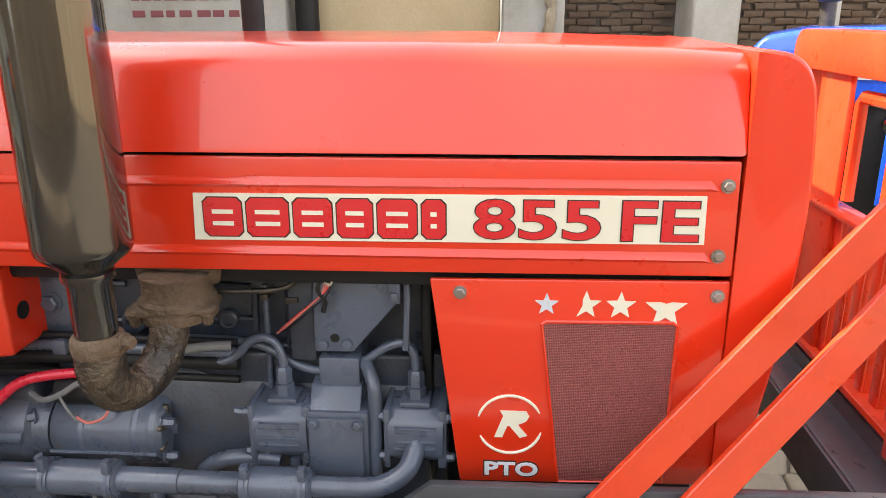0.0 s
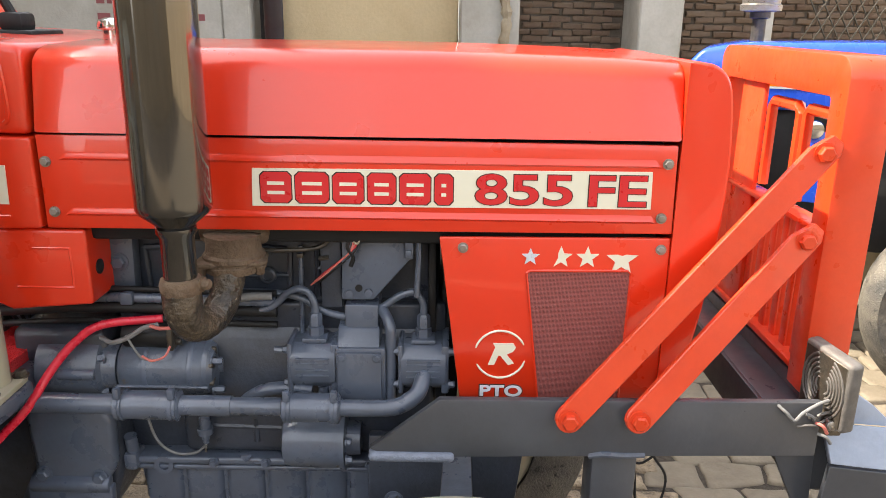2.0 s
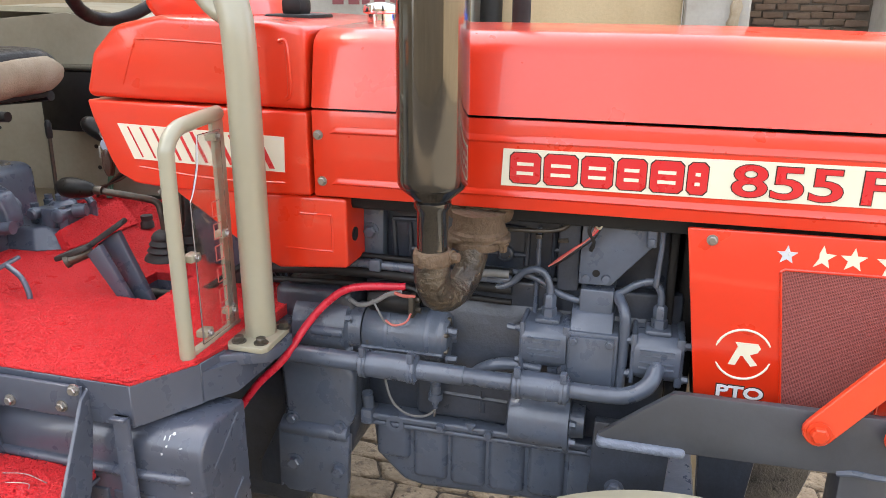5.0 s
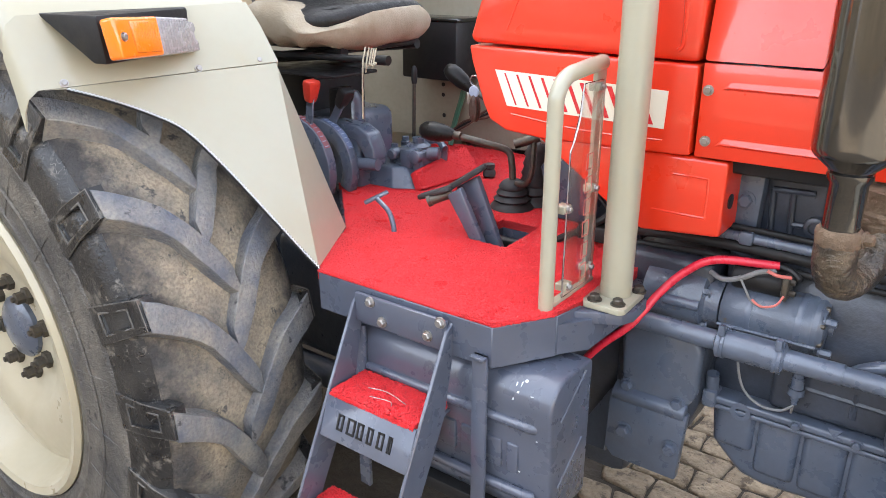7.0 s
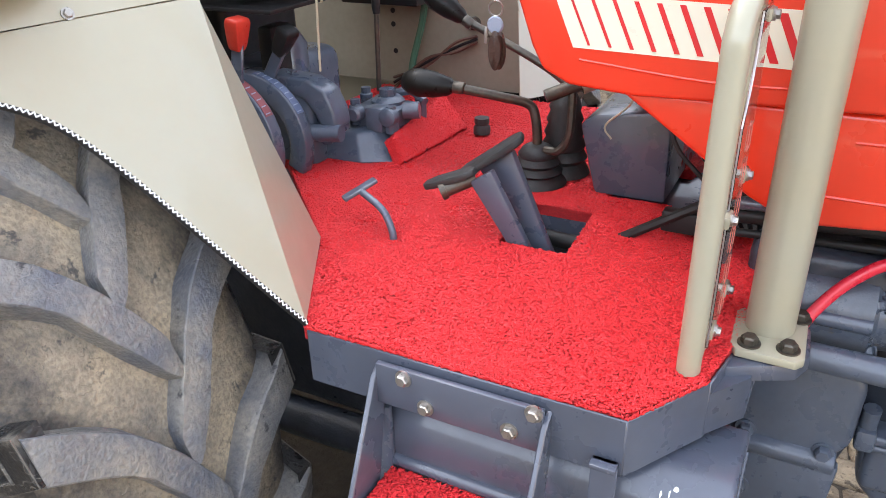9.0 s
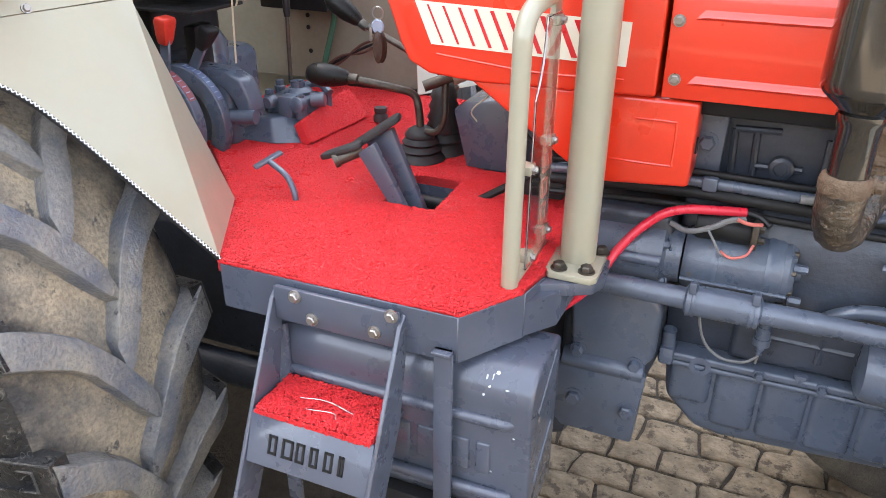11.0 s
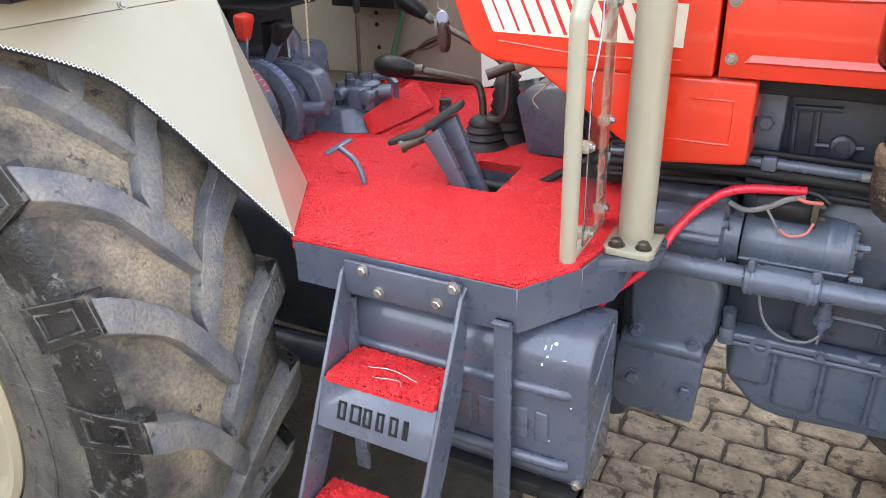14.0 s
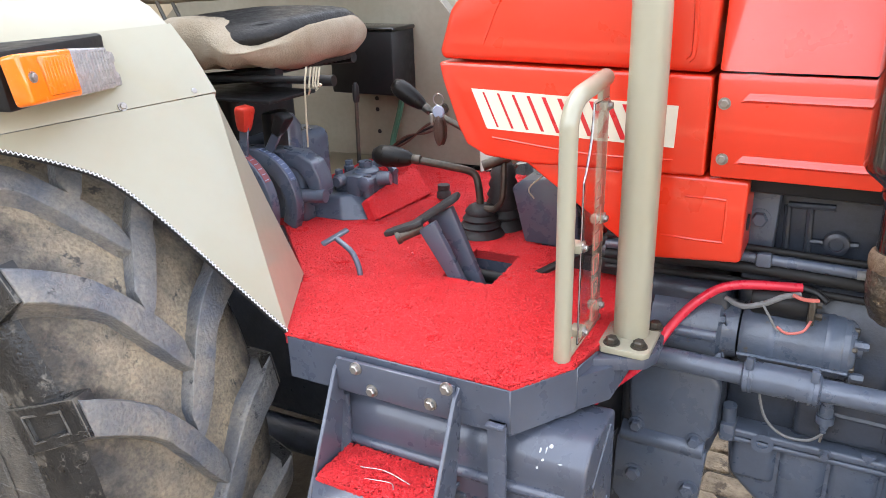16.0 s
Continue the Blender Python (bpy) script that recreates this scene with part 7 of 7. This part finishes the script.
P("bolt_cap", lathe(B(), [(0.016, 0.906), (0.016, 0.918), (0.012, 0.924), (0.014, 0.926), (0.014, 0.936), (0, 0.937)], (-1.253, 1.349, 0.004), seg=16), RUBBER)

# key ring with a leather fob hanging at the cowl
kr = thing("key_ring", "keys with a brown leather fob hanging at the dashboard", "keys")
part("ring", tube(B(), [(-1.096 + 0.010 * math.cos(radians(a)), 1.05, 1.192 + 0.010 * math.sin(radians(a))) for a in range(0, 361, 24)], 0.0014, 6), STEEL, kr)
part("key", lathe(B(), [(0, -0.002), (0.010, -0.002), (0.012, 0), (0.010, 0.002), (0, 0.002)], (-1.096, 1.049, 1.171), 'y', 18), PALE_BLUE, kr, "grey plastic key head")
part("blade", box(B(), -1.112, -1.107, 1.047, 1.050, 1.146, 1.168, 0.001), STEEL, kr)
for dy in (0.0, 0.006):
    part("fob", moved(lathe(B(), [(0, -0.0025), (0.012, -0.0025), (0.014, 0), (0.012, 0.0025), (0, 0.0025)], (0, 0, 0), 'y', 20), Matrix.Translation((-1.094 + dy * 0.5, 1.044 + dy, 1.138)) @ Matrix.Diagonal((0.75, 1, 1.9, 1))), FOB, kr, "dark brown leather fob")

# steering column stub and dashboard edge behind the cowl
stc = B()
tube(stc, [(-0.93, 1.21, 1.395), (-1.04, 1.21, 1.52)], 0.026, 18)
lathe(stc, [(0.05, 0.0), (0.05, 0.03), (0.03, 0.045), (0, 0.045)], (-1.04, 1.21, 1.52), m=facing((-0.8, 0, 0.6)), seg=24)
sw_ = P("steering_column", stc, BLACK_DULL, "black steering column")
m = Matrix.Translation((-1.06, 1.21, 1.555)) @ facing((-0.8, 0, 0.6))
ring = [m @ Vector((0.20 * math.cos(radians(a)), 0.20 * math.sin(radians(a)), 0)) for a in range(0, 361, 10)]
part("wheel_rim", tube(B(), ring, 0.013, 10), BLACK_DULL, sw_, "black steering wheel rim")
for a in (90, 210, 330):
    part("spoke", tube(B(), [m @ Vector((0, 0, 0)), m @ Vector((0.20 * math.cos(radians(a)), 0.20 * math.sin(radians(a)), 0))], 0.008, 8), BLACK_DULL, sw_)
hump = B()
prism(hump, [(-0.80, 1.405), (-0.86, 1.475), (-0.95, 1.50), (-1.0, 1.43), (-0.97, 1.395)], 'y', 1.07, 1.35, 0.015, 3)
P("instrument_hood", hump, RED, "red instrument hood")

# ---- seat ----
seat = thing("driver_seat", "driver's seat in a soiled cream canvas cover", "seat")


def cushion(x0, x1, y0, y1, z0, z1, wav, seed, mat, name, dome=0.0):
    rng = random.Random(seed)
    bm = bmesh.new()
    bmesh.ops.create_cube(bm, size=1)
    bmesh.ops.subdivide_edges(bm, edges=bm.edges[:], cuts=14, use_grid_fill=True)
    for v in bm.verts:
        c = v.co * 2
        x, y, z = c
        px = x * math.sqrt(max(0, 1 - 0.42 * y * y * abs(y) ** 2 - 0.15 * z * z))
        py = y * math.sqrt(max(0, 1 - 0.30 * x * x * abs(x) ** 2 - 0.18 * z * z))
        pz = z * math.sqrt(max(0, 1 - 0.25 * x ** 4 - 0.25 * y ** 4))
        if z > 0:
            pz += dome * (1 - x * x) * (1 - y * y)
        p = Vector(((x0 + x1) / 2 + px * (x1 - x0) / 2, (y0 + y1) / 2 + py * (y1 - y0) / 2, (z0 + z1) / 2 + pz * (z1 - z0) / 2))
        if z < -0.3 and wav > 0.009:
            p.z += 0.005 * math.sin(p.x * 95) * (-z) + 0.004 * math.sin(p.x * 41 + 1)
        if name == "cushion_cover":
            # the near edge sags in the middle, where the worn top shows
            sag = math.exp(-((p.x + 1.475) / 0.055) ** 2) * max(0.0, 1 - (p.y - y0) / 0.16)
            if z > -0.2 and p.x < -1.52:
                p.z += 0.020 * min(1.0, (-1.52 - p.x) / 0.06) * max(0.0, 1 - (p.y - y0) / 0.12)
            p.z -= 0.036 * sag * max(0.0, z + 0.2)
            p.z -= 0.016 * max(0.0, (-1.60 - p.x) / 0.18) * max(0.0, -z)
        if name == "cushion_top":
            p.z -= 0.012 * math.exp(-((p.x + 1.545) / 0.10) ** 2) * max(0.0, 1 - (p.y - y0) / 0.2)
        n = noise.noise(p * 9) * wav + noise.noise(p * 28 + Vector((seed, 0, 0))) * wav * 0.32
        v.co = p + Vector((0, n, n * 0.8))
    return part(name, bm, mat, seat, sharp=0)


cus = cushion(-1.785, -1.428, 0.99, 1.43, 1.228, 1.316, 0.012, 3, CLOTH, "cushion_cover", 0.15)
for p in cus.data.polygons:
    p.use_smooth = True
cus["label"] = "soiled cream canvas seat cover"
top = cushion(-1.74, -1.440, 1.012, 1.41, 1.262, 1.3265, 0.002, 5, LEATHER, "cushion_top", 0.2)
for p in top.data.polygons:
    p.use_smooth = True
bkr = cushion(-1.86, -1.72, 0.98, 1.44, 1.345, 1.72, 0.008, 8, CLOTH, "backrest", 0.0)
for p in bkr.data.polygons:
    p.use_smooth = True
blk = cushion(-1.83, -1.70, 1.01, 1.41, 1.365, 1.70, 0.005, 9, LEATHER, "backrest_pad", 0.0)
for p in blk.data.polygons:
    p.use_smooth = True
for y in (1.06, 1.10):
    part("back_rod", rod(B(), (-1.73, y, 1.30), (-1.76, y, 1.36), 0.004, 6), STEEL_DARK, seat)
fr = B()
box(fr, -1.75, -1.47, 1.10, 1.34, 1.215, 1.228, 0.004)
tube(fr, [(-1.78, 1.08, 1.185), (-1.47, 1.08, 1.218)], 0.013, 8)
tube(fr, [(-1.78, 1.34, 1.185), (-1.47, 1.34, 1.218)], 0.013, 8)
part("seat_frame", fr, BLACK_DULL, seat)
tube_b = B()
tube(tube_b, [(-1.75, 1.04, 1.205), (-1.34, 1.055, 1.213)], 0.0075, 10)
tube(tube_b, [(-1.350, 1.055, 1.2128), (-1.320, 1.056, 1.2135)], 0.0105, 10)
part("adjust_rod", tube_b, BLACK_DULL, seat, "black seat adjusting rod")
pl_ = B()
box(pl_, -1.74, -1.445, 1.015, 1.16, 1.168, 1.175, 0.002)
box(pl_, -1.55, -1.52, 1.10, 1.16, 0.98, 1.13, 0.006)
part("slide_plate", pl_, BLACK_DULL, seat)
# black block, added to darken the space under and behind the seat
part("suspension", box(B(), -1.84, -1.66, 1.14, 1.36, 0.99, 1.165, 0.02, 3), BLACK_DULL, seat, "black block added for the dark under the seat")
cd = thing("seat_cord", "cream cord ends hanging from the seat cover", "cord")
for k, (dx, z1) in enumerate(((0.0, 1.09), (0.010, 1.19), (0.018, 1.205), (0.024, 1.20), (0.030, 1.212))):
    part("cord", tube(B(), curve([(-1.365 + dx, 1.035, 1.240), (-1.362 + dx, 1.022, 1.21), (-1.366 + dx * 1.4, 1.022, (1.21 + z1) / 2), (-1.37 + dx * 1.3, 1.024, z1)], 6), 0.0018, 6), ROPE, cd)

# black box, bolt, wires and holes on the far fender wall
WY = 2 * MID - 0.796
bxk = P("switch_box", box(B(), -1.665, -1.475, WY - 0.11, WY, 1.10, 1.262, 0.006), BLACK_DULL, "matt black box on the fender wall")
part("lid", box(B(), -1.668, -1.470, WY - 0.113, WY - 0.002, 1.255, 1.266, 0.004), BLACK, bxk)
P("fixing_bolt", lathe(B(), [(0.014, 0), (0.014, -0.01), (0.007, -0.012), (0.007, -0.03), (0, -0.03)], (-1.395, WY, 1.055), 'y', 14), STEEL_DARK)
for x, z in ((-1.60, 1.07), (-1.60, 1.04), (-1.597, 0.98)):
    P("wall_hole", lathe(B(), [(0.006, 0), (0.006, -0.0015), (0, -0.0015)], (x, WY, z), 'y', 10), BLACK_DULL)
P("wire", tube(B(), curve([(-1.50, WY - 0.03, 1.10), (-1.51, WY - 0.03, 1.05), (-1.53, WY - 0.04, 0.97), (-1.53, WY - 0.06, 0.91)], 6), 0.008, 8), WIRE_GREEN)
for k in range(3):
    P("wire", tube(B(), curve([(-1.385, WY - 0.01, 1.03 - 0.006 * k), (-1.43, WY - 0.03, 1.015 - 0.01 * k), (-1.49, WY - 0.05, 0.965 + 0.008 * k), (-1.57, WY - 0.06, 0.935 - 0.012 * k)], 6), 0.0035, 6), (WIRE_BROWN, BLACK_DULL, WIRE_BROWN)[k])

# ---- blue tractor standing behind ----
blue = thing("blue_tractor", "blue farm tractor parked behind, partly hidden", "tractor")
bt = Matrix.Translation((1.49, 3.35, -0.012)) @ pose(0, 0, 0, 0, 0, -20)


def bpart(name, bm, mat, label="", parent=None):
    return part(name, moved(bm, bt), mat, parent or blue, label)


hb = B()
prism(hb, [(-0.42, 1.13), (-0.44, 1.25), (-0.36, 1.345), (-0.2, 1.375), (1.3, 1.40), (1.3, 1.10), (-0.40, 1.10)], 'y', -0.28, 0.28, 0.03, 4)
bh = bpart("bonnet", hb, BLUE, "glossy blue bonnet")
bpart("badge", box(B(), -0.1, 0.12, -0.286, -0.279, 1.20, 1.24, 0.002), AMBER, "", bh)
bpart("badge_edge", box(B(), -0.12, 0.14, -0.284, -0.278, 1.19, 1.25, 0.002), DECAL_WHITE, "", bh)
gr_ = bpart("grille", box(B(), -0.38, -0.06, -0.27, 0.27, 0.62, 1.12, 0.02), BLACK_DULL, "black front grille")
for k in range(9):
    bpart("slat", box(B(), -0.37 + 0.036 * k, -0.36 + 0.036 * k, -0.276, -0.268, 0.66, 1.0, 0.002), RUBBER, "", gr_)
bpart("headlamp", lathe(B(), [(0.0, 0.01), (0.036, 0.0), (0.040, -0.01), (0.036, -0.02), (0.0, -0.028)], (0.12, -0.28, 1.03), 'y', 24), CHROME, "round chrome headlamp")
bpart("engine", box(B(), -0.05, 1.2, -0.2, 0.2, 0.5, 1.12, 0.03), BLACK_DULL, "dark engine")
bpart("side_skirt", box(B(), 0.10, 0.24, -0.285, -0.27, 0.72, 1.02, 0.004), BLUE)
bpart("precleaner_neck", lathe(B(), [(0.03, 1.36), (0.03, 1.47), (0.045, 1.475), (0.045, 1.50)], (-0.14, 0.05, 0), seg=18), STEEL_DARK)
bpart("precleaner", lathe(B(), [(0.045, 1.50), (0.088, 1.505), (0.09, 1.53), (0.08, 1.535), (0.085, 1.57), (0.09, 1.62), (0.06, 1.65), (0, 1.655)], (-0.14, 0.05, 0), seg=28), STEEL, "steel air pre-cleaner bowl")
bpart("exhaust", lathe(B(), [(0.03, 1.38), (0.03, 1.46), (0.05, 1.48), (0.05, 2.1)], (0.75, -0.1, 0), seg=20), BLACK, "black exhaust stack")
bpart("hand_bar", tube(B(), curve([(0.55, -0.2, 1.39), (0.56, -0.22, 1.6), (0.60, -0.22, 2.0)], 5), 0.016, 12), STEEL, "steel tube")
for xw, yw, rw_, ww in ((0.75, -0.55, 0.40, 0.10), (0.75, 0.55, 0.40, 0.10)):
    tw = B()
    lathe(tw, [(rw_ * 0.78, -ww), (rw_ * 0.87, -ww * 1.1), (rw_ * 0.98, -ww * 0.6), (rw_, 0), (rw_ * 0.98, ww * 0.6), (rw_ * 0.87, ww * 1.1), (rw_ * 0.78, ww)], (xw, yw, rw_), 'y', 40, caps=False)
    wv = bpart("wheel", tw, TYRE_SIDE, "dusty tyre on a cream rim")
    bpart("rim", lathe(B(), [(rw_ * 0.80, -ww), (rw_ * 0.77, -ww * 0.9), (rw_ * 0.70, -ww * 0.4), (0.10, -ww * 0.3), (0.07, -ww * 0.9), (0, -ww * 0.9)], (xw, yw, rw_), 'y', 32), RIM, "", wv)
    bpart("hub", lathe(B(), [(0.06, -ww * 1.5), (0.06, -ww * 0.5)], (xw, yw, rw_), 'y', 16), BLACK_DULL, "", wv)
bpart("rear_body", box(B(), 1.2, 2.2, -0.35, 0.35, 0.5, 1.2, 0.04), BLACK_DULL)

# wire fence behind the blue tractor
fence = thing("wire_fence", "wire mesh fence with pale posts beside the shed", "fence")
for k in range(22):
    x = 2.35 + 0.09 * k
    part("wire", tube(B(), [(x, 5.6, 1.0), (x + 0.55, 5.6, 2.0)], 0.006, 5), STEEL_DARK, fence)
    part("wire", tube(B(), [(x + 0.55, 5.61, 1.0), (x, 5.61, 2.0)], 0.006, 5), STEEL_DARK, fence)
for x in (2.2, 3.3, 4.3):
    part("post", box(B(), x, x + 0.10, 5.55, 5.65, -0.012, 2.2, 0.01), WHITEWASH, fence)

# ---- old brickwork in the shed recess: pieces ----
brk = bpy.data.objects["wall_brick_mortar"]
rb = random.Random(21)
bmesh_shapes = []
for k in range(4):
    t = B()
    box(t, -0.079, 0.079, -0.02, 0.03, -0.023, 0.023, 0.007, 1)
    for v in t.verts:
        v.co += Vector((rb.uniform(-1, 1), rb.uniform(-1, 1), rb.uniform(-1, 1))) * 0.006
    finish(t)
    me = bpy.data.meshes.new("brick")
    t.to_mesh(me)
    t.free()
    me.materials.append(BRICK)
    bmesh_shapes.append(me)
for r in range(11):
    z = 1.12 + 0.056 * r
    for c in range(27):
        x = 0.58 + 0.170 * c + (0.085 if r % 2 else 0) + rb.uniform(-0.012, 0.012)
        if 1.36 < x < 1.86:
            continue
        b = new("brick", bmesh_shapes[rb.randrange(4)])
        b.parent = brk
        b.location = (x + rb.uniform(-.004, .004), WALL_Y + 0.553 + rb.uniform(-0.010, 0.006), z + rb.uniform(-.004, .004))
        b.rotation_euler = (0, rb.uniform(-.02, .02), rb.uniform(-.02, .02))

# ---- paving: small worn stones under the tractor, larger pale slabs in front of it ----


def stones(name, rest_name, x0, x1, y0, y1, cw, ch, mat, seed, jitter, square, near, skip):
    """Irregular paving laid in courses: every stone a low rounded block with corners shared out over the joints."""
    rng = random.Random(seed)
    nx, ny = int((x1 - x0) / cw), int((y1 - y0) / ch)

    def corner_at(i, j, half):
        n = noise.noise_vector(Vector((i * 3.7 + half * 1.3, j * 5.1, seed)))
        return Vector((x0 + (i + half) * cw + n.x * jitter * cw, y0 + j * ch + n.y * jitter * ch, 0))
    verts, faces = [], []
    for j in range(ny):
        half = 0.5 * (j % 2)
        for i in range(nx):
            q = [corner_at(i, j, half), corner_at(i + 1, j, half), corner_at(i + 1, j + 1, half), corner_at(i, j + 1, half)]
            c = sum(q, Vector()) / 4
            if skip(c):
                continue
            lift = rng.uniform(-0.006, 0.005)
            ring = []
            for k in range(4):
                a, b = q[k], q[(k + 1) % 4]
                ring += [a.lerp(b, square), a.lerp(b, 0.5) + Vector((rng.uniform(-1, 1), rng.uniform(-1, 1), 0)) * 0.05 * ch, a.lerp(b, 1 - square)]
            V = []
            for f, z in ((0.985, -0.03), (0.98, -0.007), (0.93, -0.001), (0.75, 0.001)):
                V += [c + (p - c) * f - (p - c).normalized() * 0.0025 + Vector((0, 0, z + lift + (rng.uniform(-0.002, 0.002) if f < 0.93 else 0))) for p in ring]
            n = len(ring)
            F = []
            for r in range(3):
                for k in range(n):
                    F.append((r * n + k, r * n + (k + 1) % n, (r + 1) * n + (k + 1) % n, (r + 1) * n + k))
            F.append(tuple(3 * n + k for k in range(n)))
            if near(c):
                me = bpy.data.meshes.new(name)
                me.from_pydata([tuple(v - c) for v in V], [], F)
                me.polygons.foreach_set("use_smooth", [True] * len(me.polygons))
                me.materials.append(mat)
                ob = new(name, me)
                ob.parent = ground
                ob.location = c
            else:
                o = len(verts)
                verts += [tuple(v) for v in V]
                faces += [tuple(o + k for k in f) for f in F]
    me = bpy.data.meshes.new(rest_name)
    me.from_pydata(verts, [], faces)
    me.polygons.foreach_set("use_smooth", [True] * len(me.polygons))
    me.materials.append(mat)
    ob = new(rest_name, me)
    ob.parent = ground
    tagged(ob, kind="stuff")


# no stones below the platform and rear: dark earth stands in for shade
stones("paving_stone", "paving_stones", -5.2, 0.72, -4.6, 5.6, 0.150, 0.106, PAVER, 33, 0.30, 0.06,
       lambda c: -0.95 < c.x < 0.66 and 0.95 < c.y < 2.6, lambda c: -2.5 < c.x < -1.02 and 0.62 < c.y < 2.0)
stones("paving_slab", "paving_slabs", 0.645, 8.6, -4.6, 5.9, 0.20, 0.15, SLAB, 8, 0.42, 0.06,
       lambda c: c.x < 2.2 and 0.6 < c.y < 3.6, lambda c: False)
